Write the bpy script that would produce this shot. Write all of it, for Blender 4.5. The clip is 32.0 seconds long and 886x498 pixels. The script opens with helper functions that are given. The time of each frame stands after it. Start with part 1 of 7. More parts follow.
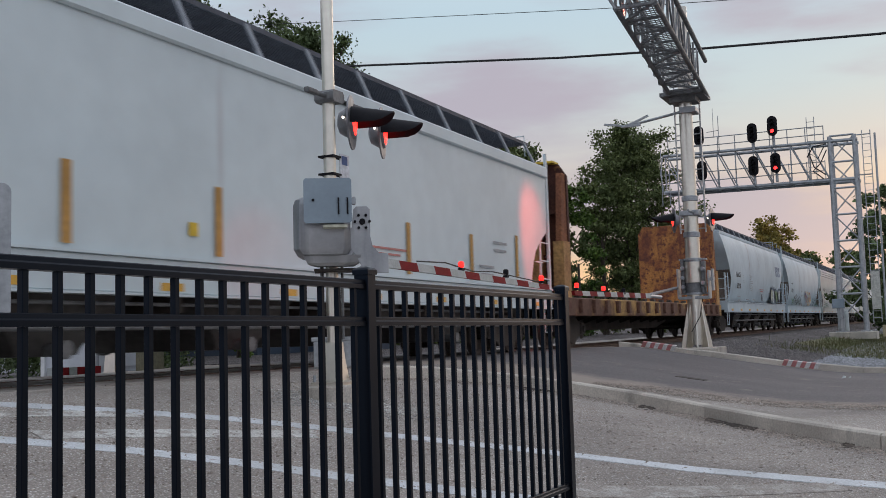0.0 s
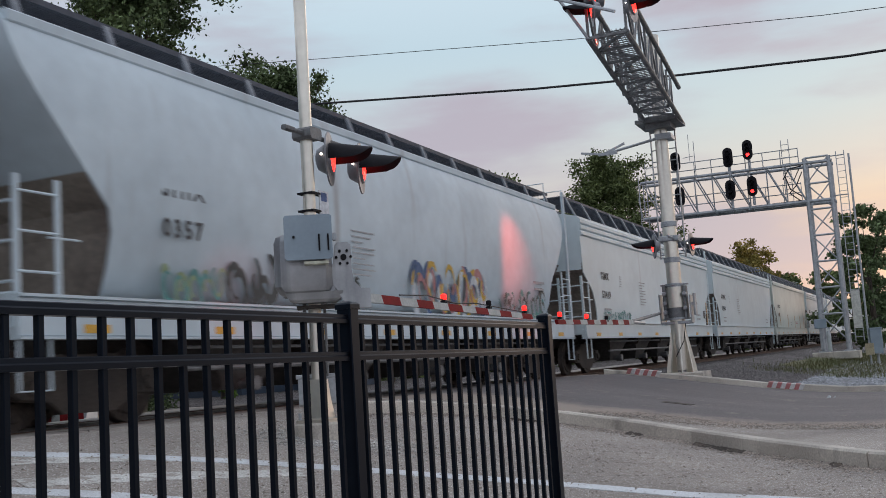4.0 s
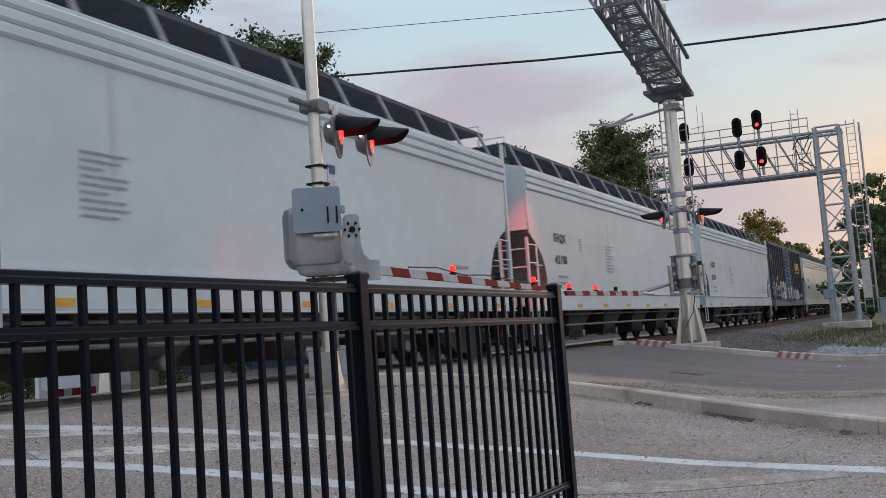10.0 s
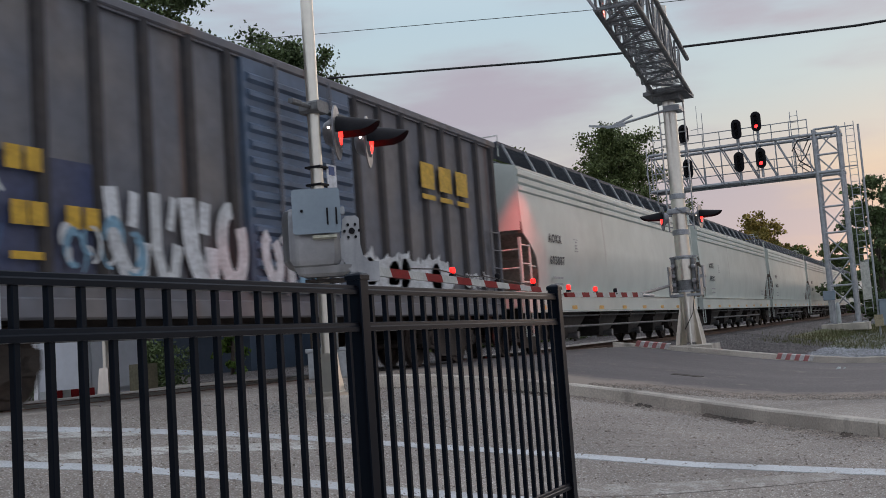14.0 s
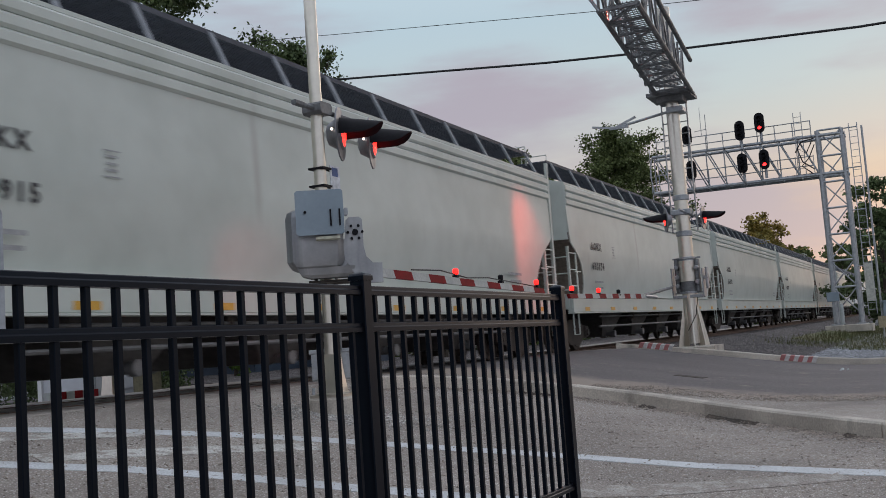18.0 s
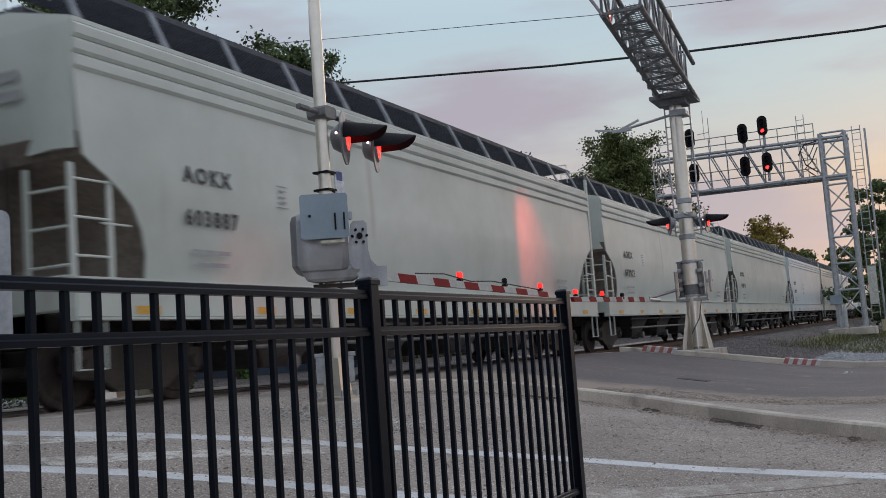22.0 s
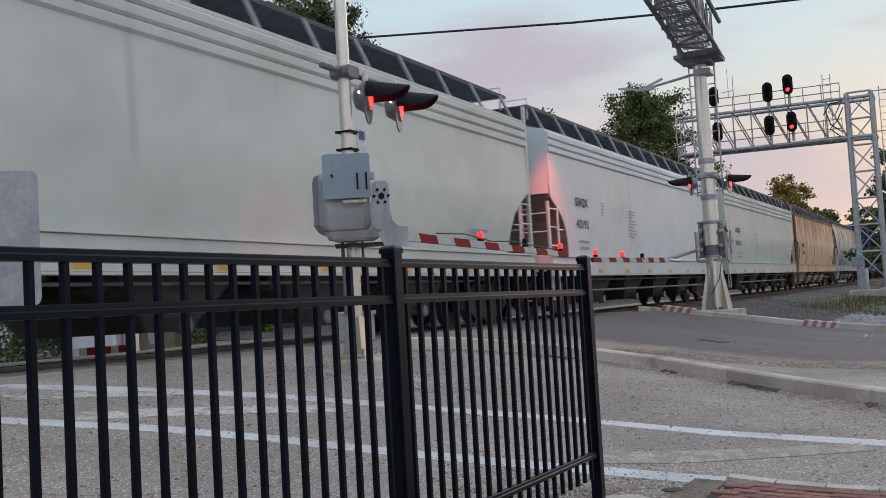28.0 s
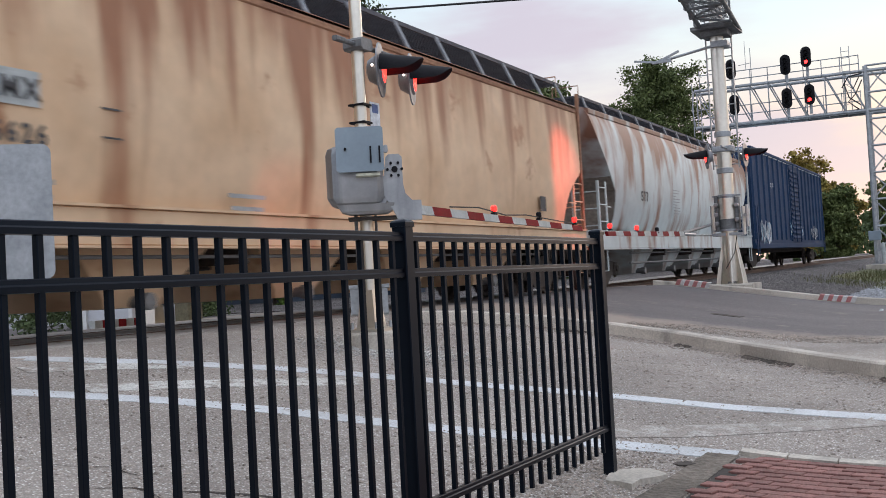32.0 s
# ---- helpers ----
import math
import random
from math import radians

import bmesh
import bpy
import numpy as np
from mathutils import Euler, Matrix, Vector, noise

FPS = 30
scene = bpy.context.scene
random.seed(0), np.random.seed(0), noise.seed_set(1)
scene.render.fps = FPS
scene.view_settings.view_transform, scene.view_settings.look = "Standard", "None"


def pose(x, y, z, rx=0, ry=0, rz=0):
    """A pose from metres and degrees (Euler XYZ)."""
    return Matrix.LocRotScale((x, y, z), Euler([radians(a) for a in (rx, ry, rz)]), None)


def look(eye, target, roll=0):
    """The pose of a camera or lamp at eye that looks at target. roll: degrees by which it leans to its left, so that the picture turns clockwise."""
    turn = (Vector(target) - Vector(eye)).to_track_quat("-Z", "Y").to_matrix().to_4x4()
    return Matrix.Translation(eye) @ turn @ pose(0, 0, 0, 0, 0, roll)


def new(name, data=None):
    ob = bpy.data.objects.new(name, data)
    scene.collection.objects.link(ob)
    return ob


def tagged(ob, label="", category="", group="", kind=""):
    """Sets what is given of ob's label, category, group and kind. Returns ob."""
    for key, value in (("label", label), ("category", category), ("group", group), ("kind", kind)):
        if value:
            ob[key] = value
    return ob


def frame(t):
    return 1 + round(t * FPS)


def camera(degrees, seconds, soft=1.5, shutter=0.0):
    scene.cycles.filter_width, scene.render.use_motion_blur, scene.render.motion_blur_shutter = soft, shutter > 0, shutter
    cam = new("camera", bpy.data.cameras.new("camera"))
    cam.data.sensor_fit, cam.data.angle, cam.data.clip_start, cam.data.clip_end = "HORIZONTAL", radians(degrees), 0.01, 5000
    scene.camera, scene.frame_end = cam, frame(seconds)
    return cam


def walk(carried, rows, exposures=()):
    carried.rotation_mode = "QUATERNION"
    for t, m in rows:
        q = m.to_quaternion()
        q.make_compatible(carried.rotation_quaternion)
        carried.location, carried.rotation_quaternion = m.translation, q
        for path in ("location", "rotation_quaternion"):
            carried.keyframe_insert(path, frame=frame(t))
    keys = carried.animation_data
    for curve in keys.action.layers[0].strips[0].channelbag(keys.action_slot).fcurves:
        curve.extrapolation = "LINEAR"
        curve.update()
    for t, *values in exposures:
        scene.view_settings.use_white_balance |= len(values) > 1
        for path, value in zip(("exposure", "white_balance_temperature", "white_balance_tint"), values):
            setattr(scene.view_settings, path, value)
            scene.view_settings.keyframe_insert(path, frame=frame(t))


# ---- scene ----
# The track runs along y, the camera stands by the fence at the origin, x points away from the track.
PATH = [
    (0.0, 0.000, 0.045, 1.075, 25.44, 4.96, -1.72),
    (0.5, 0.002, 0.041, 1.074, 25.65, 4.97, -1.70),
    (1.0, 0.003, 0.041, 1.074, 25.64, 4.98, -1.67),
    (1.5, 0.004, 0.043, 1.074, 25.66, 4.98, -1.61),
    (2.0, 0.006, 0.043, 1.074, 25.59, 4.95, -1.64),
    (2.5, 0.007, 0.040, 1.072, 25.64, 4.74, -1.70),
    (3.0, 0.006, 0.039, 1.071, 25.42, 4.82, -1.96),
    (3.5, 0.005, 0.038, 1.069, 24.79, 6.64, -3.16),
    (5.5, 0.003, 0.038, 1.063, 23.99, 6.60, -4.12),
    (6.0, 0.002, 0.040, 1.058, 24.00, 6.05, -4.18),
    (6.5, 0.000, 0.042, 1.055, 24.05, 5.60, -4.22),
    (7.0, -0.001, 0.043, 1.054, 24.19, 5.30, -4.14),
    (7.5, -0.002, 0.043, 1.054, 24.42, 5.23, -4.13),
    (8.0, -0.003, 0.044, 1.054, 24.51, 5.23, -4.12),
    (8.5, -0.003, 0.045, 1.052, 24.61, 5.25, -4.15),
    (9.0, -0.003, 0.044, 1.051, 24.80, 5.32, -4.17),
    (9.5, -0.002, 0.044, 1.050, 24.86, 5.30, -4.11),
    (10.0, -0.003, 0.044, 1.050, 24.91, 5.32, -4.12),
    (10.5, -0.004, 0.045, 1.051, 24.95, 5.32, -4.10),
    (11.0, -0.003, 0.043, 1.052, 24.97, 5.36, -4.11),
    (11.5, -0.002, 0.041, 1.053, 24.94, 5.32, -4.02),
    (12.0, -0.002, 0.039, 1.053, 24.93, 5.33, -4.04),
    (12.5, -0.004, 0.040, 1.051, 24.92, 5.34, -4.08),
    (13.0, -0.008, 0.046, 1.051, 24.92, 5.39, -4.18),
    (13.5, -0.013, 0.055, 1.051, 24.89, 5.38, -4.05),
    (14.0, -0.015, 0.058, 1.051, 24.86, 5.40, -4.09),
    (14.5, -0.013, 0.055, 1.050, 24.87, 5.43, -4.12),
    (16.5, -0.012, 0.051, 1.049, 24.85, 5.44, -4.02),
    (17.0, -0.012, 0.051, 1.049, 24.85, 5.43, -4.04),
    (17.5, -0.013, 0.051, 1.048, 24.84, 5.48, -4.09),
    (18.0, -0.012, 0.051, 1.046, 25.03, 5.50, -4.10),
    (18.5, -0.012, 0.050, 1.044, 25.17, 5.52, -4.02),
    (19.0, -0.012, 0.049, 1.042, 25.11, 5.54, -4.10),
    (19.5, -0.011, 0.047, 1.042, 25.20, 5.54, -4.08),
    (20.0, -0.010, 0.045, 1.042, 25.15, 5.53, -3.98),
    (20.5, -0.012, 0.045, 1.042, 25.18, 5.53, -4.02),
    (21.0, -0.015, 0.046, 1.042, 25.17, 5.53, -4.01),
    (21.5, -0.019, 0.043, 1.044, 25.15, 5.54, -4.07),
    (22.0, -0.021, 0.030, 1.051, 25.16, 5.68, -4.13),
    (22.5, -0.021, 0.010, 1.068, 25.05, 5.98, -4.04),
    (23.0, -0.018, -0.006, 1.090, 25.21, 6.51, -4.02),
    (23.5, -0.014, -0.013, 1.105, 25.78, 6.14, -3.91),
    (24.0, -0.011, -0.013, 1.111, 26.22, 5.54, -3.78),
    (24.5, -0.012, -0.014, 1.111, 26.37, 4.49, -3.65),
    (25.0, -0.011, -0.016, 1.109, 26.39, 3.64, -3.54),
    (25.5, -0.009, -0.019, 1.107, 26.44, 3.34, -3.34),
    (27.5, -0.008, -0.019, 1.106, 26.45, 3.28, -3.30),
    (28.0, -0.009, -0.017, 1.106, 26.40, 3.28, -3.30),
    (28.5, -0.011, -0.014, 1.106, 26.41, 3.05, -3.32),
    (29.0, -0.014, -0.012, 1.106, 26.41, 2.92, -3.34),
    (29.5, -0.016, -0.010, 1.106, 26.41, 2.89, -3.39),
    (30.0, -0.015, -0.007, 1.108, 26.37, 2.85, -3.32),
    (30.5, -0.012, -0.005, 1.110, 26.40, 2.76, -3.30),
    (31.0, -0.007, -0.004, 1.110, 26.75, 2.31, -3.20),
    (31.5, -0.002, -0.003, 1.109, 27.13, 1.94, -3.10),
    (32.0, 0.000, 0.000, 1.107, 27.30, 1.87, -3.17),
]
cam = camera(46.0, 32.0, soft=0.9, shutter=0.22)


def aim(x, y, z, w, p, r):
    """The camera's pose from its place, yaw to the left of +y, pitch and roll in degrees."""
    w, p = radians(w), radians(p)
    return look((x, y, z), (x - math.sin(w) * math.cos(p), y + math.cos(w) * math.cos(p), z + math.sin(p)), r)


walk(cam, [(t, aim(*place)) for t, *place in PATH], [(0.0, 0.12), (1.0, 0.14), (2.0, 0.30), (3.0, 0.26), (6.0, 0.02), (7.0, 0.10), (8.0, 0.06), (9.0, 0.14), (10.0, 0.17), (11.0, 0.20), (12.0, 0.14), (13.0, -0.04), (14.0, 0.04), (17.0, 0.0), (19.0, -0.02), (20.0, -0.12), (22.0, 0.0), (23.0, -0.15), (24.0, 0.10), (25.0, 0.21), (28.0, 0.25), (30.0, 0.36), (31.0, 0.42), (32.0, 0.66)])

# ---------------------------------------------------------------- world and light
world = bpy.data.worlds.new("dusk_sky")
scene.world = world
world.use_nodes = True
wn, wl = world.node_tree.nodes, world.node_tree.links
wn.clear()
SUN_AZ, SUN_EL = 8.0, 3.0          # degrees: azimuth from +y towards +x, height
sky = wn.new("ShaderNodeTexSky")
sky.sky_type = "NISHITA"
sky.sun_disc = False
sky.sun_elevation = radians(SUN_EL)
sky.sun_rotation = radians(SUN_AZ)
sky.air_density, sky.dust_density, sky.ozone_density = 1.0, 1.5, 1.5
coord = wn.new("ShaderNodeTexCoord")
sep = wn.new("ShaderNodeSeparateXYZ")
wl.new(coord.outputs["Generated"], sep.inputs[0])
grad = wn.new("ShaderNodeValToRGB")            # height above the horizon
wl.new(sep.outputs["Z"], grad.inputs["Fac"])
els = grad.color_ramp.elements
els[0].position, els[0].color = 0.0, (0.71, 0.485, 0.30, 1)
els[1].position, els[1].color = 1.0, (0.95, 1.08, 1.22, 1)
for at, colour in ((0.06, (0.74, 0.505, 0.305, 1)), (0.115, (0.67, 0.515, 0.375, 1)), (0.165, (0.56, 0.545, 0.52, 1)), (0.22, (0.50, 0.585, 0.61, 1)), (0.30, (0.46, 0.585, 0.665, 1)), (0.5, (0.66, 0.77, 0.87, 1))):
    e = els.new(at)
    e.color = colour
cool = wn.new("ShaderNodeValToRGB")            # the half of the sky away from the sunset
wl.new(sep.outputs["Z"], cool.inputs["Fac"])
cels = cool.color_ramp.elements
cels[0].position, cels[0].color = 0.0, (0.46, 0.50, 0.57, 1)
cels[1].position, cels[1].color = 1.0, (0.98, 1.12, 1.28, 1)
for at, colour in ((0.15, (0.54, 0.60, 0.69, 1)), (0.30, (0.60, 0.70, 0.81, 1)), (0.5, (0.74, 0.86, 0.98, 1))):
    e = cels.new(at)
    e.color = colour
west = wn.new("ShaderNodeVectorMath")
west.operation = "DOT_PRODUCT"
west.inputs[1].default_value = (math.sin(radians(SUN_AZ)), math.cos(radians(SUN_AZ)), 0)
wl.new(coord.outputs["Generated"], west.inputs[0])
side = wn.new("ShaderNodeMapRange")
side.interpolation_type = "SMOOTHSTEP"
side.inputs["From Min"].default_value, side.inputs["From Max"].default_value = 0.05, 0.78
wl.new(west.outputs["Value"], side.inputs["Value"])
dusk = wn.new("ShaderNodeMix")
dusk.data_type = "RGBA"
wl.new(side.outputs[0], dusk.inputs["Factor"])
wl.new(cool.outputs["Color"], dusk.inputs["A"])
wl.new(grad.outputs["Color"], dusk.inputs["B"])
stretch = wn.new("ShaderNodeMapping")
stretch.inputs["Scale"].default_value = (1.6, 1.6, 7.0)
stretch.inputs["Location"].default_value = (0.35, 0.2, 0.1)
wl.new(coord.outputs["Generated"], stretch.inputs["Vector"])
cloud = wn.new("ShaderNodeTexNoise")
cloud.inputs["Scale"].default_value, cloud.inputs["Detail"].default_value, cloud.inputs["Roughness"].default_value = 1.7, 6.0, 0.5
wl.new(stretch.outputs[0], cloud.inputs["Vector"])
band = wn.new("ShaderNodeMapRange")
band.interpolation_type = "SMOOTHSTEP"
band.inputs["From Min"].default_value, band.inputs["From Max"].default_value = 0.39, 0.62
wl.new(cloud.outputs["Fac"], band.inputs["Value"])
veil = wn.new("ShaderNodeMix")
veil.data_type = "RGBA"
veil.inputs["B"].default_value = (0.41, 0.38, 0.45, 1)
wl.new(band.outputs[0], veil.inputs["Factor"])
wl.new(dusk.outputs["Result"], veil.inputs["A"])
dim = wn.new("ShaderNodeMix")
dim.data_type, dim.blend_type = "RGBA", "ADD"
dim.inputs["Factor"].default_value = 0.015
wl.new(veil.outputs["Result"], dim.inputs["A"])
wl.new(sky.outputs["Color"], dim.inputs["B"])
back = wn.new("ShaderNodeBackground")
back.inputs["Strength"].default_value = 1.0
wl.new(dim.outputs["Result"], back.inputs["Color"])
wout = wn.new("ShaderNodeOutputWorld")
wl.new(back.outputs[0], wout.inputs["Surface"])

sun = new("sun", bpy.data.lights.new("sun", "SUN"))
sun.data.energy, sun.data.angle, sun.data.color = 0.25, radians(25), (1.0, 0.80, 0.66)
sun.matrix_world = look((0, 0, 0), (-math.sin(radians(SUN_AZ)), -math.cos(radians(SUN_AZ)), -0.25))
scene.view_settings.exposure = 0.0

# ---------------------------------------------------------------- materials


def surf(name, col, col2=None, scale=3.0, rough=0.6, metal=0.0, bump=0.0, fine=40.0, mixes=(0.4, 0.62), grain=0.12, streak=None, vary=0.0, axes=(1, 1, 1), rust=None, spec=0.5, island=0.0):
    """Two-scale procedural surface: broad stains from col to col2, a fine grain, bump; streak: a third colour in vertical runs; rust: (colour, threshold)."""
    m = bpy.data.materials.new(name)
    m.use_nodes = True
    n, l = m.node_tree.nodes, m.node_tree.links
    b = n["Principled BSDF"]
    b.inputs["Roughness"].default_value, b.inputs["Metallic"].default_value = rough, metal
    b.inputs["Specular IOR Level"].default_value = spec
    tc = n.new("ShaderNodeTexCoord")
    mp = n.new("ShaderNodeMapping")
    mp.inputs["Scale"].default_value = axes
    l.new(tc.outputs["Object"], mp.inputs["Vector"])
    big = n.new("ShaderNodeTexNoise")
    big.inputs["Scale"].default_value, big.inputs["Detail"].default_value = scale, 5.0
    l.new(mp.outputs[0], big.inputs["Vector"])
    ramp = n.new("ShaderNodeMapRange")
    ramp.inputs["From Min"].default_value, ramp.inputs["From Max"].default_value = mixes
    l.new(big.outputs["Fac"], ramp.inputs["Value"])
    mix = n.new("ShaderNodeMix")
    mix.data_type = "RGBA"
    mix.inputs["A"].default_value, mix.inputs["B"].default_value = (*col, 1), (*(col2 or [c * 0.8 for c in col]), 1)
    l.new(ramp.outputs[0], mix.inputs["Factor"])
    out = mix.outputs["Result"]
    if streak:
        ms = n.new("ShaderNodeMapping")
        ms.inputs["Scale"].default_value = streak[2] if len(streak) > 2 else (1.0, 1.6, 0.13)
        l.new(tc.outputs["Object"], ms.inputs["Vector"])
        ns = n.new("ShaderNodeTexNoise")
        ns.inputs["Scale"].default_value, ns.inputs["Detail"].default_value = 1.3, 4.0
        l.new(ms.outputs[0], ns.inputs["Vector"])
        rs = n.new("ShaderNodeMapRange")
        rs.inputs["From Min"].default_value, rs.inputs["From Max"].default_value = streak[1], streak[1] + 0.16
        l.new(ns.outputs["Fac"], rs.inputs["Value"])
        run = rs.outputs[0]
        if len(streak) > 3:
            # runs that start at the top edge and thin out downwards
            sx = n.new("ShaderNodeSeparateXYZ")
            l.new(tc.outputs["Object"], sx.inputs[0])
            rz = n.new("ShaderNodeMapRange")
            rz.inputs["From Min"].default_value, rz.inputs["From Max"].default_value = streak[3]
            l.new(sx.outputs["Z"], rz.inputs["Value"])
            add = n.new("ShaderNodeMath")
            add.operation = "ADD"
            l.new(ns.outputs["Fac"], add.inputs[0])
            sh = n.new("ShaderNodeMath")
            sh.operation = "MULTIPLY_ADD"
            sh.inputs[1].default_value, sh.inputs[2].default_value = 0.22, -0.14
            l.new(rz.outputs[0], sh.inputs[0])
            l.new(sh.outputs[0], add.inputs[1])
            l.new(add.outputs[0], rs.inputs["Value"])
        m2 = n.new("ShaderNodeMix")
        m2.data_type = "RGBA"
        m2.inputs["B"].default_value = (*streak[0], 1)
        l.new(rs.outputs[0], m2.inputs["Factor"])
        l.new(out, m2.inputs["A"])
        out = m2.outputs["Result"]
    if rust:
        nr = n.new("ShaderNodeTexNoise")
        nr.inputs["Scale"].default_value, nr.inputs["Detail"].default_value, nr.inputs["Roughness"].default_value = rust[2], 8.0, 0.65
        l.new(tc.outputs["Object"], nr.inputs["Vector"])
        rr = n.new("ShaderNodeMapRange")
        rr.inputs["From Min"].default_value, rr.inputs["From Max"].default_value = rust[1], rust[1] + 0.07
        l.new(nr.outputs["Fac"], rr.inputs["Value"])
        m3 = n.new("ShaderNodeMix")
        m3.data_type = "RGBA"
        m3.inputs["B"].default_value = (*rust[0], 1)
        l.new(rr.outputs[0], m3.inputs["Factor"])
        l.new(out, m3.inputs["A"])
        out = m3.outputs["Result"]
    fn = n.new("ShaderNodeTexNoise")
    fn.inputs["Scale"].default_value, fn.inputs["Detail"].default_value = fine, 3.0
    l.new(tc.outputs["Object"], fn.inputs["Vector"])
    fr = n.new("ShaderNodeMapRange")
    fr.inputs["From Min"].default_value, fr.inputs["From Max"].default_value = 0.3, 0.7
    fr.inputs["To Min"].default_value, fr.inputs["To Max"].default_value = 1 - grain, 1 + grain
    l.new(fn.outputs["Fac"], fr.inputs["Value"])
    mul = n.new("ShaderNodeVectorMath")
    mul.operation = "SCALE"
    l.new(out, mul.inputs[0])
    l.new(fr.outputs[0], mul.inputs["Scale"])
    out = mul.outputs[0]
    if vary:
        oi = n.new("ShaderNodeObjectInfo")
        vr = n.new("ShaderNodeMapRange")
        vr.inputs["To Min"].default_value, vr.inputs["To Max"].default_value = 1 - vary, 1 + vary
        l.new(oi.outputs["Random"], vr.inputs["Value"])
        v2 = n.new("ShaderNodeVectorMath")
        v2.operation = "SCALE"
        l.new(out, v2.inputs[0])
        l.new(vr.outputs[0], v2.inputs["Scale"])
        out = v2.outputs[0]
    if island:
        ge = n.new("ShaderNodeNewGeometry")
        ir = n.new("ShaderNodeMapRange")
        ir.inputs["To Min"].default_value, ir.inputs["To Max"].default_value = 1 - island, 1 + island
        l.new(ge.outputs["Random Per Island"], ir.inputs["Value"])
        v3 = n.new("ShaderNodeVectorMath")
        v3.operation = "SCALE"
        l.new(out, v3.inputs[0])
        l.new(ir.outputs[0], v3.inputs["Scale"])
        out = v3.outputs[0]
    l.new(out, b.inputs["Base Color"])
    if bump:
        bp = n.new("ShaderNodeBump")
        bp.inputs["Strength"].default_value, bp.inputs["Distance"].default_value = 1.0, bump
        l.new(fn.outputs["Fac"], bp.inputs["Height"])
        l.new(bp.outputs[0], b.inputs["Normal"])
    return m


def glow(name, col, strength):
    m = bpy.data.materials.new(name)
    m.use_nodes = True
    b = m.node_tree.nodes["Principled BSDF"]
    b.inputs["Base Color"].default_value = (*col, 1)
    b.inputs["Emission Color"].default_value = (*col, 1)
    b.inputs["Emission Strength"].default_value = strength
    b.inputs["Roughness"].default_value = 0.2
    return m


def pebbles(name, stones, scale, dirt, rough=0.85, bump=0.01, stain=0.25):
    """Aggregate or gravel: cells of several stone colours in a dirt colour, with broad stains."""
    m = bpy.data.materials.new(name)
    m.use_nodes = True
    n, l = m.node_tree.nodes, m.node_tree.links
    b = n["Principled BSDF"]
    b.inputs["Roughness"].default_value = rough
    b.inputs["Specular IOR Level"].default_value = 0.3
    tc = n.new("ShaderNodeTexCoord")
    vo = n.new("ShaderNodeTexVoronoi")
    vo.inputs["Scale"].default_value = scale
    l.new(tc.outputs["Object"], vo.inputs["Vector"])
    sp = n.new("ShaderNodeSeparateColor")
    l.new(vo.outputs["Color"], sp.inputs[0])
    cr = n.new("ShaderNodeValToRGB")
    cr.color_ramp.interpolation = "CONSTANT"
    e = cr.color_ramp.elements
    e[0].position, e[0].color = 0.0, (*stones[0], 1)
    e[1].position, e[1].color = 1.0 / len(stones), (*stones[1], 1)
    for i in range(2, len(stones)):
        e.new(i / len(stones)).color = (*stones[i], 1)
    l.new(sp.outputs[0], cr.inputs["Fac"])
    edge = n.new("ShaderNodeMapRange")
    edge.inputs["From Min"].default_value, edge.inputs["From Max"].default_value = 0.25, 0.6
    l.new(vo.outputs["Distance"], edge.inputs["Value"])
    mx = n.new("ShaderNodeMix")
    mx.data_type = "RGBA"
    mx.inputs["B"].default_value = (*dirt, 1)
    l.new(edge.outputs[0], mx.inputs["Factor"])
    l.new(cr.outputs["Color"], mx.inputs["A"])
    ns = n.new("ShaderNodeTexNoise")
    ns.inputs["Scale"].default_value, ns.inputs["Detail"].default_value = 0.55, 7.0
    l.new(tc.outputs["Object"], ns.inputs["Vector"])
    rs = n.new("ShaderNodeMapRange")
    rs.inputs["From Min"].default_value, rs.inputs["From Max"].default_value = 0.3, 0.7
    rs.inputs["To Min"].default_value, rs.inputs["To Max"].default_value = 1 - stain, 1 + stain
    l.new(ns.outputs["Fac"], rs.inputs["Value"])
    sc = n.new("ShaderNodeVectorMath")
    sc.operation = "SCALE"
    l.new(mx.outputs["Result"], sc.inputs[0])
    l.new(rs.outputs[0], sc.inputs["Scale"])
    l.new(sc.outputs[0], b.inputs["Base Color"])
    bp = n.new("ShaderNodeBump")
    bp.invert = True
    bp.inputs["Strength"].default_value, bp.inputs["Distance"].default_value = 0.8, bump
    l.new(vo.outputs["Distance"], bp.inputs["Height"])
    l.new(bp.outputs[0], b.inputs["Normal"])
    return m


M = {}
M["lot"] = pebbles("aggregate_pavement", [(0.315, 0.275, 0.242), (0.515, 0.472, 0.43), (0.39, 0.345, 0.307), (0.69, 0.668, 0.64), (0.22, 0.20, 0.182), (0.445, 0.393, 0.347)], 70, (0.295, 0.26, 0.232))
M["asphalt"] = surf("asphalt", (0.116, 0.104, 0.105), (0.142, 0.128, 0.127), 0.7, 0.8, bump=0.004, fine=34, grain=0.36, axes=(0.4, 1, 1), rust=((0.19, 0.168, 0.15), 0.60, 2.2))


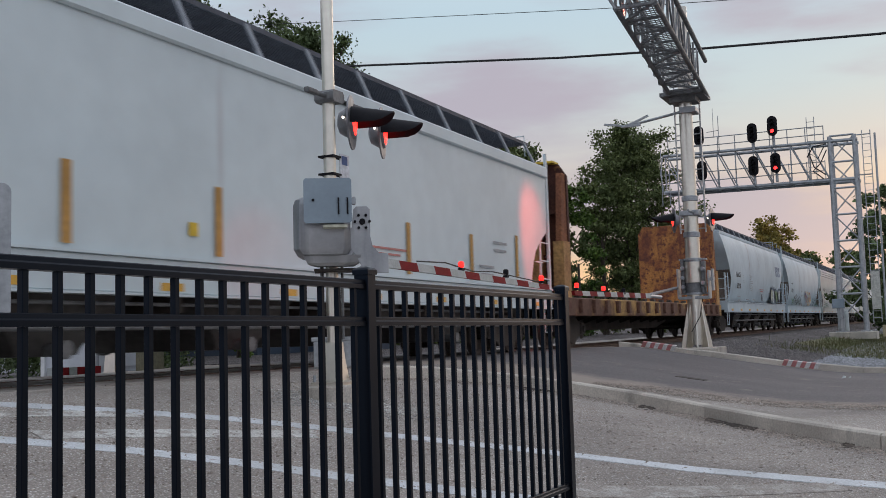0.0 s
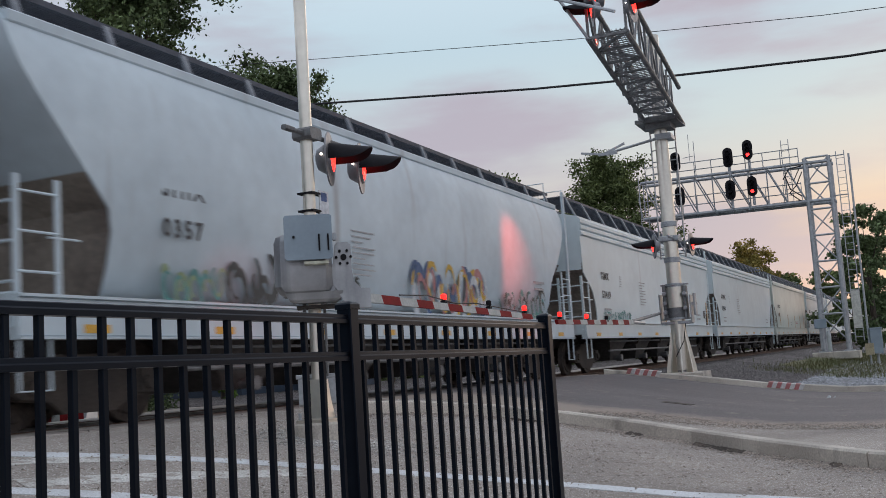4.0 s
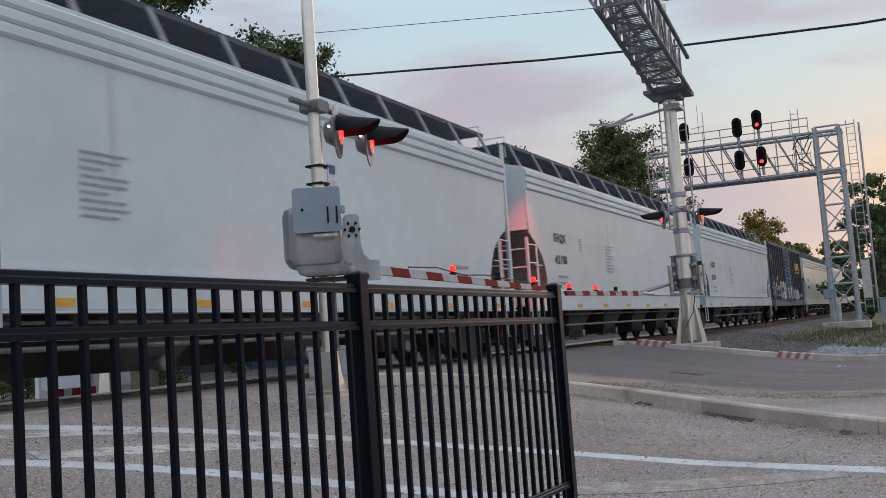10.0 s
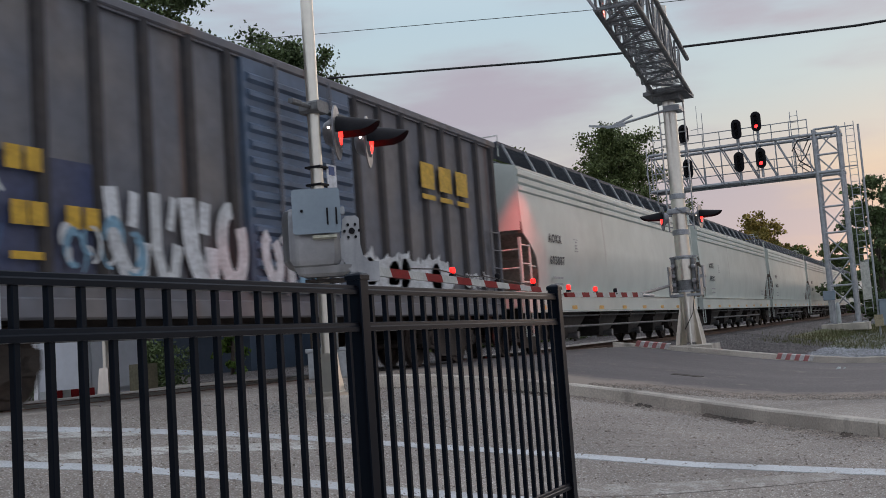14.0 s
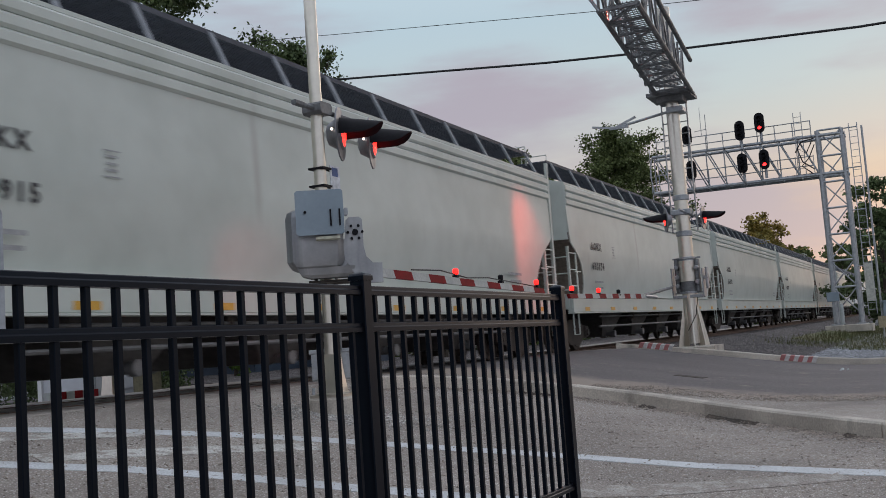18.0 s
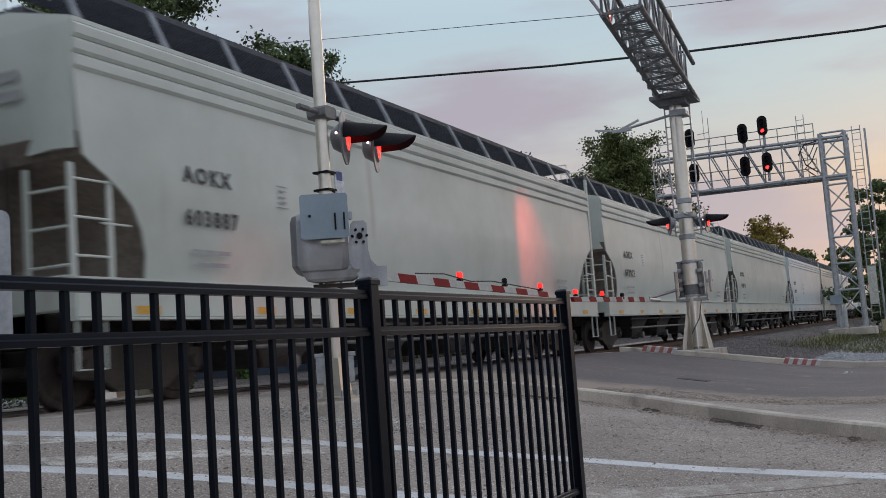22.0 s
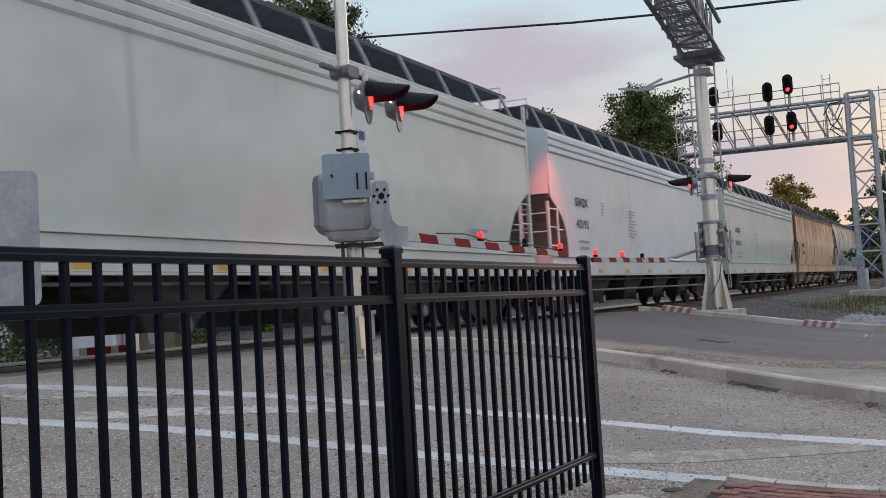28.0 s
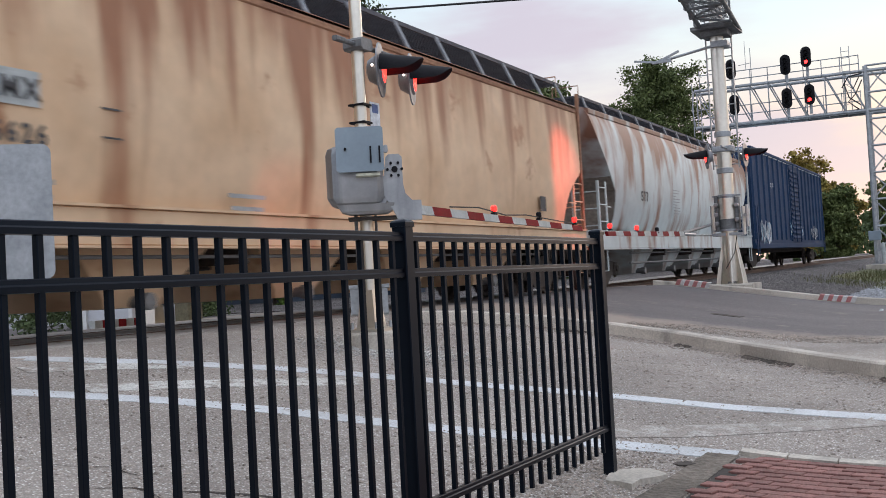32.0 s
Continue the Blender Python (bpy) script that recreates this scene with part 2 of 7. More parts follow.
def dusty_edge(m, dust, y0, y1):
    """Tan grit washed over the edge of the road, thinning out over its width."""
    n, l = m.node_tree.nodes, m.node_tree.links
    b = n["Principled BSDF"]
    src = b.inputs["Base Color"].links[0].from_socket
    tc, sx, ns = n.new("ShaderNodeTexCoord"), n.new("ShaderNodeSeparateXYZ"), n.new("ShaderNodeTexNoise")
    l.new(tc.outputs["Object"], sx.inputs[0])
    l.new(tc.outputs["Object"], ns.inputs["Vector"])
    ns.inputs["Scale"].default_value, ns.inputs["Detail"].default_value, ns.inputs["Roughness"].default_value = 1.4, 9.0, 0.7
    mr, add, mx = n.new("ShaderNodeMapRange"), n.new("ShaderNodeMath"), n.new("ShaderNodeMix")
    mr.inputs["From Min"].default_value, mr.inputs["From Max"].default_value = y0, y1
    mr.inputs["To Min"].default_value, mr.inputs["To Max"].default_value = 1.45, -0.5
    l.new(sx.outputs["Y"], mr.inputs["Value"])
    add.operation, add.use_clamp = "ADD", True
    sh = n.new("ShaderNodeMapRange")
    sh.inputs["From Min"].default_value, sh.inputs["From Max"].default_value = 0.3, 0.7
    sh.inputs["To Min"].default_value, sh.inputs["To Max"].default_value = -0.5, 0.5
    l.new(ns.outputs["Fac"], sh.inputs["Value"])
    l.new(mr.outputs[0], add.inputs[0])
    l.new(sh.outputs[0], add.inputs[1])
    mx.data_type = "RGBA"
    mx.inputs["B"].default_value = (*dust, 1)
    l.new(add.outputs[0], mx.inputs["Factor"])
    l.new(src, mx.inputs["A"])
    l.new(mx.outputs["Result"], b.inputs["Base Color"])


dusty_edge(M["asphalt"], (0.32, 0.265, 0.222), 14.9, 16.3)
M["concrete"] = surf("concrete", (0.60, 0.55, 0.48), (0.44, 0.40, 0.35), 1.6, 0.85, bump=0.004, fine=50, grain=0.18, streak=((0.22, 0.20, 0.175), 0.60, (1.6, 1.6, 0.4)), vary=0.10)
M["panel"] = surf("crossing_concrete", (0.33, 0.30, 0.27), (0.22, 0.19, 0.17), 0.8, 0.85, bump=0.003, fine=60, grain=0.2)
M["ballast"] = pebbles("ballast_stone", [(0.12, 0.11, 0.11), (0.24, 0.22, 0.21), (0.17, 0.15, 0.14), (0.30, 0.29, 0.29)], 16, (0.06, 0.05, 0.05), bump=0.04)
M["gravel"] = pebbles("grey_gravel", [(0.22, 0.23, 0.25), (0.33, 0.34, 0.36), (0.27, 0.27, 0.29), (0.42, 0.43, 0.45)], 22, (0.13, 0.13, 0.13), bump=0.03)
M["white_line"] = surf("worn_white_line_paint", (0.62, 0.64, 0.66), (0.50, 0.51, 0.52), 2.0, 0.7, fine=70, grain=0.2, rust=((0.28, 0.25, 0.23), 0.62, 9.0))
M["faint_line"] = surf("faded_line_paint", (0.58, 0.57, 0.54), (0.49, 0.475, 0.445), 2.0, 0.85, fine=75, grain=0.4, rust=((0.33, 0.295, 0.265), 0.50, 7.0))
M["ghost_line"] = surf("nearly_worn_line_paint", (0.44, 0.415, 0.385), (0.37, 0.34, 0.31), 2.0, 0.85, fine=75, grain=0.45, rust=((0.31, 0.275, 0.245), 0.44, 7.0))
M["brick"] = surf("red_paver", (0.27, 0.125, 0.105), (0.20, 0.095, 0.085), 3.0, 0.8, bump=0.003, fine=80, grain=0.25, vary=0.22)
M["soil"] = surf("dry_soil", (0.20, 0.17, 0.14), (0.13, 0.11, 0.09), 2.0, 0.95, bump=0.02, fine=30, grain=0.3)
M["soil_dark"] = surf("dark_leaf_litter", (0.06, 0.05, 0.042), (0.10, 0.08, 0.065), 3.0, 0.95, fine=30, grain=0.3, island=0.4)
M["black"] = surf("black_powder_coat", (0.0025, 0.003, 0.0055), (0.004, 0.0045, 0.007), 4.0, 0.34, fine=200, grain=0.1, spec=0.22)
for nd in M["black"].node_tree.nodes:
    if nd.type == "BSDF_PRINCIPLED":
        nd.inputs["Specular Tint"].default_value = (0.45, 0.68, 1.0, 1)
M["galv"] = surf("galvanised_steel", (0.42, 0.44, 0.46), (0.34, 0.36, 0.38), 5.0, 0.45, 0.55, fine=30, grain=0.12)
M["galv_dark"] = surf("dull_dark_galvanised_steel", (0.22, 0.225, 0.23), (0.15, 0.155, 0.16), 5.0, 0.6, 0.5, fine=30, grain=0.15)
M["alu"] = surf("aluminium_pole", (0.80, 0.755, 0.66), (0.62, 0.585, 0.52), 1.6, 0.30, 0.9, fine=12, grain=0.05, axes=(1, 1, 0.25))
M["box"] = surf("painted_grey_cabinet", (0.29, 0.355, 0.41), (0.24, 0.30, 0.35), 2.0, 0.45, 0.3, fine=30, grain=0.03, streak=((0.27, 0.29, 0.31), 0.62))
M["hood"] = surf("black_lamp_hood", (0.008, 0.008, 0.011), (0.013, 0.013, 0.016), 5.0, 0.6, fine=80, grain=0.2, spec=0.15)
M["disc"] = surf("lamp_housing_grey", (0.30, 0.30, 0.32), (0.20, 0.20, 0.215), 6.0, 0.40, 0.6, fine=60)
M["red"] = glow("red_lens_lit", (1.0, 0.02, 0.015), 4.5)
M["red_small"] = glow("red_gate_lamp", (1.0, 0.015, 0.012), 2.4)
M["red_signal"] = glow("red_signal_lens", (1.0, 0.02, 0.02), 5.0)
M["side_light"] = glow("side_light_glass", (1.0, 0.85, 0.75), 3.0)
M["red_paint"] = surf("red_reflective_sheet", (0.24, 0.014, 0.018), (0.19, 0.014, 0.016), 6.0, 0.6, spec=0.12)
M["faded_red"] = surf("faded_red_kerb_paint", (0.42, 0.15, 0.15), (0.36, 0.15, 0.14), 4.0, 0.7, fine=40, grain=0.2)
M["faded_white"] = surf("worn_white_kerb_paint", (0.58, 0.57, 0.56), (0.46, 0.45, 0.44), 4.0, 0.7, fine=40, grain=0.2)
M["cast"] = surf("cast_aluminium_housing", (0.50, 0.51, 0.525), (0.36, 0.37, 0.385), 2.5, 0.40, 0.75, fine=40, grain=0.05, streak=((0.24, 0.25, 0.265), 0.52, (3.0, 3.0, 0.35)))
M["white_paint"] = surf("white_reflective_sheet", (0.46, 0.49, 0.49), (0.38, 0.41, 0.41), 6.0, 0.5)
M["yellow"] = surf("yellow_reflector", (0.75, 0.42, 0.06), (0.65, 0.36, 0.05), 6.0, 0.4)
M["steel"] = surf("rail_steel", (0.16, 0.10, 0.075), (0.10, 0.065, 0.05), 5.0, 0.6, 0.4, fine=50, grain=0.2)
M["railtop"] = surf("polished_rail_head", (0.55, 0.54, 0.53), (0.45, 0.44, 0.43), 5.0, 0.25, 0.9)
M["tie"] = surf("creosoted_tie", (0.07, 0.055, 0.045), (0.045, 0.035, 0.03), 3.0, 0.9, bump=0.01, axes=(1, 6, 6))
M["under"] = surf("grimy_underframe", (0.035, 0.03, 0.027), (0.06, 0.048, 0.04), 2.5, 0.8, fine=30, grain=0.3)
M["wheel"] = surf("rusty_wheel_steel", (0.06, 0.045, 0.038), (0.035, 0.028, 0.025), 6.0, 0.65, 0.3, fine=30, grain=0.3)
M["grating"] = surf("dark_running_board_grating", (0.085, 0.095, 0.12), (0.065, 0.072, 0.092), 5.0, 0.6, 0.3)
M["cable"] = surf("black_cable", (0.015, 0.015, 0.017), None, 5.0, 0.6)
M["text"] = surf("dark_grey_stencil", (0.05, 0.05, 0.055), (0.08, 0.08, 0.085), 8.0, 0.6)
M["leaf"] = surf("tree_leaves", (0.10, 0.13, 0.05), (0.14, 0.17, 0.06), 0.6, 0.7, fine=9, grain=0.4, spec=0.2, island=0.45)
M["leaf_dark"] = surf("dark_tree_leaves", (0.094, 0.128, 0.06), (0.122, 0.165, 0.068), 0.6, 0.7, fine=9, grain=0.4, spec=0.2, island=0.45)
M["leaf_sun"] = surf("bright_tree_leaves", (0.10, 0.16, 0.03), (0.06, 0.11, 0.028), 0.6, 0.7, fine=9, grain=0.4, spec=0.2, island=0.45)
M["leaf_autumn"] = surf("turning_tree_leaves", (0.32, 0.23, 0.06), (0.21, 0.18, 0.05), 0.6, 0.7, fine=9, grain=0.4, spec=0.2, island=0.45)
M["bark"] = surf("tree_bark", (0.085, 0.065, 0.05), (0.05, 0.04, 0.03), 4.0, 0.9, bump=0.02, axes=(3, 3, 0.5))
M["grass"] = surf("grass_blades", (0.085, 0.10, 0.035), (0.13, 0.115, 0.055), 1.0, 0.85, fine=12, grain=0.4)
# car paints
M["car_white"] = surf("white_hopper_paint", (0.635, 0.72, 0.745), (0.59, 0.67, 0.695), 0.7, 0.42, fine=3.0, grain=0.03, streak=((0.48, 0.50, 0.52), 0.67), vary=0.03)
M["car_grey"] = surf("pale_grey_hopper_paint", (0.61, 0.655, 0.61), (0.54, 0.585, 0.54), 0.7, 0.42, fine=3.0, grain=0.03, streak=((0.44, 0.44, 0.41), 0.66), vary=0.04)
M["car_old"] = surf("weathered_light_grey_hopper_paint", (0.585, 0.675, 0.725), (0.515, 0.60, 0.65), 0.8, 0.5, fine=4.0, grain=0.05, streak=((0.36, 0.37, 0.38), 0.63))
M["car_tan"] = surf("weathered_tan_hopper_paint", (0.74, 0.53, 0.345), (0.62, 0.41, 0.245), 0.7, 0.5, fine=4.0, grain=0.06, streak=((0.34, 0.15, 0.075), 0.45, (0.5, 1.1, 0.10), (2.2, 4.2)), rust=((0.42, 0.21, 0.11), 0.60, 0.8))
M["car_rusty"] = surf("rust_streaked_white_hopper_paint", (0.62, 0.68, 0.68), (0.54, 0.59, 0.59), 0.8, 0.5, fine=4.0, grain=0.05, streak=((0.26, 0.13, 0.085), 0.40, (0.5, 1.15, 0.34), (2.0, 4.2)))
M["car_black"] = surf("faded_dark_boxcar_paint", (0.135, 0.142, 0.165), (0.175, 0.165, 0.165), 0.9, 0.6, fine=5.0, grain=0.15, streak=((0.13, 0.075, 0.055), 0.60))
M["car_post"] = surf("dark_boxcar_post_paint", (0.028, 0.028, 0.034), (0.045, 0.038, 0.036), 1.5, 0.7, fine=8, grain=0.2)
M["car_navy"] = surf("faded_navy_boxcar_paint", (0.045, 0.06, 0.13), (0.06, 0.07, 0.12), 1.2, 0.6, fine=8, grain=0.2)
M["car_blue"] = surf("faded_blue_boxcar_paint", (0.018, 0.047, 0.112), (0.027, 0.056, 0.12), 0.9, 0.65, spec=0.2, fine=5.0, grain=0.12, streak=((0.05, 0.06, 0.09), 0.62))
M["rust"] = surf("rusted_bulkhead_steel", (0.47, 0.205, 0.06), (0.27, 0.098, 0.042), 1.1, 0.85, fine=26, grain=0.3, mixes=(0.46, 0.60), streak=((0.17, 0.058, 0.036), 0.50, (2.4, 1.0, 0.5)), rust=((0.14, 0.05, 0.035), 0.515, 6.5))
M["rust_post"] = surf("red_brown_rusted_post", (0.34, 0.135, 0.06), (0.22, 0.085, 0.045), 1.5, 0.85, fine=22, grain=0.3)
M["rust_red"] = surf("dark_red_rusted_steel", (0.10, 0.034, 0.022), (0.055, 0.02, 0.015), 1.5, 0.85, fine=22, grain=0.3, rust=((0.30, 0.14, 0.05), 0.62, 4.0))
# hopper bays: near-black grey, much darker than the pale car bodies above
M["bay"] = surf("dark_grey_hopper_bay_paint", (0.085, 0.08, 0.075), (0.05, 0.046, 0.043), 1.2, 0.75, fine=12, grain=0.25)
M["rust_edge"] = surf("brown_rust_over_tan_paint", (0.36, 0.19, 0.11), (0.24, 0.115, 0.07), 1.0, 0.8, fine=14, grain=0.25)
M["slope_rust"] = surf("dark_red_brown_slope_sheet", (0.15, 0.085, 0.062), (0.09, 0.052, 0.042), 1.1, 0.85, fine=14, grain=0.2)
M["slope"] = surf("grimy_brown_slope_sheet", (0.28, 0.24, 0.20), (0.17, 0.14, 0.118), 1.1, 0.8, fine=14, grain=0.2)
M["data"] = surf("faded_grey_stencil", (0.32, 0.33, 0.34), (0.42, 0.43, 0.44), 8.0, 0.6)
M["flat_deck"] = surf("worn_flat_car_steel", (0.15, 0.075, 0.05), (0.46, 0.27, 0.09), 0.55, 0.8, fine=12, grain=0.3, mixes=(0.54, 0.62), rust=((0.14, 0.05, 0.035), 0.56, 2.5))
M["ochre"] = surf("ochre_rusted_steel", (0.52, 0.29, 0.11), (0.36, 0.17, 0.07), 1.2, 0.8, fine=14, grain=0.3)
M["bracket"] = surf("dull_grey_bracket_paint", (0.26, 0.28, 0.31), (0.20, 0.22, 0.25), 4.0, 0.6, fine=20, grain=0.1)
M["roof"] = surf("dark_grimy_car_roof", (0.075, 0.082, 0.10), (0.10, 0.106, 0.12), 1.5, 0.7, fine=10, grain=0.15)

# ---------------------------------------------------------------- mesh helpers


class Geo:
    """Collects faces for one mesh."""

    def __init__(self):
        self.v, self.f = [], []

    def add(self, verts, faces):
        k = len(self.v)
        self.v += [tuple(p) for p in verts]
        self.f += [tuple(k + i for i in f) for f in faces]
        return self

    def box(self, x0, x1, y0, y1, z0, z1, c=0.0):
        """A box; c: chamfer of its edges along its longest side."""
        if not c:
            v = [(x, y, z) for x in (x0, x1) for y in (y0, y1) for z in (z0, z1)]
            return self.add(v, [(0, 1, 3, 2), (4, 6, 7, 5), (0, 4, 5, 1), (2, 3, 7, 6), (0, 2, 6, 4), (1, 5, 7, 3)])
        d = (x1 - x0, y1 - y0, z1 - z0)
        a = max(range(3), key=lambda i: d[i])
        lo, hi = (x0, y0, z0), (x1, y1, z1)
        u, w = [i for i in range(3) if i != a]
        ring = [(lo[u] + c, lo[w]), (hi[u] - c, lo[w]), (hi[u], lo[w] + c), (hi[u], hi[w] - c), (hi[u] - c, hi[w]), (lo[u] + c, hi[w]), (lo[u], hi[w] - c), (lo[u], lo[w] + c)]
        v = []
        for end in (lo[a], hi[a]):
            for p, q in ring:
                r = [0, 0, 0]
                r[a], r[u], r[w] = end, p, q
                v.append(r)
        f = [(i, (i + 1) % 8, 8 + (i + 1) % 8, 8 + i) for i in range(8)] + [tuple(range(7, -1, -1)), tuple(range(8, 16))]
        return self.add(v, f)

    def tube(self, p, q, r, seg=8, r2=None, caps=True):
        p, q = Vector(p), Vector(q)
        d = (q - p).normalized()
        u = d.orthogonal().normalized()
        w = d.cross(u)
        r2 = r if r2 is None else r2
        v = [p + r * (u * math.cos(a) + w * math.sin(a)) for a in [2 * math.pi * i / seg for i in range(seg)]]
        v += [q + r2 * (u * math.cos(a) + w * math.sin(a)) for a in [2 * math.pi * i / seg for i in range(seg)]]
        f = [(i, (i + 1) % seg, seg + (i + 1) % seg, seg + i) for i in range(seg)]
        if caps:
            f += [tuple(range(seg - 1, -1, -1)), tuple(range(seg, 2 * seg))]
        return self.add(v, f)

    def bar(self, p, q, a, b=None):
        """A square bar from p to q."""
        p, q = Vector(p), Vector(q)
        b = a if b is None else b
        d = (q - p).normalized()
        u = (Vector((0, 0, 1)) if abs(d.z) < 0.95 else Vector((0, 1, 0))).cross(d).normalized()
        w = d.cross(u)
        v = [e + u * s * a / 2 + w * t * b / 2 for e in (p, q) for s, t in ((-1, -1), (1, -1), (1, 1), (-1, 1))]
        return self.add(v, [(0, 1, 5, 4), (1, 2, 6, 5), (2, 3, 7, 6), (3, 0, 4, 7), (3, 2, 1, 0), (4, 5, 6, 7)])

    def chain(self, pts, r, seg=6):
        """A round bar bent along points, in one piece."""
        pts = [Vector(p) for p in pts]
        rings = []
        u = None
        for i, p in enumerate(pts):
            d = (pts[min(i + 1, len(pts) - 1)] - pts[max(i - 1, 0)]).normalized()
            u = d.orthogonal().normalized() if u is None else (u - d * u.dot(d)).normalized()
            w = d.cross(u)
            rings.append([p + r * (u * math.cos(2 * math.pi * k / seg) + w * math.sin(2 * math.pi * k / seg)) for k in range(seg)])
        return self.loft(rings)

    def lathe(self, profile, axis="z", seg=16, at=(0, 0, 0)):
        """profile: (radius, height) pairs turned about an axis through at."""
        v, n = [], len(profile)
        for i in range(seg):
            a = 2 * math.pi * i / seg
            for r, h in profile:
                c, s = r * math.cos(a), r * math.sin(a)
                p = {"z": (c, s, h), "y": (c, h, s), "x": (h, c, s)}[axis]
                v.append([p[k] + at[k] for k in range(3)])
        f = []
        for i in range(seg):
            j = (i + 1) % seg
            for k in range(n - 1):
                f.append((i * n + k, j * n + k, j * n + k + 1, i * n + k + 1))
        f.append(tuple(i * n for i in range(seg)))
        f.append(tuple(i * n + n - 1 for i in range(seg - 1, -1, -1)))
        return self.add(v, f)

    def prism(self, pts, lo, hi, axis="x"):
        """A polygon in the other two axes, pushed out along an axis."""
        put = {"x": lambda a, b, e: (e, a, b), "y": lambda a, b, e: (a, e, b), "z": lambda a, b, e: (a, b, e)}[axis]
        n = len(pts)
        v = [put(a, b, lo) for a, b in pts] + [put(a, b, hi) for a, b in pts]
        return self.add(v, [(i, (i + 1) % n, n + (i + 1) % n, n + i) for i in range(n)] + [tuple(range(n - 1, -1, -1)), tuple(range(n, 2 * n))])

    def loft(self, rings):
        n = len(rings[0])
        k = []
        for r in rings:
            k += list(r)
        f = []
        for i in range(len(rings) - 1):
            for j in range(n):
                f.append((i * n + j, i * n + (j + 1) % n, (i + 1) * n + (j + 1) % n, (i + 1) * n + j))
        f += [tuple(range(n - 1, -1, -1)), tuple(range((len(rings) - 1) * n, len(rings) * n))]
        return self.add(k, f)

    def sheet(self, xs, ys, z):
        v = [(x, y, z(x, y)) for y in ys for x in xs]
        n = len(xs)
        return self.add(v, [(j * n + i, j * n + i + 1, (j + 1) * n + i + 1, (j + 1) * n + i) for j in range(len(ys) - 1) for i in range(n - 1)])

    def mesh(self, name, material, smooth=35):
        me = bpy.data.meshes.new(name)
        me.from_pydata([tuple(p) for p in self.v], [], self.f)
        bm = bmesh.new()
        bm.from_mesh(me)
        bmesh.ops.recalc_face_normals(bm, faces=bm.faces) if len(bm.faces) < 60000 else None
        bm.to_mesh(me)
        bm.free()
        if material:
            me.materials.append(material)
        if smooth:
            me.shade_smooth()
            me.set_sharp_from_angle(angle=radians(smooth))
        return me


def part(name, geo, material, parent=None, label="", m=None, smooth=35):
    """One mesh object, under a thing or a part."""
    ob = new(name, geo.mesh(name, material, smooth) if isinstance(geo, Geo) else geo)
    if parent:
        ob.parent = parent
    if m:
        ob.matrix_basis = m
    if label:
        ob["label"] = label
    return ob


def thing(name, m, label, category, group="", kind=""):
    ob = new(name)
    ob.matrix_basis = m
    return tagged(ob, label, category, group, kind)


def lettering(text, size, material, parent, m, name="lettering"):
    cu = bpy.data.curves.new(name, "FONT")
    cu.body, cu.size, cu.extrude, cu.resolution_u, cu.space_character, cu.offset = text, size, 0.002, 2, 1.28, 0.007
    tmp = bpy.data.objects.new(name, cu)
    me = bpy.data.meshes.new_from_object(tmp)
    bpy.data.objects.remove(tmp)
    me.materials.append(material)
    ob = new(name, me)
    ob.parent, ob.matrix_basis = parent, m
    return ob


# ---------------------------------------------------------------- the ground


def soft(v):
    return math.log1p(math.exp(v)) if v < 30 else v


def grade(y):
    """How far the track climbs towards the distance."""
    return 0.054 * soft((y - 22) / 6) if y < 300 else 0.054 * soft((300 - 22) / 6)


TRACK_X = -9.45


def ease(v):
    v = min(1.0, max(0.0, v))
    return v * v * (3 - 2 * v)


def rail_z(y):
    return 0.72 + grade(y)


def ground_z(x, y):
    s = min(1.0, 0.149 * 0.5 * soft((-2.1 - x) / 0.5) / 0.70)
    side = max(0.0, min(1.0, (-12.0 - x) / 6)) * 0.25
    dip = 0.16 * math.exp(-((x + 1.2) ** 2 / 2.2 + (y - 5.2) ** 2 / 3.5))
    bed = 0.30 * ease((y - 25.9) / 1.2) * ease((-6.3 - x) / 1.1) + 0.30 * ease((2.6 - y) / 1.0) * ease((-6.6 - x) / 1.0)
    return 0.70 * s + grade(y) * (0.4 + 0.6 * s) - side - dip - bed * ease((x + 13.4) / 1.0)


def spread(lo, hi, near_lo, near_hi, step, grow=1.35):
    vals, v = [], near_lo
    while v <= near_hi + 1e-6:
        vals.append(v)
        v += step
    d = step
    a, b = [vals[0]], [vals[-1]]
    while a[-1] > lo:
        d *= grow
        a.append(max(lo, a[-1] - d))
    d = step
    while b[-1] < hi:
        d *= grow
        b.append(min(hi, b[-1] + d))
    return a[:0:-1] + vals + b[1:]


g = Geo().sheet(spread(-900, 900, -12, 3, 0.15), spread(-300, 1500, 2, 32, 0.22), ground_z)
ground = tagged(part("ground", g, M["lot"]), "worn speckled aggregate pavement sloping up to the railway track", "pavement", kind="structure")


def lay(name, xs, ys, up, material, label, category, z=ground_z):
    """A thin layer that follows the ground."""
    g = Geo().sheet(xs, ys, lambda x, y: z(x, y) + up)
    for a in (ys[0], ys[-1]):
        for b, c in zip(xs, xs[1:]):
            g.add([(b, a, z(b, a) + up), (c, a, z(c, a) + up), (c, a, z(c, a) - 0.06), (b, a, z(b, a) - 0.06)], [(0, 1, 2, 3)])
    for a in (xs[0], xs[-1]):
        for b, c in zip(ys, ys[1:]):
            g.add([(a, b, z(a, b) + up), (a, c, z(a, c) + up), (a, c, z(a, c) - 0.06), (a, b, z(a, b) - 0.06)], [(0, 1, 2, 3)])
    return tagged(part(name, g, material), label, category, kind="structure")


def rng(a, b, n):
    return [a + (b - a) * i / n for i in range(n + 1)]


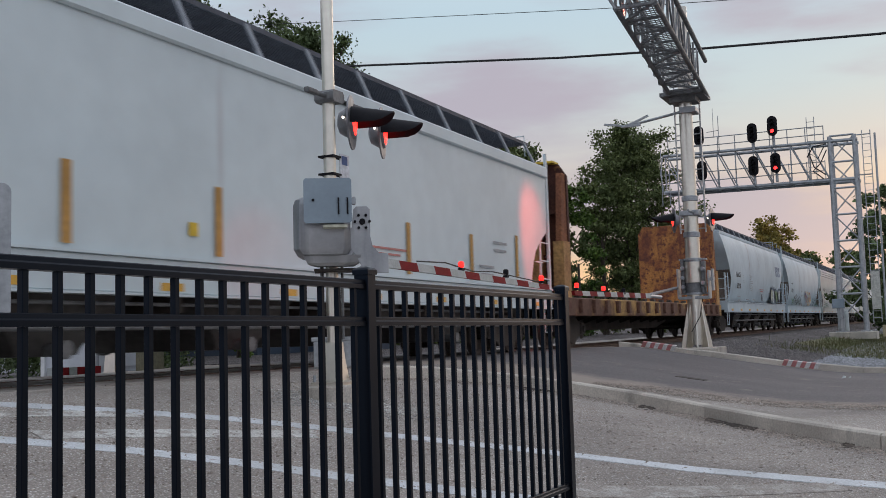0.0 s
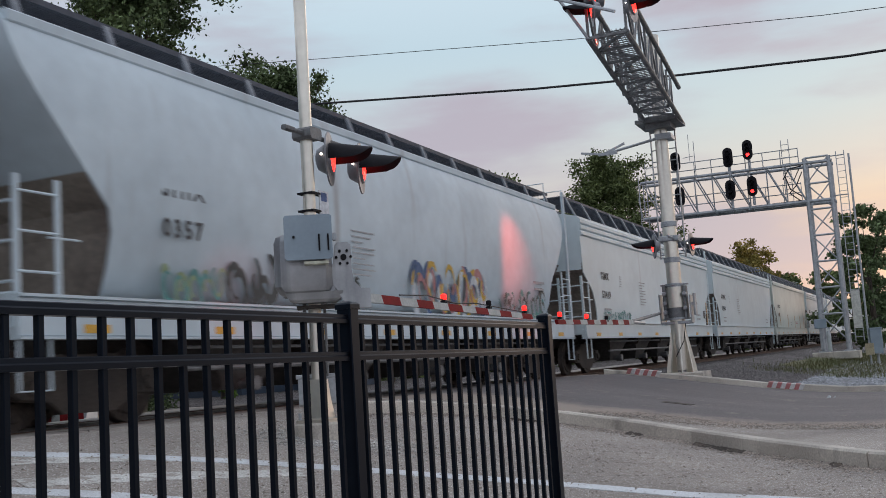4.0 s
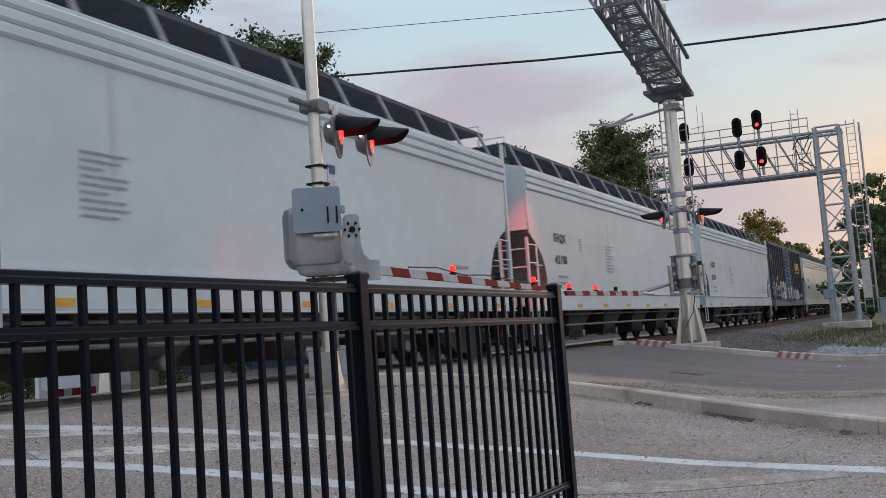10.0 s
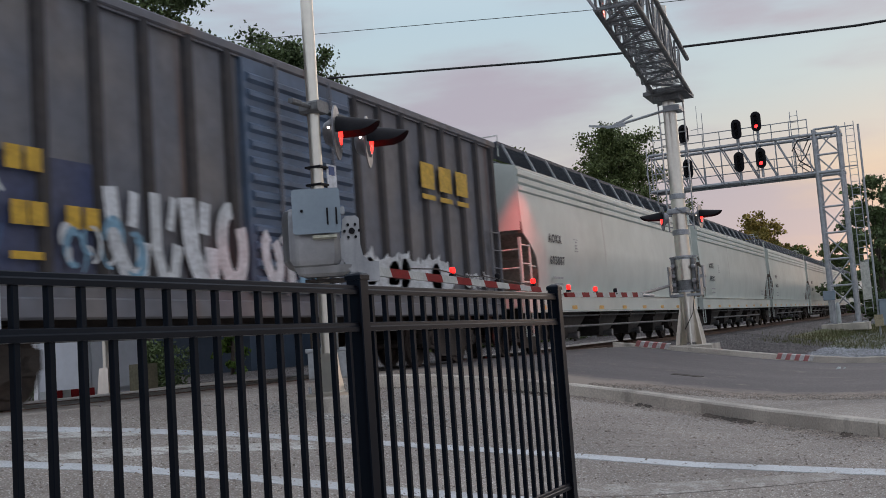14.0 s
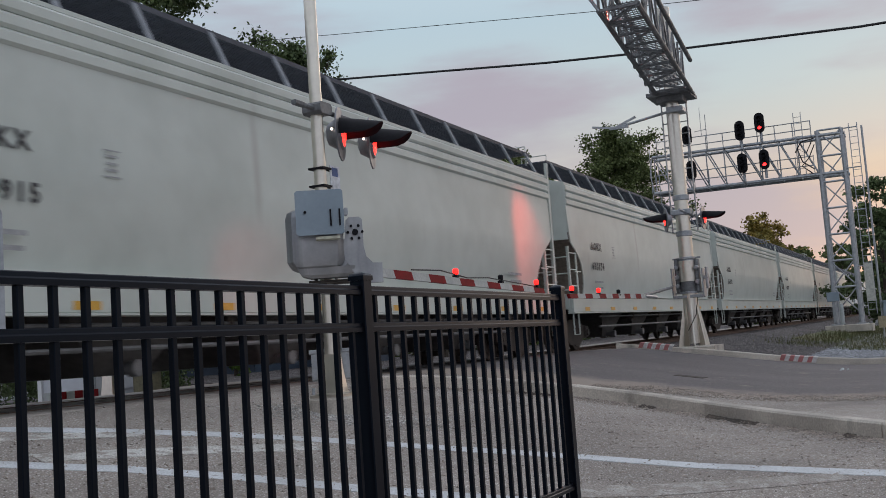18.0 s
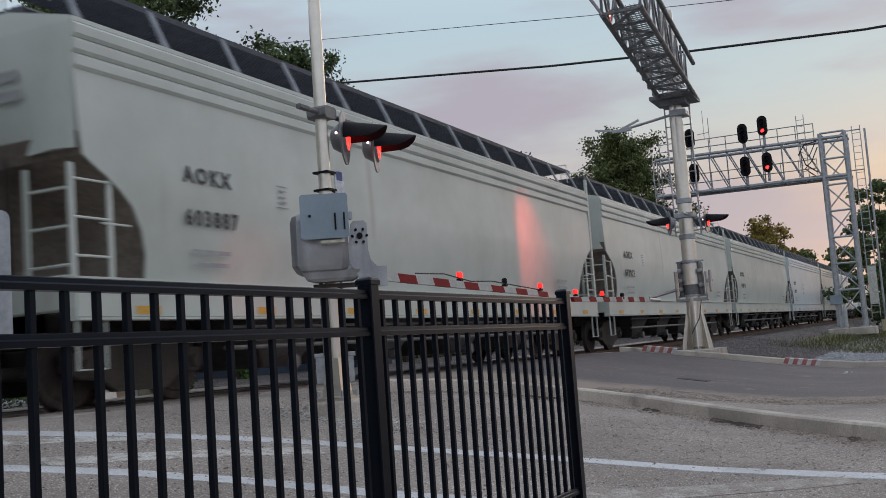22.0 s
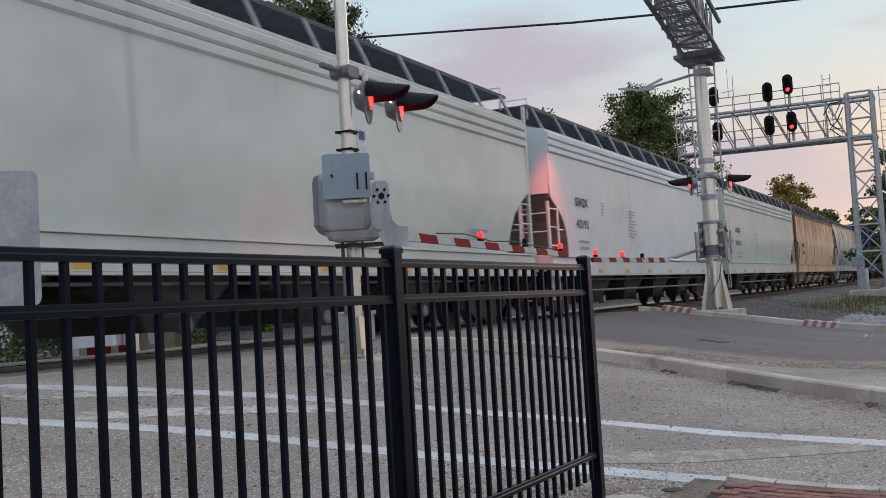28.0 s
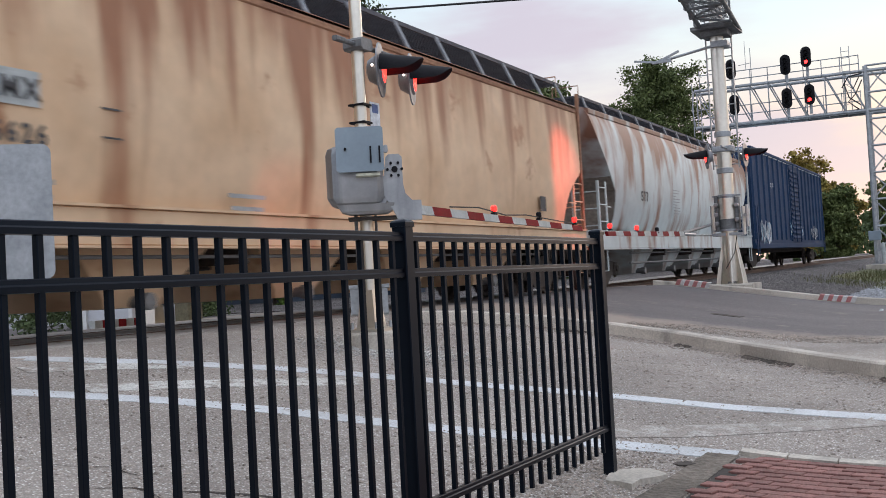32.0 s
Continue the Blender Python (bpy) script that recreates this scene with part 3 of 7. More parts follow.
road = lay("road", rng(-45, 60, 420), rng(14.0, 24.9, 12), 0.02, M["asphalt"], "grey asphalt road rising to the level crossing", "road")
for v in road.data.vertices:
    # the near edge draws back behind the kerb and frays out
    k, up = (24.9 - v.co.y) / 10.9, v.co.z - ground_z(v.co.x, v.co.y)
    v.co.y += k * (0.9 * ease((v.co.x + 5.2) / 1.6) + 0.10 * math.sin(v.co.x * 3.1) + 0.07 * math.sin(v.co.x * 7.7 + 1))
    v.co.z = ground_z(v.co.x, v.co.y) + (up if k < 0.99 else min(up, -0.006))
lay("gravel_verge", rng(-7.0, 60, 60), rng(25.4, 140, 60), 0.03, M["gravel"], "loose grey gravel verge beside the track", "gravel")
lay("ballast", rng(TRACK_X - 3.4, TRACK_X + 4.6, 16), rng(26.2, 260, 120), 0.02, M["ballast"], "dark stone ballast under the track", "ballast", lambda x, y: max(rail_z(y) - 0.17 - max(0, abs(x - TRACK_X) - 1.6) * 0.12, ground_z(x, y) + 0.03))
lay("far_verge", rng(-60, -12.4, 40), rng(26.0, 220, 80), 0.03, M["ballast"], "dark stony ground beyond the track", "ballast")
lay("ballast_edge", rng(-6.4, -3.1, 8), rng(25.45, 40, 30), 0.04, M["ballast"], "dark dirty ballast spilling down beside the mast", "ballast")
lay("ballast_south", rng(TRACK_X - 2.3, TRACK_X + 2.6, 8), rng(-60, 3.0, 30), 0.02, M["ballast"], "dark stone ballast under the track", "ballast", lambda x, y: rail_z(y) - 0.17 - max(0, abs(x - TRACK_X) - 1.6) * 0.25)

# rails
for side, nm in ((-0.755, "far"), (0.755, "near")):
    prof = [(-0.07, -0.17), (0.07, -0.17), (0.07, -0.155), (0.012, -0.13), (0.012, -0.045), (0.037, -0.035), (0.037, 0.0), (-0.037, 0.0), (-0.037, -0.035), (-0.012, -0.045), (-0.012, -0.13), (-0.07, -0.155)]
    ys = spread(-80, 420, 0, 60, 3.0, 1.2)
    g = Geo().loft([[(TRACK_X + side + a, y, rail_z(y) + b) for a, b in prof] for y in ys])
    rail = tagged(part("rail", g, M["steel"], smooth=0), "rust-brown steel rail with a worn bright head", "rail", "rails of the track", "structure")
    g = Geo()
    for y0, y1 in zip(ys, ys[1:]):
        g.add([(TRACK_X + side + sx, y, rail_z(y) + 0.003) for y in (y0, y1) for sx in (-0.03, 0.03)], [(0, 1, 3, 2)])
    part("rail_head", g, M["railtop"], rail, "bright worn rail head", smooth=0)

# concrete panels of the crossing, between and outside the rails
for x0, x1 in ((-2.1, -0.84), (-0.66, 0.66), (0.84, 1.75)):
    for k in range(9):
        y0 = 3.0 + k * 2.6
        zz = rail_z(y0 + 1.3)
        tagged(part("crossing_panel", Geo().box(TRACK_X + x0, TRACK_X + x1, y0, y0 + 2.58, zz - 0.2, zz - 0.006, 0.02), M["panel"]), "stained concrete level crossing panel between the rails", "crossing panel", "crossing panels", "structure")

tie_me = Geo().box(-1.3, 1.3, -0.115, 0.115, -0.2, 0.0, 0.015).mesh("tie", M["tie"])
for k in range(110):
    y = 27.3 + k * 0.52
    o = part("tie", tie_me, None, None)
    o.matrix_basis = pose(TRACK_X, y, rail_z(y) - 0.155)
    tagged(o, "dark creosoted timber railway tie", "tie", "railway ties", "structure")

# kerbs
def kerb_run(name, pts, label, h=0.145, w=0.16):
    root = thing(name, pose(0, 0, 0), label, "kerb", kind="structure")
    for (xa, ya), (xb, yb) in zip(pts, pts[1:]):
        d = Vector((xb - xa, yb - ya, 0))
        n = Vector((-d.y, d.x, 0)).normalized() * w / 2
        ln = max(1, round(d.length / 1.5))
        for i in range(ln):
            p, q = Vector((xa, ya, 0)) + d * (i / ln), Vector((xa, ya, 0)) + d * ((i + 1) / ln - 0.006 / d.length)
            ring = []
            for e in (p, q):
                z = ground_z(e.x, e.y)
                ring.append([(e + n + Vector((0, 0, z - 0.1))), (e + n + Vector((0, 0, z + h - 0.02))), (e + n * 0.75 + Vector((0, 0, z + h))), (e - n * 0.75 + Vector((0, 0, z + h))), (e - n + Vector((0, 0, z + h - 0.02))), (e - n + Vector((0, 0, z - 0.1)))])
            part("kerb_stone", Geo().loft(ring), M["concrete"], root)
    return root


NEAR_KERB = [(-6.4, 11.2), (-6.0, 12.2), (-5.2, 12.8), (-4.3, 12.95), (-3.4, 12.8), (-2.5, 12.3), (-1.6, 11.42), (-0.95, 10.6), (-0.5, 10.0), (0.4, 9.2), (2.2, 8.6), (6.0, 8.1), (14.0, 7.8)]
kerb_run("kerb_near", NEAR_KERB, "pale concrete kerb curving round the edge of the lot")
kerb_run("kerb_far", [(-7.2, 25.1), (-5.0, 25.1), (0, 25.1), (6, 25.2), (14, 25.6)], "pale concrete kerb at the far side of the road")
for x0, x1 in ((-6.65, -5.85), (-3.4, -2.62)):
    mark = thing("kerb_marking", pose(0, 0, 0), "red and white hazard stripes painted on the kerb", "kerb marking", "hazard stripes", "structure")
    n = 8
    for i in range(n):
        a, b = x0 + (x1 - x0) * i / n, x0 + (x1 - x0) * (i + 1) / n
        k = (x1 - x0) / n * 0.6
        za, zb = ground_z(a, 25.0), ground_z(b, 25.0)
        part("stripe", Geo().add([(a, 25.012, za + 0.03), (b, 25.012, zb + 0.03), (b + k, 25.012, zb + 0.15), (a + k, 25.012, za + 0.15), (b + k, 25.15, zb + 0.165), (a + k, 25.15, za + 0.165)], [(0, 1, 2, 3), (3, 2, 4, 5)]), M["faded_red"] if i % 2 == 0 else M["faded_white"], mark)


def painted_line(name, pts, w, material, label, up=0.004):
    g = Geo()
    for (xa, ya), (xb, yb) in zip(pts, pts[1:]):
        n = max(1, int(math.hypot(xb - xa, yb - ya) / 0.4))
        for i in range(n):
            v = []
            d = math.hypot(xb - xa, yb - ya)
            nx, ny = (yb - ya) / d * w / 2, (xa - xb) / d * w / 2
            for s in (i / n, (i + 1) / n):
                x, y = xa + (xb - xa) * s, ya + (yb - ya) * s
                v += [(x - nx, y - ny, ground_z(x - nx, y - ny) + up), (x + nx, y + ny, ground_z(x + nx, y + ny) + up)]
            g.add(v + [(x, y, z - 0.03) for x, y, z in v], [(0, 1, 3, 2), (0, 2, 6, 4), (1, 5, 7, 3)])
    return tagged(part(name, g, material, smooth=0), label, "road marking", "painted lines", "structure")


painted_line("white_line", [(1.4, 7.35), (-0.74, 7.98), (-1.36, 8.15), (-2.2, 8.24), (-2.7, 8.2), (-3.13, 8.08), (-3.54, 7.9), (-4.45, 7.5), (-5.23, 7.11), (-5.96, 6.56), (-6.74, 5.82), (-7.3, 5.2)], 0.24, M["white_line"], "worn white painted line across the pavement")
painted_line("white_line", [(-1.44, 6.63), (-1.81, 6.61), (-2.16, 6.54), (-2.82, 6.26), (-3.52, 5.93), (-4.21, 5.69), (-4.9, 5.38), (-5.66, 4.88), (-6.9, 4.0)], 0.21, M["white_line"], "worn white painted line beside the brick path")
painted_line("faded_line", [(-4.5, 7.12), (-4.97, 6.39), (-5.29, 5.82), (-5.55, 5.26)], 0.3, M["faint_line"], "ghost of an old painted line, nearly worn away")
painted_line("faded_line", [(-5.75, 6.65), (-5.86, 6.45), (-6.17, 5.92), (-6.34, 5.42)], 0.25, M["faint_line"], "ghost of an old painted line, nearly worn away")
painted_line("faded_line", [(-0.7, 7.80), (-1.43, 7.44), (-1.93, 7.12), (-2.36, 6.85)], 0.34, M["ghost_line"], "ghost of an old painted line, nearly worn away")

# ---------------------------------------------------------------- fence
FB = Vector((-2.06, 3.645, 0))
FD = radians(1.375)
FZ = -0.04
fence = thing("fence", Matrix.Translation((FB.x, FB.y, FZ)) @ pose(0, 0, 0, 0, 0, -math.degrees(FD)), "black powder-coated metal picket fence with flat-capped posts", "fence")
PICK, GAP = 0.1123, 0.097
post_me = Geo().box(-0.032, 0.032, -0.032, 0.032, -0.3, 1.380, 0.004).mesh("post", M["black"])
cap_me = Geo().loft([[(-a, -a, z), (a, -a, z), (a, a, z), (-a, a, z)] for a, z in ((0.036, 0), (0.036, 0.018), (0.030, 0.026), (0.012, 0.034))]).mesh("post_cap", M["black"])
picket_me = Geo().box(-0.0105, 0.0105, -0.0105, 0.0105, 0.12, 1.36, 0.002).mesh("picket", M["black"])
LONG = 2 * 0.0904 + 18 * 0.1130
panels = [(-2 * LONG, 0.0904, 0.1130), (-LONG, 0.0904, 0.1130), (0.0, GAP, PICK)]
ends = [-2 * LONG, -LONG, 0.0, 2 * GAP + 18 * PICK]
for y in ends:
    p = part("post", post_me, None, fence)
    p.matrix_basis = pose(0, y, 0)
    c = part("post_cap", cap_me, None, p)
    c.matrix_basis = pose(0, 0, 1.380)
for (y0, first, step), (a, b) in zip(panels, zip(ends, ends[1:])):
    for i in range(19):
        part("picket", picket_me, None, fence).matrix_basis = pose(0, y0 + first + i * step, 0)
    for z in (1.324, 1.178, 0.238):
        # a channel with a narrower ridge above a rounded ledge
        h = 0.036
        prof = [(-0.020, z), (0.020, z), (0.020, z + 0.0165), (0.0155, z + 0.0215), (0.0148, z + 0.033), (0.012, z + h), (-0.012, z + h), (-0.0148, z + 0.033), (-0.0155, z + 0.0215), (-0.020, z + 0.0165)]
        part("rail", Geo().loft([[(px_, yy, pz) for px_, pz in prof] for yy in (a + 0.032, b - 0.032)]), M["black"], fence, smooth=0)
foot = FB + Vector((math.sin(FD), math.cos(FD), 0)) * ends[3]
tagged(part("post_footing", Geo().loft([[(foot.x + 0.02 + k * (0.10 + 0.12 * math.cos(a)) * (1 + 0.2 * math.sin(3 * a)), foot.y - 0.02 + k * 0.18 * math.sin(a) * (1 + 0.15 * math.cos(5 * a)), ground_z(foot.x, foot.y) + z) for a in [math.pi * j / 10 for j in range(20)]] for k, z in ((1.2, -0.08), (1.2, 0.002), (0.9, 0.012), (0.3, 0.016))]), M["concrete"]), "rough round concrete footing under the fence post", "footing", kind="structure")

# ---------------------------------------------------------------- the train
SPEED = 13.5
CARS = []
MESHES = {}


def shared(key, make, material=None, smooth=35):
    if key not in MESHES:
        MESHES[key] = make().mesh(key.split(":")[0], material, smooth)
    return MESHES[key]


def dressed(name, me, material, parent, m=None, label=""):
    """An object on a shared mesh with its own paint."""
    ob = part(name, me, None, parent, label, m)
    if material:
        if not me.materials:
            me.materials.append(material)
        ob.material_slots[0].link = "OBJECT"
        ob.material_slots[0].material = material
    return ob


def truck(car, y):
    """A two-axle bogie with side frames, springs, bolster and wheelsets."""
    tr = part("truck", shared("bolster", lambda: Geo().box(-1.0, 1.0, -0.19, 0.19, 0.42, 0.72, 0.03), M["under"]), None, car, m=pose(0, y, 0))

    def frame_geo():
        g = Geo().prism([(-1.10, 0.40), (-0.98, 0.32), (-0.62, 0.30), (-0.40, 0.16), (0.40, 0.16), (0.62, 0.30), (0.98, 0.32), (1.10, 0.40), (1.10, 0.60), (0.62, 0.66), (0.42, 0.80), (-0.42, 0.80), (-0.62, 0.66), (-1.10, 0.60)], -0.07, 0.07)
        for s in (-1, 1):
            g.box(-0.12, 0.12, s * 0.89 - 0.13, s * 0.89 + 0.13, 0.34, 0.62, 0.03)
            g.tube((-0.13, s * 0.89, 0.46), (0.16, s * 0.89, 0.46), 0.085, 10)
        return g

    def spring_geo():
        g = Geo()
        for s in (-0.16, 0.0, 0.16):
            for k in range(6):
                g.tube((0, s, 0.24 + 0.045 * k), (0, s, 0.265 + 0.045 * k), 0.068, 8)
        return g

    def wheels_geo():
        g = Geo().tube((-0.95, 0, 0), (0.95, 0, 0), 0.085, 10)
        for s in (-1, 1):
            prof = [(0.02, 0.80 - 0.02), (0.12, 0.80 - 0.05), (0.14, 0.80), (0.34, 0.815), (0.36, 0.80), (0.455, 0.80), (0.485, 0.70), (0.455, 0.69), (0.36, 0.70), (0.34, 0.74), (0.14, 0.72), (0.02, 0.70)]
            g.lathe([(r * 0.94, h * s) for r, h in prof], "x", 20)
        for k in range(3):
            a = 2 * math.pi * k / 3
            g.tube((-0.98, 0.05 * math.cos(a), 0.05 * math.sin(a)), (0.98, 0.05 * math.cos(a), 0.05 * math.sin(a)), 0.018, 6)
        return g

    for s in (-1, 1):
        part("side_frame", shared("side_frame", frame_geo, M["under"]), None, tr, m=pose(s * 1.0, 0, 0))
        part("spring_nest", shared("spring_nest", spring_geo, M["wheel"]), None, tr, m=pose(s * 1.0, 0, 0))
        part("wheelset", shared("wheelset", wheels_geo, M["wheel"]), None, tr, m=pose(0, s * 0.89, 0.43))
    return tr


def coupler(car, y, s):
    def geo():
        g = Geo().box(-0.09, 0.09, -0.5, 0.25, 0.78, 0.96, 0.02)
        g.prism([(-0.14, 0.2), (0.14, 0.2), (0.17, 0.36), (0.05, 0.42), (0.02, 0.3), (-0.1, 0.42), (-0.17, 0.34)], 0.72, 1.0, "z")
        g.chain([(0.35, 0.0, 0.75), (0.32, 0.2, 0.6), (0.2, 0.42, 0.52)], 0.025)
        return g

    part("coupler", shared("coupler", geo, M["under"]), None, car, m=pose(0, y, 0, 0, 0, 0 if s > 0 else 180))


def ladder_geo(z0, z1, w=0.42, step=0.36, r=0.016):
    g = Geo()
    for s in (-1, 1):
        g.box(-0.014, 0.014, s * w / 2 - 0.032, s * w / 2 + 0.032, z0, z1)
    k = z0 + 0.14
    while k < z1 - 0.05:
        g.tube((0.01, -w / 2, k), (0.01, w / 2, k), r, 6)
        k += step
    return g


def hopper(l, c0, paint, style="flat", sill=None, label="", words=(), marks=(), reflectors=True, ribs=True, worn=None, bays=None):
    """A covered hopper, l metres between couplers, with its front coupler at c0."""
    car = thing("covered_hopper", pose(TRACK_X, c0 + l / 2, 0.72), label, "railcar", "freight train")
    CARS.append((car, c0 + l / 2))
    e = l / 2
    k = "%s:%.1f" % (style, l)
    sill = sill or paint
    top = 4.08 if style != "round" else 4.25
    deck = 4.70 if style != "round" else 4.61

    # half length and half width level by level; the ends are cut back above the trucks
    if style == "round":
        lv = [(1.30, 2.0, 1.18), (1.44, 1.95, 1.34), (1.75, 1.92, 1.47), (2.1, 1.92, 1.54), (2.35, 1.85, 1.575), (2.7, 1.5, 1.60), (3.05, 1.18, 1.60), (3.4, 0.88, 1.58), (3.7, 0.68, 1.54), (3.9, 0.62, 1.49), (4.1, 0.60, 1.42), (top, 0.58, 1.32)]
    else:
        end = [(1.33, 1.70), (1.65, 1.68), (1.90, 1.60), (2.16, 1.44), (2.32, 1.25), (2.45, 1.05), (2.56, 0.85), (2.65, 0.72), (2.9, 0.69), (3.3, 0.67), (3.7, 0.66), (top, 0.65)]
        wide = (1.48, 1.535, 1.565, 1.59, 1.60, 1.605, 1.605, 1.60, 1.59, 1.575, 1.555, 1.535) if style == "bulge" else (1.57, 1.575) + (1.58,) * 10
        lv = [(z, q, w) for (z, q), w in zip(end, wide)]

    def body_geo():
        return Geo().loft([[(-w, -e + q, z), (w, -e + q, z), (w, e - q, z), (-w, e - q, z)] for z, q, w in lv])

    def slope_geo(s):
        # grimy end sheet under the upper end wall
        v, f = [], []
        low = [(z, q, w) for z, q, w in lv if z < 2.95]
        for z, q, w in low:
            v += [(-w + 0.02, s * (e - q + 0.012), z), (w - 0.02, s * (e - q + 0.012), z)]
        for i in range(len(low) - 1):
            f.append((2 * i, 2 * i + 1, 2 * i + 3, 2 * i + 2))
        return Geo().add(v, f)

    dressed("body", shared("body:" + k, body_geo), paint, car)

    def roof_geo():
        y = e - 0.66
        w = 1.56 if style != "round" else 1.33
        g = Geo().loft([[(-w, s, top), (-w, s, top + 0.05), (-0.7, s, top + 0.25), (0, s, top + 0.30), (0.7, s, top + 0.25), (w, s, top + 0.05), (w, s, top)] for s in (-y, y)])
        return g

    dressed("roof", shared("roof:" + k, roof_geo), paint, car)
    part("hatch_trough", shared("hatch_trough:%s:%.1f" % (style, l), lambda: Geo().box(-0.34, 0.34, -e + 1.2, e - 1.2, top + 0.15, deck - 0.05, 0.05), M["roof"]), None, car, "dark line of roof hatches")

    def rib_geo(s, j):
        y = e - 0.66
        if style == "round":
            return Geo().box(min(s * 1.30, s * 1.40), max(s * 1.30, s * 1.40), -y, y, top - 0.09, top + 0.05, 0.02)
        if style == "plain":
            return Geo().box(min(s * 1.56, s * 1.64), max(s * 1.56, s * 1.64), -y, y, top - 0.22, top + 0.03, 0.03)
        rib, o = (0.155, 1.58) if style == "flat" else (0.172, 1.555)
        z = top - 3 * rib + rib * j
        v = [(o - 0.03, 0), (o + 0.012, 0), (o + 0.045, 0.2), (o + 0.045, 0.75), (o + 0.012, 0.95), (o - 0.03, 0.95)]
        return Geo().loft([[(s * px_, q, z + rib * pz) for px_, pz in v] for q in (-y, y)])

    for s in (-1, 1):
        for j in range(1 if style in ("round", "plain") else 3 if ribs else 0):
            dressed("top_rib", shared("top_rib%d%d:%s" % (s, j, k), lambda: rib_geo(s, j)), paint, car)
        if worn:
            dressed("top_edge", shared("top_edge%d:%s" % (s, k), lambda: Geo().box(min(s * 1.47, s * 1.56), max(s * 1.47, s * 1.56), -e + 0.66, e - 0.66, top - 0.10, top + 0.06, 0.02)), worn, car, None, "rusted upper edge")

    def sill_geo(s):
        y = e - 0.55
        g = Geo().box(s * 1.45, s * 1.60, -y, y, 0.95, 1.34, 0.015)
        g.box(s * 1.44, s * 1.64, -y, y, 1.34, 1.37)
        g.box(s * 1.44, s * 1.62, -y, y, 0.925, 0.95)
        return g

    for s in (-1, 1):
        dressed("side_sill", shared("side_sill%d:%s" % (s, k), lambda: sill_geo(s)), sill, car)

    def board_geo(s):
        g = Geo()
        y = e - 0.6
        z = deck
        for j in range(19):
            x = 0.38 + 0.043 * j
            g.box(min(s * x, s * (x + 0.008)), max(s * x, s * (x + 0.008)), -y, y, z - 0.036, z)
        q = -y
        while q < y:
            g.box(min(s * 0.38, s * 1.17), max(s * 0.38, s * 1.17), q, q + 0.016, z - 0.028, z - 0.004)
            q += 0.12
        g.box(min(s * 1.17, s * 1.19), max(s * 1.17, s * 1.19), -y, y, z - 0.06, z + 0.01)
        return g

    def bracket_geo(s):
        b0, b1 = (1.44, 1.48) if style != "round" else (1.28, 1.32)
        g = Geo().add([(s * 1.175, -0.05, deck - 0.03), (s * 1.175, 0.05, deck - 0.03), (s * b0, 0.05, top + 0.03), (s * b0, -0.05, top + 0.03), (s * 1.205, -0.05, deck - 0.02), (s * 1.205, 0.05, deck - 0.02), (s * b1, 0.05, top + 0.03), (s * b1, -0.05, top + 0.03)], [(0, 1, 2, 3), (4, 7, 6, 5), (0, 4, 5, 1), (0, 3, 7, 4), (1, 5, 6, 2)])
        return g

    for s in (-1, 1):
        part("running_board", shared("running_board%d:%s" % (s, k), lambda: board_geo(s), M["grating"], 0), None, car, "dark grating walkway")
        for j in range(13):
            q = (e - 0.9) * (2 * j / 12 - 1)
            dressed("bracket", shared("bracket%d:%s" % (s, style), lambda: bracket_geo(s), None, 0), M["bracket"], car, pose(0, q, 0))
    # ends: ladders, a tall post at the rear, end sheet, crosswise handrail
    for s in (-1, 1):
        for side in (-1, 1):
            x = side * 1.56
            if s > 0 or style == "plain" or worn:
                dressed("corner_post", shared("corner_post:" + style, lambda: Geo().box(-0.03, 0.03, -0.05, 0.05, 1.05, top + 0.35, 0.008)), worn or paint, car, pose(x, s * (e - 0.57), 0))
            dressed("end_ladder", shared("end_ladder", lambda: ladder_geo(1.05, 2.55, 0.54, 0.4)), paint, car, pose(x, s * (e - 0.84), 0))
            if style != "plain":
                dressed("corner_ladder", shared("corner_ladder", lambda: ladder_geo(1.36, 2.55, 0.62, 0.4)), paint, car, pose(side * 1.23, s * (e - 0.575), 0, 0, 0, 90))
            dressed("grab_iron", shared("grab_iron", lambda: Geo().tube((0, -0.22, 0), (0, 0.22, 0), 0.014, 6)), paint, car, pose(x, s * (e - 1.2), 1.95))
            dressed("stirrup_step", shared("stirrup_step", lambda: Geo().chain([(0, -0.2, 1.08), (0, -0.2, 0.42), (0, 0.2, 0.42), (0, 0.2, 1.08)], 0.018)), paint, car, pose(x, s * (e - 0.78), 0))
        dressed("end_beam", shared("end_beam", lambda: Geo().box(-1.5, 1.5, -0.06, 0.06, 1.03, 1.40, 0.02)), paint, car, pose(0, s * (e - 0.6), 0))
        dressed("slope_sheet", shared("slope_sheet%d:%s" % (s, k), lambda: slope_geo(s), None, 0), M["slope_rust"] if worn else M["slope"], car, None, "grimy brown slope sheet")
        if style != "round":
            for side in (-1, 1):
                dressed("end_gusset", shared("end_gusset%d%d" % (s, side), lambda: Geo().add([(side * 1.50, 0.004, top - 0.04), (side * 1.56, 0.004, 2.72), (side * 0.86, 0.004, 2.72), (side * 1.30, s * 0.07, 2.725)], [(0, 1, 3), (0, 3, 2), (1, 2, 3), (0, 2, 1)])), worn or paint, car, pose(0, s * (e - 0.655), 0))
            if s < 0:
                for j, (w, h, z) in enumerate(((0.34, 0.12, 3.62), (0.42, 0.12, 3.40))):
                    part("end_mark", shared("end_mark%d" % j, lambda: Geo().box(-w / 2, w / 2, -0.006, 0, -h / 2, h / 2), M["data"], 0), None, car, m=pose(0.62, s * (e - 0.64), z))
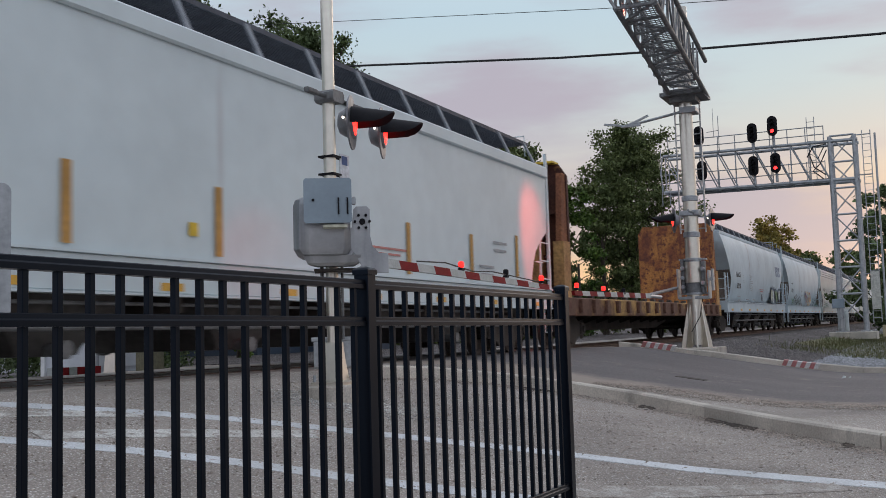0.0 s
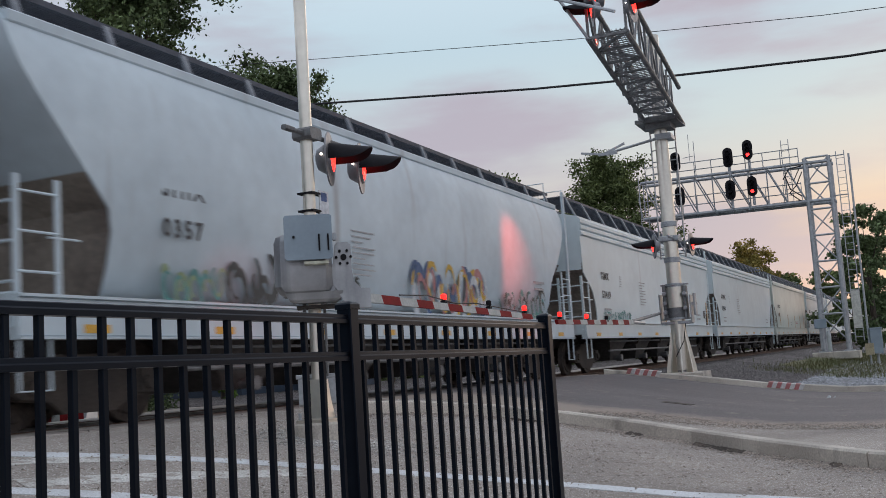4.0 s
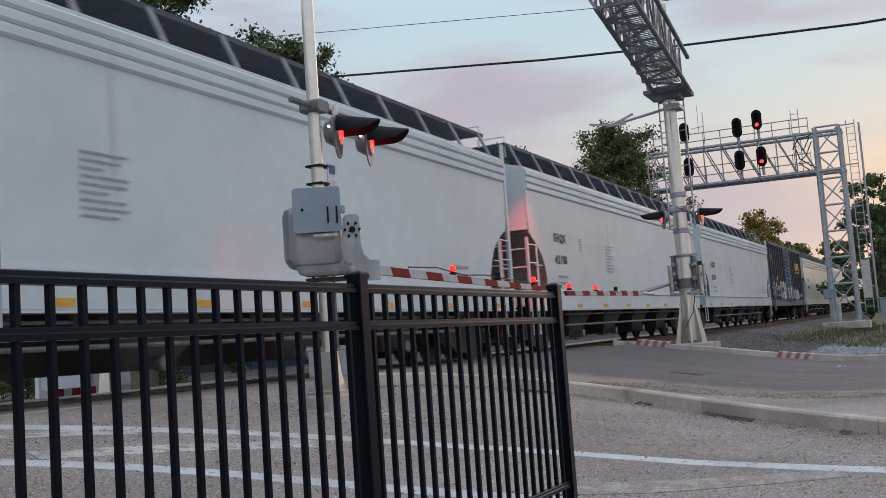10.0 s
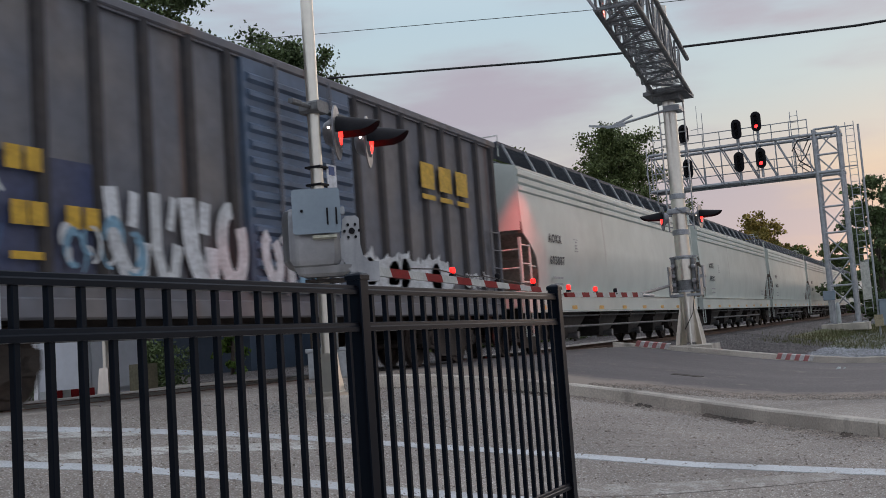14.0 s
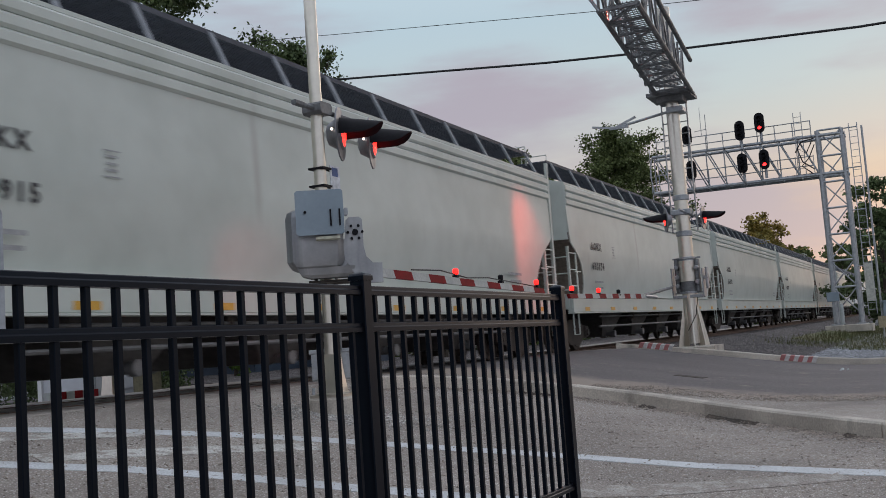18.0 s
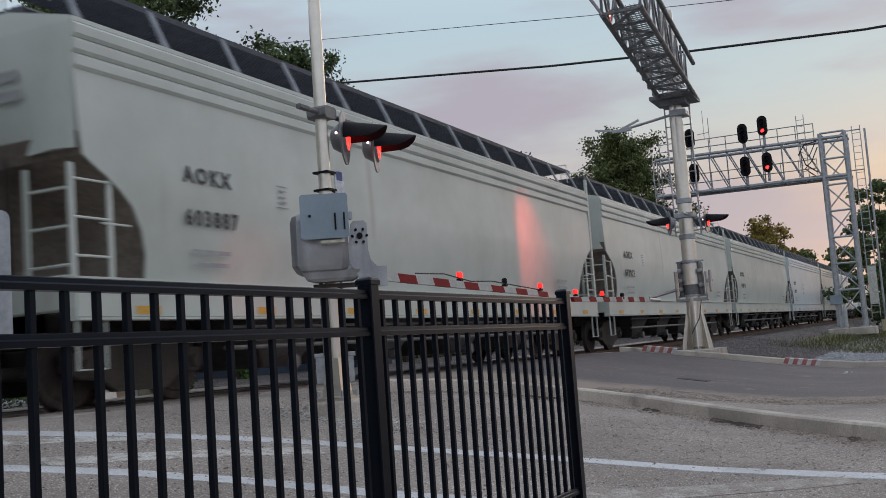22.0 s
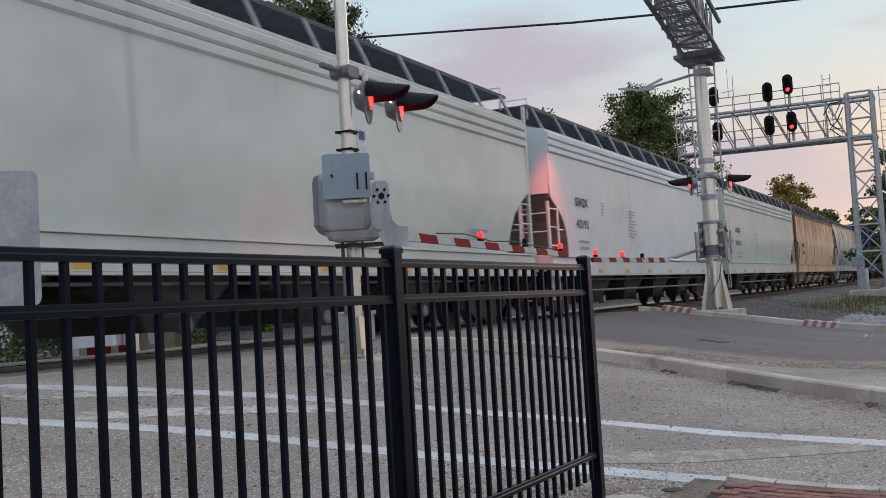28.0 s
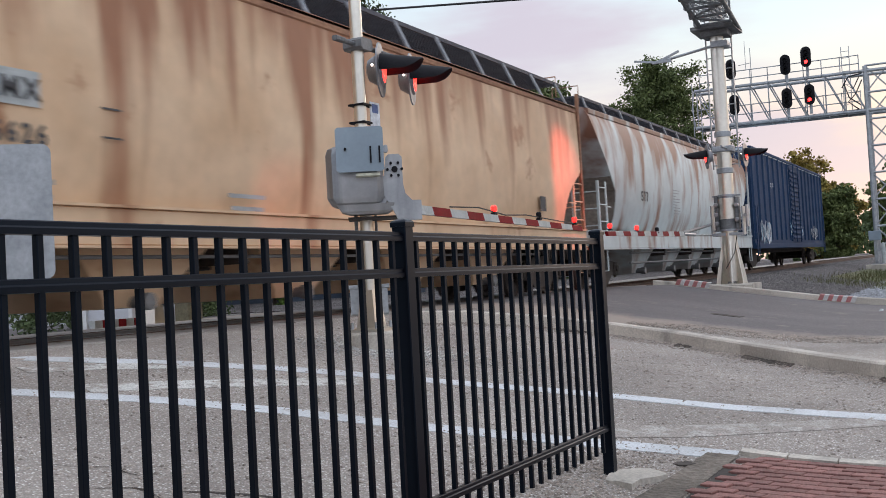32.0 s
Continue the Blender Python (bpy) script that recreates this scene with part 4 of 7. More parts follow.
        dressed("inner_ladder", shared("inner_ladder", lambda: Geo().tube((-0.5, 0, 1.3), (-0.5, 0, 2.9), 0.03, 6).tube((0.5, 0, 1.3), (0.5, 0, 2.9), 0.03, 6).tube((-0.5, 0, 2.2), (0.5, 0, 2.2), 0.02, 6)), M["under"], car, pose(0, s * (e - 0.72), 0))
        dressed("platform", shared("platform", lambda: Geo().box(-1.45, 1.45, -0.35, 0.35, 1.30, 1.36).box(-0.3, 0.3, -0.5, 0.5, 0.78, 1.1)), M["under"], car, pose(0, s * (e - 0.9), 0))
        dressed("handrail", shared("handrail_near", lambda: Geo().chain([(1.15, 0, 4.4), (1.15, 0, 4.86), (0.5, 0, 4.86), (0.5, 0, 4.4)], 0.016)), paint, car, pose(0, s * (e - 0.75), 0))
        dressed("handrail", shared("handrail", lambda: Geo().chain([(-1.15, 0, 4.4), (-1.15, 0, 4.86), (-0.5, 0, 4.86), (-0.5, 0, 4.4)], 0.016)), paint, car, pose(0, s * (e - 0.75), 0))
    part("brake_wheel", shared("brake_wheel", lambda: Geo().lathe([(0.27, -0.02), (0.29, 0), (0.27, 0.02), (0.25, 0)], "y", 16).box(-0.27, 0.27, -0.01, 0.01, -0.02, 0.02).box(-0.02, 0.02, -0.01, 0.01, -0.27, 0.27), M["under"]), None, car, m=pose(-0.7, e - 0.7, 2.1))
    # below: centre sill, four bays with outlets, pipes
    part("centre_sill", shared("centre_sill:%.1f" % l, lambda: Geo().box(-0.3, 0.3, -e + 0.5, e - 0.5, 0.72, 1.08, 0.02), M["under"]), None, car)

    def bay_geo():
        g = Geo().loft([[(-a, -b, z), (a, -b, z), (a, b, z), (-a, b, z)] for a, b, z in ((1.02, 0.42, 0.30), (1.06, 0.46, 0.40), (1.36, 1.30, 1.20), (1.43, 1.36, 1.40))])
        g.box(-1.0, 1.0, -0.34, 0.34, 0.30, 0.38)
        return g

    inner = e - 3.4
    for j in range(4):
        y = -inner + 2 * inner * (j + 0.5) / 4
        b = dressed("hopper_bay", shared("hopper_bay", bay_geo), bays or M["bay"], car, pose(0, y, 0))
        part("outlet_pipe", shared("outlet_pipe", lambda: Geo().tube((-1.25, 0, 0.36), (1.25, 0, 0.36), 0.07, 12).tube((1.18, 0, 0.36), (1.30, 0, 0.36), 0.10, 12).tube((-1.18, 0, 0.36), (-1.30, 0, 0.36), 0.10, 12), M["galv_dark"]), None, b, "grey metal outlet pipe")
        if j < 3:
            part("bay_brace", shared("bay_brace", lambda: Geo().prism([(-0.05, 1.1), (0.05, 1.1), (0.05, 0.75), (-0.05, 0.75)], -1.45, 1.45), M["under"]), None, car, m=pose(0, y + inner / 4, 0))
    part("brake_pipe", shared("brake_pipe:%.1f" % l, lambda: Geo().tube((1.42, -e + 3.2, 0.84), (1.42, e - 3.2, 0.84), 0.022, 8).tube((1.40, -e + 3.2, 0.58), (1.40, e - 3.2, 0.58), 0.03, 8), M["galv_dark"]), None, car)
    for s in (-1, 1):
        truck(car, s * (e - 2.05))
        coupler(car, s * (e - 0.35), s)
    if reflectors:
        for j in range(8):
            y = -e + 1.6 + (l - 3.2) * j / 7
            dressed("reflector", shared("reflector", lambda: Geo().box(0, 0.006, -0.19, 0.19, -0.045, 0.045)), M["yellow"], car, pose(1.602, y, 1.03), "yellow reflective strip")
    decals(car, e, words, marks, 1.585 if style != "bulge" else 1.61)
    return car


PAINTS = {}


def spray(name, col):
    if name not in PAINTS:
        PAINTS[name] = surf("%s_marking_paint" % name, col, None, 6.0, 0.6, fine=20, grain=0.2)
    return PAINTS[name]


def plate(car, y, z, w, h, colour, x, name="marking", label=""):
    return part(name, Geo().box(x, x + 0.004, y - w / 2, y + w / 2, z - h / 2, z + h / 2), colour, car, label, smooth=0)


def decals(car, e, words, marks, x):
    """Lettering near the front end, small data lines, painted marks. words: (text, size, along, height)."""
    for text, size, y, z in words:
        lettering(text, size, M["text"], car, pose(x + 0.012, y, z, 90, 0, 90))
    for kind, y, z in marks:
        if kind == "data":
            for j, w in enumerate((0.72, 0.60, 0.34, 0.74, 0.70, 0.40, 0.66, 0.72, 0.55)):
                plate(car, y + (w - 0.95) / 2, z - 0.085 * j, w, 0.024, M["data"], x + 0.012, "data_line")
        elif kind == "small":
            for j, w in enumerate((0.7, 0.62)):
                plate(car, y, z - 0.15 * j, w, 0.05, M["data"], x + 0.012, "data_line")
        elif kind == "bar":
            plate(car, y, z, 0.14, 0.85, spray("orange", (0.55, 0.30, 0.08)), x + 0.012, "orange_mark", "orange vertical stripe")
        elif kind == "yellow":
            plate(car, y, z, 0.16, 0.16, spray("yellow", (0.75, 0.5, 0.04)), x + 0.012, "yellow_mark", "small yellow square")
        elif kind == "redtext":
            for j in range(2):
                plate(car, y - 0.1 * j, z - 0.09 * j, 1.3 - 0.2 * j, 0.035, spray("red", (0.58, 0.24, 0.21)), x + 0.012, "red_line")
        elif kind == "panel":
            for q in (-0.13, 0.13):
                plate(car, y, z + 1.1 * q, 0.26, 0.014, M["data"], x + 0.012, "stencil_frame")
            for q in (-0.07, 0.0, 0.08):
                plate(car, y, z + q, 0.16, 0.025, M["data"], x + 0.012, "data_line")
        elif kind == "black":
            plate(car, y, z, 0.3, 0.3, M["text"], x + 0.012, "tag_plate")


def tag_art(car, y, z, w, h, colours, x, seed):
    """Spray-painted letters nobody can read, as bent strokes."""
    rnd = random.Random(seed)
    g = {c: Geo() for c in colours}
    n = max(3, int(w / (h * 0.42)))
    for i in range(n):
        cy = y - w / 2 + w * (i + 0.5) / n
        for s in range(2 + len(colours)):
            c = colours[(i // 2 + s) % len(colours)]
            a0, r0 = rnd.uniform(0, 6.3), h * rnd.uniform(0.18, 0.42)
            oy, oz = cy + rnd.uniform(-0.15, 0.15) * h, z + rnd.uniform(-0.16, 0.16) * h
            turn, m = rnd.uniform(1.5, 4.6), 8
            t0 = h * rnd.uniform(0.03, 0.075)
            line = []
            for k in range(m + 1):
                a = a0 + turn * k / m
                t = t0 * (0.5 + math.sin(math.pi * k / m))
                for q in (r0 - t, r0 + t):
                    line.append((x + 0.008 + 0.0008 * (s + i % 2), oy + q * 0.62 * math.cos(a), oz + q * math.sin(a)))
            g[c].add(line, [(2 * k, 2 * k + 1, 2 * k + 3, 2 * k + 2) for k in range(m)])
    for c in colours:
        if g[c].v:
            tagged(part("graffiti", g[c], PAINTS[c], car, "spray-painted graffiti", smooth=0), kind="stuff")


def bubble_art(car, y, z, w, h, fills, line, x, seed, spikes=True):
    """Swollen spray-painted shapes nobody can read: fills with a dark outline."""
    rnd = random.Random(seed)
    back, front = Geo(), {c: Geo() for c in fills}
    n = max(2, round(w / (h * 0.62)))
    for i in range(n):
        cy, cz = y - w / 2 + w * (i + 0.5) / n, z + rnd.uniform(-0.06, 0.06) * h
        ry, rz, lean = w / n * rnd.uniform(0.56, 0.72), h * rnd.uniform(0.40, 0.52), rnd.uniform(-0.35, 0.35)
        p1, p2 = rnd.uniform(0, 6), rnd.uniform(0, 6)
        m = 22
        for grow, g, dx in ((1.0, back, 0.0), (0.76, front[fills[i % len(fills)]], 0.003)):
            ring = []
            for k in range(m):
                a = 2 * math.pi * k / m
                q = grow * (1 + 0.10 * math.sin(2 * a + p1) + 0.08 * math.sin(3 * a + p2))
                if spikes and grow == 1.0 and math.sin(a) > 0.2 and k % 4 == 0:
                    q *= 1.38
                u, v = ry * q * math.cos(a), rz * q * math.copysign(abs(math.sin(a)) ** 0.7, math.sin(a))
                ring.append((x + 0.006 + dx + 0.0004 * i, cy + u + lean * v, cz + v))
            g.add(ring, [tuple(range(m))])
    tagged(part("graffiti", back, PAINTS[line], car, "dark graffiti outline", smooth=0), kind="stuff")
    for c in fills:
        if front[c].v:
            tagged(part("graffiti", front[c], PAINTS[c], car, "spray-painted graffiti", smooth=0), kind="stuff")


def stroke_art(car, y, z, w, h, colours, x, seed, thick=0.11):
    """Broad slanted sprayed strokes, hooks and rings nobody can read."""
    rnd = random.Random(seed)
    g = {c: Geo() for c in colours}

    def ribbon(c, pts, t, k):
        v = []
        for i, (a, b) in enumerate(pts):
            (a0, b0), (a1, b1) = pts[max(0, i - 1)], pts[min(len(pts) - 1, i + 1)]
            d = math.hypot(a1 - a0, b1 - b0) or 1
            ny, nz = -(b1 - b0) / d * t, (a1 - a0) / d * t
            for q in (-1, 1):
                v.append((x + 0.008 + 0.0006 * k, a + q * ny, b + q * nz))
        g[c].add(v, [(2 * i, 2 * i + 1, 2 * i + 3, 2 * i + 2) for i in range(len(pts) - 1)])

    n = max(3, round(w / (h * 0.55)))
    for i in range(n):
        cy, lean, c = y - w / 2 + w * (i + 0.5) / n, rnd.uniform(-0.22, 0.12), colours[i % len(colours)]
        hw, t = w / n * rnd.uniform(0.36, 0.5), h * thick * rnd.uniform(0.7, 1.15)
        put = lambda u, v: (cy + u * hw + lean * v * h * 0.5, z + v * h * 0.5)
        kind = rnd.choice((0, 1, 2, 3))
        if kind == 0:
            ribbon(c, [put(-0.8, -1), put(-0.7, 1)], t, 2 * i)
            ribbon(c, [put(-0.8, 0.9), put(0.8, -0.9)], t, 2 * i + 1)
            ribbon(c, [put(0.8, -1), put(0.75, rnd.uniform(0.6, 1.2))], t * 0.8, 2 * i)
        elif kind == 1:
            m, a0 = 14, rnd.uniform(0, 6.2)
            ribbon(c, [put(0.8 * math.cos(a0 + 5.4 * k / m), 0.85 * math.sin(a0 + 5.4 * k / m)) for k in range(m + 1)], t, 2 * i)
        elif kind == 2:
            ribbon(c, [put(-0.2, -1.1), put(-0.1, 0.8)], t, 2 * i)
            ribbon(c, [put(-0.9, 0.6), put(0.0, 0.95), put(0.9, 0.7)], t * 0.8, 2 * i + 1)
        else:
            ribbon(c, [put(-0.7, 1), put(-0.75, -0.2), put(-0.3, -0.85), put(0.5, -0.8), put(0.85, -0.1)], t, 2 * i)
            ribbon(c, [put(0.3, 0.2), put(0.7, 0.95)], t * 0.7, 2 * i + 1)
    for c in colours:
        if g[c].v:
            tagged(part("graffiti", g[c], PAINTS[c], car, "spray-painted graffiti strokes", smooth=0), kind="stuff")


for nm, col in (("cream", (0.60, 0.60, 0.48)), ("slate", (0.10, 0.14, 0.19)), ("white", (0.66, 0.69, 0.72)), ("pale", (0.60, 0.63, 0.65)), ("teal", (0.10, 0.28, 0.27)), ("dark", (0.05, 0.06, 0.06)), ("green", (0.28, 0.36, 0.20)), ("skyblue", (0.20, 0.38, 0.52)), ("navy", (0.06, 0.12, 0.25)), ("rose", (0.45, 0.2, 0.2)), ("pink", (0.42, 0.16, 0.13)), ("gold", (0.65, 0.40, 0.04))):
    spray(nm, col)


def boxcar(l, c0, paint, label, letter, graffiti, door_x=0.2, cream=False, door=None, post=None, top=4.44):
    """A boxcar with ribbed sides, a wide door and end walls."""
    car = thing("boxcar", pose(TRACK_X, c0 + l / 2, 0.72), label, "railcar", "freight train")
    CARS.append((car, c0 + l / 2))
    e = l / 2 - 0.55
    w = 1.50
    part("body", Geo().box(-w, w, -e, e, 1.05, top - 0.12, 0.02), paint, car)
    part("roof", Geo().loft([[(-w - 0.05, s, top - 0.14), (-w - 0.05, s, top - 0.06), (0, s, top + 0.06), (w + 0.05, s, top - 0.06), (w + 0.05, s, top - 0.14)] for s in (-e, e)]), paint if not cream else M["car_old"], car)
    g = Geo()
    n = 14
    for j in range(n):
        y = -e + 0.4 + (2 * e - 0.8) * j / (n - 1)
        g.box(-w * 0.95, w * 0.95, y - 0.05, y + 0.05, top, top + 0.045)
    part("roof_rib", g, paint, car)
    dw = 1.38
    for s in (-1, 1):
        n = 8
        for a, b in ((-e + 0.15, door_x - dw - 0.25), (door_x + dw + 0.25, e - 0.15)):
            for j in range(n):
                y = a + (b - a) * j / (n - 1)
                part("side_post", shared("side_post:%s" % paint.name, lambda: Geo().loft([[(0, -0.10, z), (0.07, -0.055, z), (0.07, 0.055, z), (0, 0.10, z)] for z in (1.25, top - 0.06)]), post or paint), None, car, m=pose(s * w, y, 0, 0, 0, 0 if s > 0 else 180))
        d = part("door", Geo().box(s * w if s > 0 else s * w - 0.09, s * w + 0.09 if s > 0 else s * w, door_x - dw, door_x + dw, 1.2, top - 0.14), door or paint, car)
        for j in range(int((top - 1.5) / 0.225)):
            z = 1.35 + j * 0.225
            part("door_rib", shared("door_rib:%s" % (door or paint).name, lambda: Geo().loft([[(0, q, -0.07), (0.05, q, -0.03), (0.05, q, 0.03), (0, q, 0.07)] for q in (-1.3, 1.3)]), door or paint), None, d, m=pose(s * (w + 0.09), door_x, z, 0, 0, 0 if s > 0 else 180))
        for q in (-0.7, 0.7):
            part("lock_rod", Geo().tube((s * (w + 0.16), door_x + q, 1.15), (s * (w + 0.16), door_x + q, top - 0.09), 0.025, 6), paint, d)
        part("side_sill", Geo().box(min(s * 1.42, s * 1.56), max(s * 1.42, s * 1.56), -e, e, 0.88, 1.1, 0.02), paint, car)
        part("top_rail", Geo().box(min(s * 1.44, s * 1.58), max(s * 1.44, s * 1.58), -e, e, top - 0.11, top + 0.02, 0.02), paint, car)
    for s in (-1, 1):
        for j in range(int((top - 1.2) / 0.36)):
            part("end_rib", shared("end_rib:%s" % paint.name, lambda: Geo().loft([[(q, 0, -0.11), (q, 0.08, -0.05), (q, 0.08, 0.05), (q, 0, 0.11)] for q in (-1.35, 1.35)]), paint), None, car, m=pose(0, s * e, 1.3 + 0.36 * j, 0, 0, 0 if s > 0 else 180))
        for side in (-1, 1):
            dressed("ladder", shared("box_ladder", lambda: ladder_geo(0.6, 2.6, 0.42)), paint, car, pose(side * (w + 0.08), s * (e - 0.35), 0))
        truck(car, s * (l / 2 - 2.3))
        coupler(car, s * (l / 2 - 0.35), s)
    part("centre_sill", Geo().box(-0.35, 0.35, -e, e, 0.72, 1.05), M["under"], car)
    for y, z, ww, hh, c in letter:
        plate(car, y, z, ww, hh, PAINTS[c], w + 0.075, "letter_block", "yellow letter block")
    for i, (y, z, ww, hh, cs) in enumerate(graffiti):
        tag_art(car, y, z, ww, hh, cs, w + 0.075, 31 + i)
    return car


def bulkhead_flat(l, c0):
    """An empty bulkhead flat car with tall rusted end walls."""
    car = thing("bulkhead_flat_car", pose(TRACK_X, c0 + l / 2, 0.72), "empty rust-streaked bulkhead flat car with tall rusted end walls", "railcar", "freight train")
    CARS.append((car, c0 + l / 2))
    e = l / 2 - 0.6
    part("deck", Geo().box(-1.5, 1.5, -e, e, 1.10, 1.20), M["flat_deck"], car)
    for s in (-1, 1):
        part("side_sill", Geo().box(min(s * 1.42, s * 1.55), max(s * 1.42, s * 1.55), -e, e, 0.78, 1.22, 0.02), M["flat_deck"], car)
        for j in range(17):
            y = -e + 1.0 + (2 * e - 2) * j / 16
            part("stake_pocket", shared("stake_pocket", lambda: Geo().box(0, 0.09, -0.09, 0.09, 0.86, 1.18, 0.01), M["flat_deck"]), None, car, m=pose(s * 1.55 if s > 0 else -1.64, y, 0))
            part("strap_winch", shared("strap_winch", lambda: Geo().box(-0.06, 0.06, -0.1, 0.1, 1.2, 1.3, 0.01), M["under"]), None, car, m=pose(s * 1.4, y + 0.3, 0))
        b = part("bulkhead", Geo().prism([(-1.48, 1.2), (1.48, 1.2), (1.48, 4.15), (1.28, 4.45), (-1.28, 4.45), (-1.48, 4.15)], -0.06, 0.06, "y"), M["rust"] if s > 0 else M["rust_red"], car, "heavily rusted steel bulkhead", m=pose(0, s * (e - 0.58), 0))
        if s < 0:
            part("top_edge", Geo().box(-1.26, 1.26, -0.075 if s > 0 else -0.36, 0.36 if s > 0 else 0.075, 4.452, 4.50), spray("yellow", (0.75, 0.5, 0.04)), b, "yellow painted top edge")
        for x in (-1.38, -0.75, 0, 0.75, 1.38):
            def taper(z0, z1, d0, d1, w):
                return Geo().add([(-w, 0, z0), (w, 0, z0), (w, 0, z1), (-w, 0, z1), (-w, s * d0, z0), (w, s * d0, z0), (w, s * d1, z1), (-w, s * d1, z1)], [(0, 3, 2, 1), (4, 5, 6, 7), (0, 1, 5, 4), (1, 2, 6, 5), (2, 3, 7, 6), (3, 0, 4, 7)])
            part("bulkhead_post", shared("bulkhead_post%d" % s, lambda: taper(2.55, 4.2, 0.42, 0.24, 0.07), M["rust_post"], 0), None, b, m=pose(x, s * 0.06, 0))
            part("post_foot", shared("post_foot%d" % s, lambda: taper(1.2, 2.55, 0.52, 0.45, 0.13), M["ochre"], 0), None, b, m=pose(x, s * 0.06, 0))
        for z in (2.2, 3.3):
            part("stiffener", Geo().box(-1.4, 1.4, min(s * 0.06, s * 0.2), max(s * 0.06, s * 0.2), z - 0.06, z + 0.06), M["rust_red"], b)
        truck(car, s * (l / 2 - 2.2))
        coupler(car, s * (l / 2 - 0.35), s)
    part("centre_sill", Geo().prism([(-e, 1.1), (e, 1.1), (e, 0.8), (e - 3.5, 0.72), (e - 5.5, 0.42), (-e + 5.5, 0.42), (-e + 3.5, 0.72), (-e, 0.8)], -0.28, 0.28), M["under"], car)
    for j in range(14):
        y = -e + 1.5 + (2 * e - 3) * j / 13
        part("cross_bearer", shared("cross_bearer", lambda: Geo().prism([(-1.45, 1.1), (1.45, 1.1), (1.45, 0.98), (0.28, 0.6), (-0.28, 0.6), (-1.45, 0.98)], -0.05, 0.05, "y"), M["under"]), None, car, m=pose(0, y, 0))
    return car


M["car_door"] = surf("faded_blue_grey_door_paint", (0.11, 0.16, 0.24), (0.08, 0.11, 0.16), 1.2, 0.6, fine=6, grain=0.12)
W, GREY, OLD = M["car_white"], M["car_grey"], M["car_old"]
DATA = lambda l: [("data", -l / 2 + 6.95, 2.62), ("small", l / 2 - 3.2, 1.75)]


def mark(a, b, l, extra=True):
    """Reporting mark and number at the front end of the near side."""
    y = -l / 2 + 2.28
    return [(a, 0.275, y, 2.54), (b, 0.275, y, 2.03)]


def lines(l):
    return [("small", -l / 2 + 2.75, 1.72), ("panel", -l / 2 + 4.3, 2.55)] + DATA(l)


ORANGE = lambda l: [("bar", -l / 2 + 4.6, 1.95), ("bar", -l / 2 + 8.0, 1.95), ("bar", l / 2 - 8.2, 1.95), ("bar", l / 2 - 4.4, 1.95)]
hopper(19.6, 3.1, W, "plain", label="clean white covered hopper railcar with orange side marks", words=mark("TIMX", "53402", 19.6), marks=[("bar", -5.1, 1.85), ("bar", -2.65, 1.85), ("yellow", -3.13, 1.72), ("bar", 2.35, 1.85), ("bar", 4.9, 1.85), ("bar", 7.2, 2.0), ("redtext", 1.6, 1.8), ("small", 6.3, 2.2), ("small", 5.6, 1.7)])
bulkhead_flat(20.0, 22.7)
c = hopper(18.2, 42.7, OLD, "round", label="weathered pale grey round-sided covered hopper with green graffiti", words=[("GACX", 0.31, -6.1, 2.45), ("62798", 0.31, -6.1, 1.96)], marks=[("panel", -4.35, 2.4), ("data", -2.2, 2.60), ("small", -5.8, 1.60), ("small", -3.6, 1.50), ("small", -2.0, 1.50), ("redtext", 0.6, 2.02), ("black", 0.5, 1.65), ("small", 3.0, 1.9)])
for i in range(4):
    y = 5.72 + 0.40 * i
    b = plate(c, y, 3.08, 0.31, 0.50, spray("faded_blue", (0.30, 0.35, 0.46)), 1.602, "letter_block", "faded blue letter block")
    plate(b, y + 0.02, 3.08 + (0.07 if i % 2 else -0.07), 0.13, 0.24, OLD, 1.608, "letter_gap")
bubble_art(c, 5.55, 1.80, 3.7, 0.80, ["cream", "pale", "cream", "green"], "slate", 1.575, 5)
c = hopper(18.6, 60.9, OLD, "round", label="pale grey round-sided covered hopper with scribbled graffiti", words=[("SHIX", 0.31, -6.6, 2.60), ("0357", 0.31, -6.6, 2.12)], marks=[("data", -1.7, 2.6), ("small", 6.4, 2.2)])
tag_art(c, -3.6, 1.65, 3.4, 0.75, ["dark"], 1.55, 3)
tag_art(c, 1.6, 1.8, 3.2, 1.0, ["navy", "rose", "gold", "pale"], 1.56, 8)
tag_art(c, 5.4, 1.65, 2.8, 0.7, ["teal", "dark"], 1.55, 9)
tag_art(c, -6.0, 1.55, 1.2, 0.5, ["green", "teal"], 1.55, 12)
c = hopper(18.7, 79.5, W, "flat", label="white covered hopper railcar with orange side marks", words=mark("TIMX", "53419", 18.7), marks=lines(18.7) + [("bar", 0.46, 1.75), ("bar", 3.2, 1.75), ("bar", 7.9, 1.85), ("black", 7.3, 1.78)])
tag_art(c, -5.6, 1.5, 3.0, 0.4, ["teal"], 1.585, 7)
hopper(19.35, 98.2, W, "flat", label="white covered hopper railcar with orange side marks", words=mark("DOWX", "69940", 19.35), marks=lines(19.35))
hopper(19.15, 117.55, GREY, "plain", label="pale grey covered hopper railcar with a plain top ledge", words=mark("DOWX", "69922", 19.15), marks=[("bar", -6.6, 1.9), ("bar", -2.6, 1.75), ("bar", 1.2, 1.75), ("bar", 4.4, 1.75), ("bar", 6.9, 1.75), ("redtext", 2.4, 1.75), ("data", 6.9, 2.5), ("small", -1.0, 1.7)])
hopper(19.15, 136.7, W, "flat", label="white covered hopper railcar with stencilled marks", words=mark("SHQX", "42197", 19.15), marks=lines(19.15))
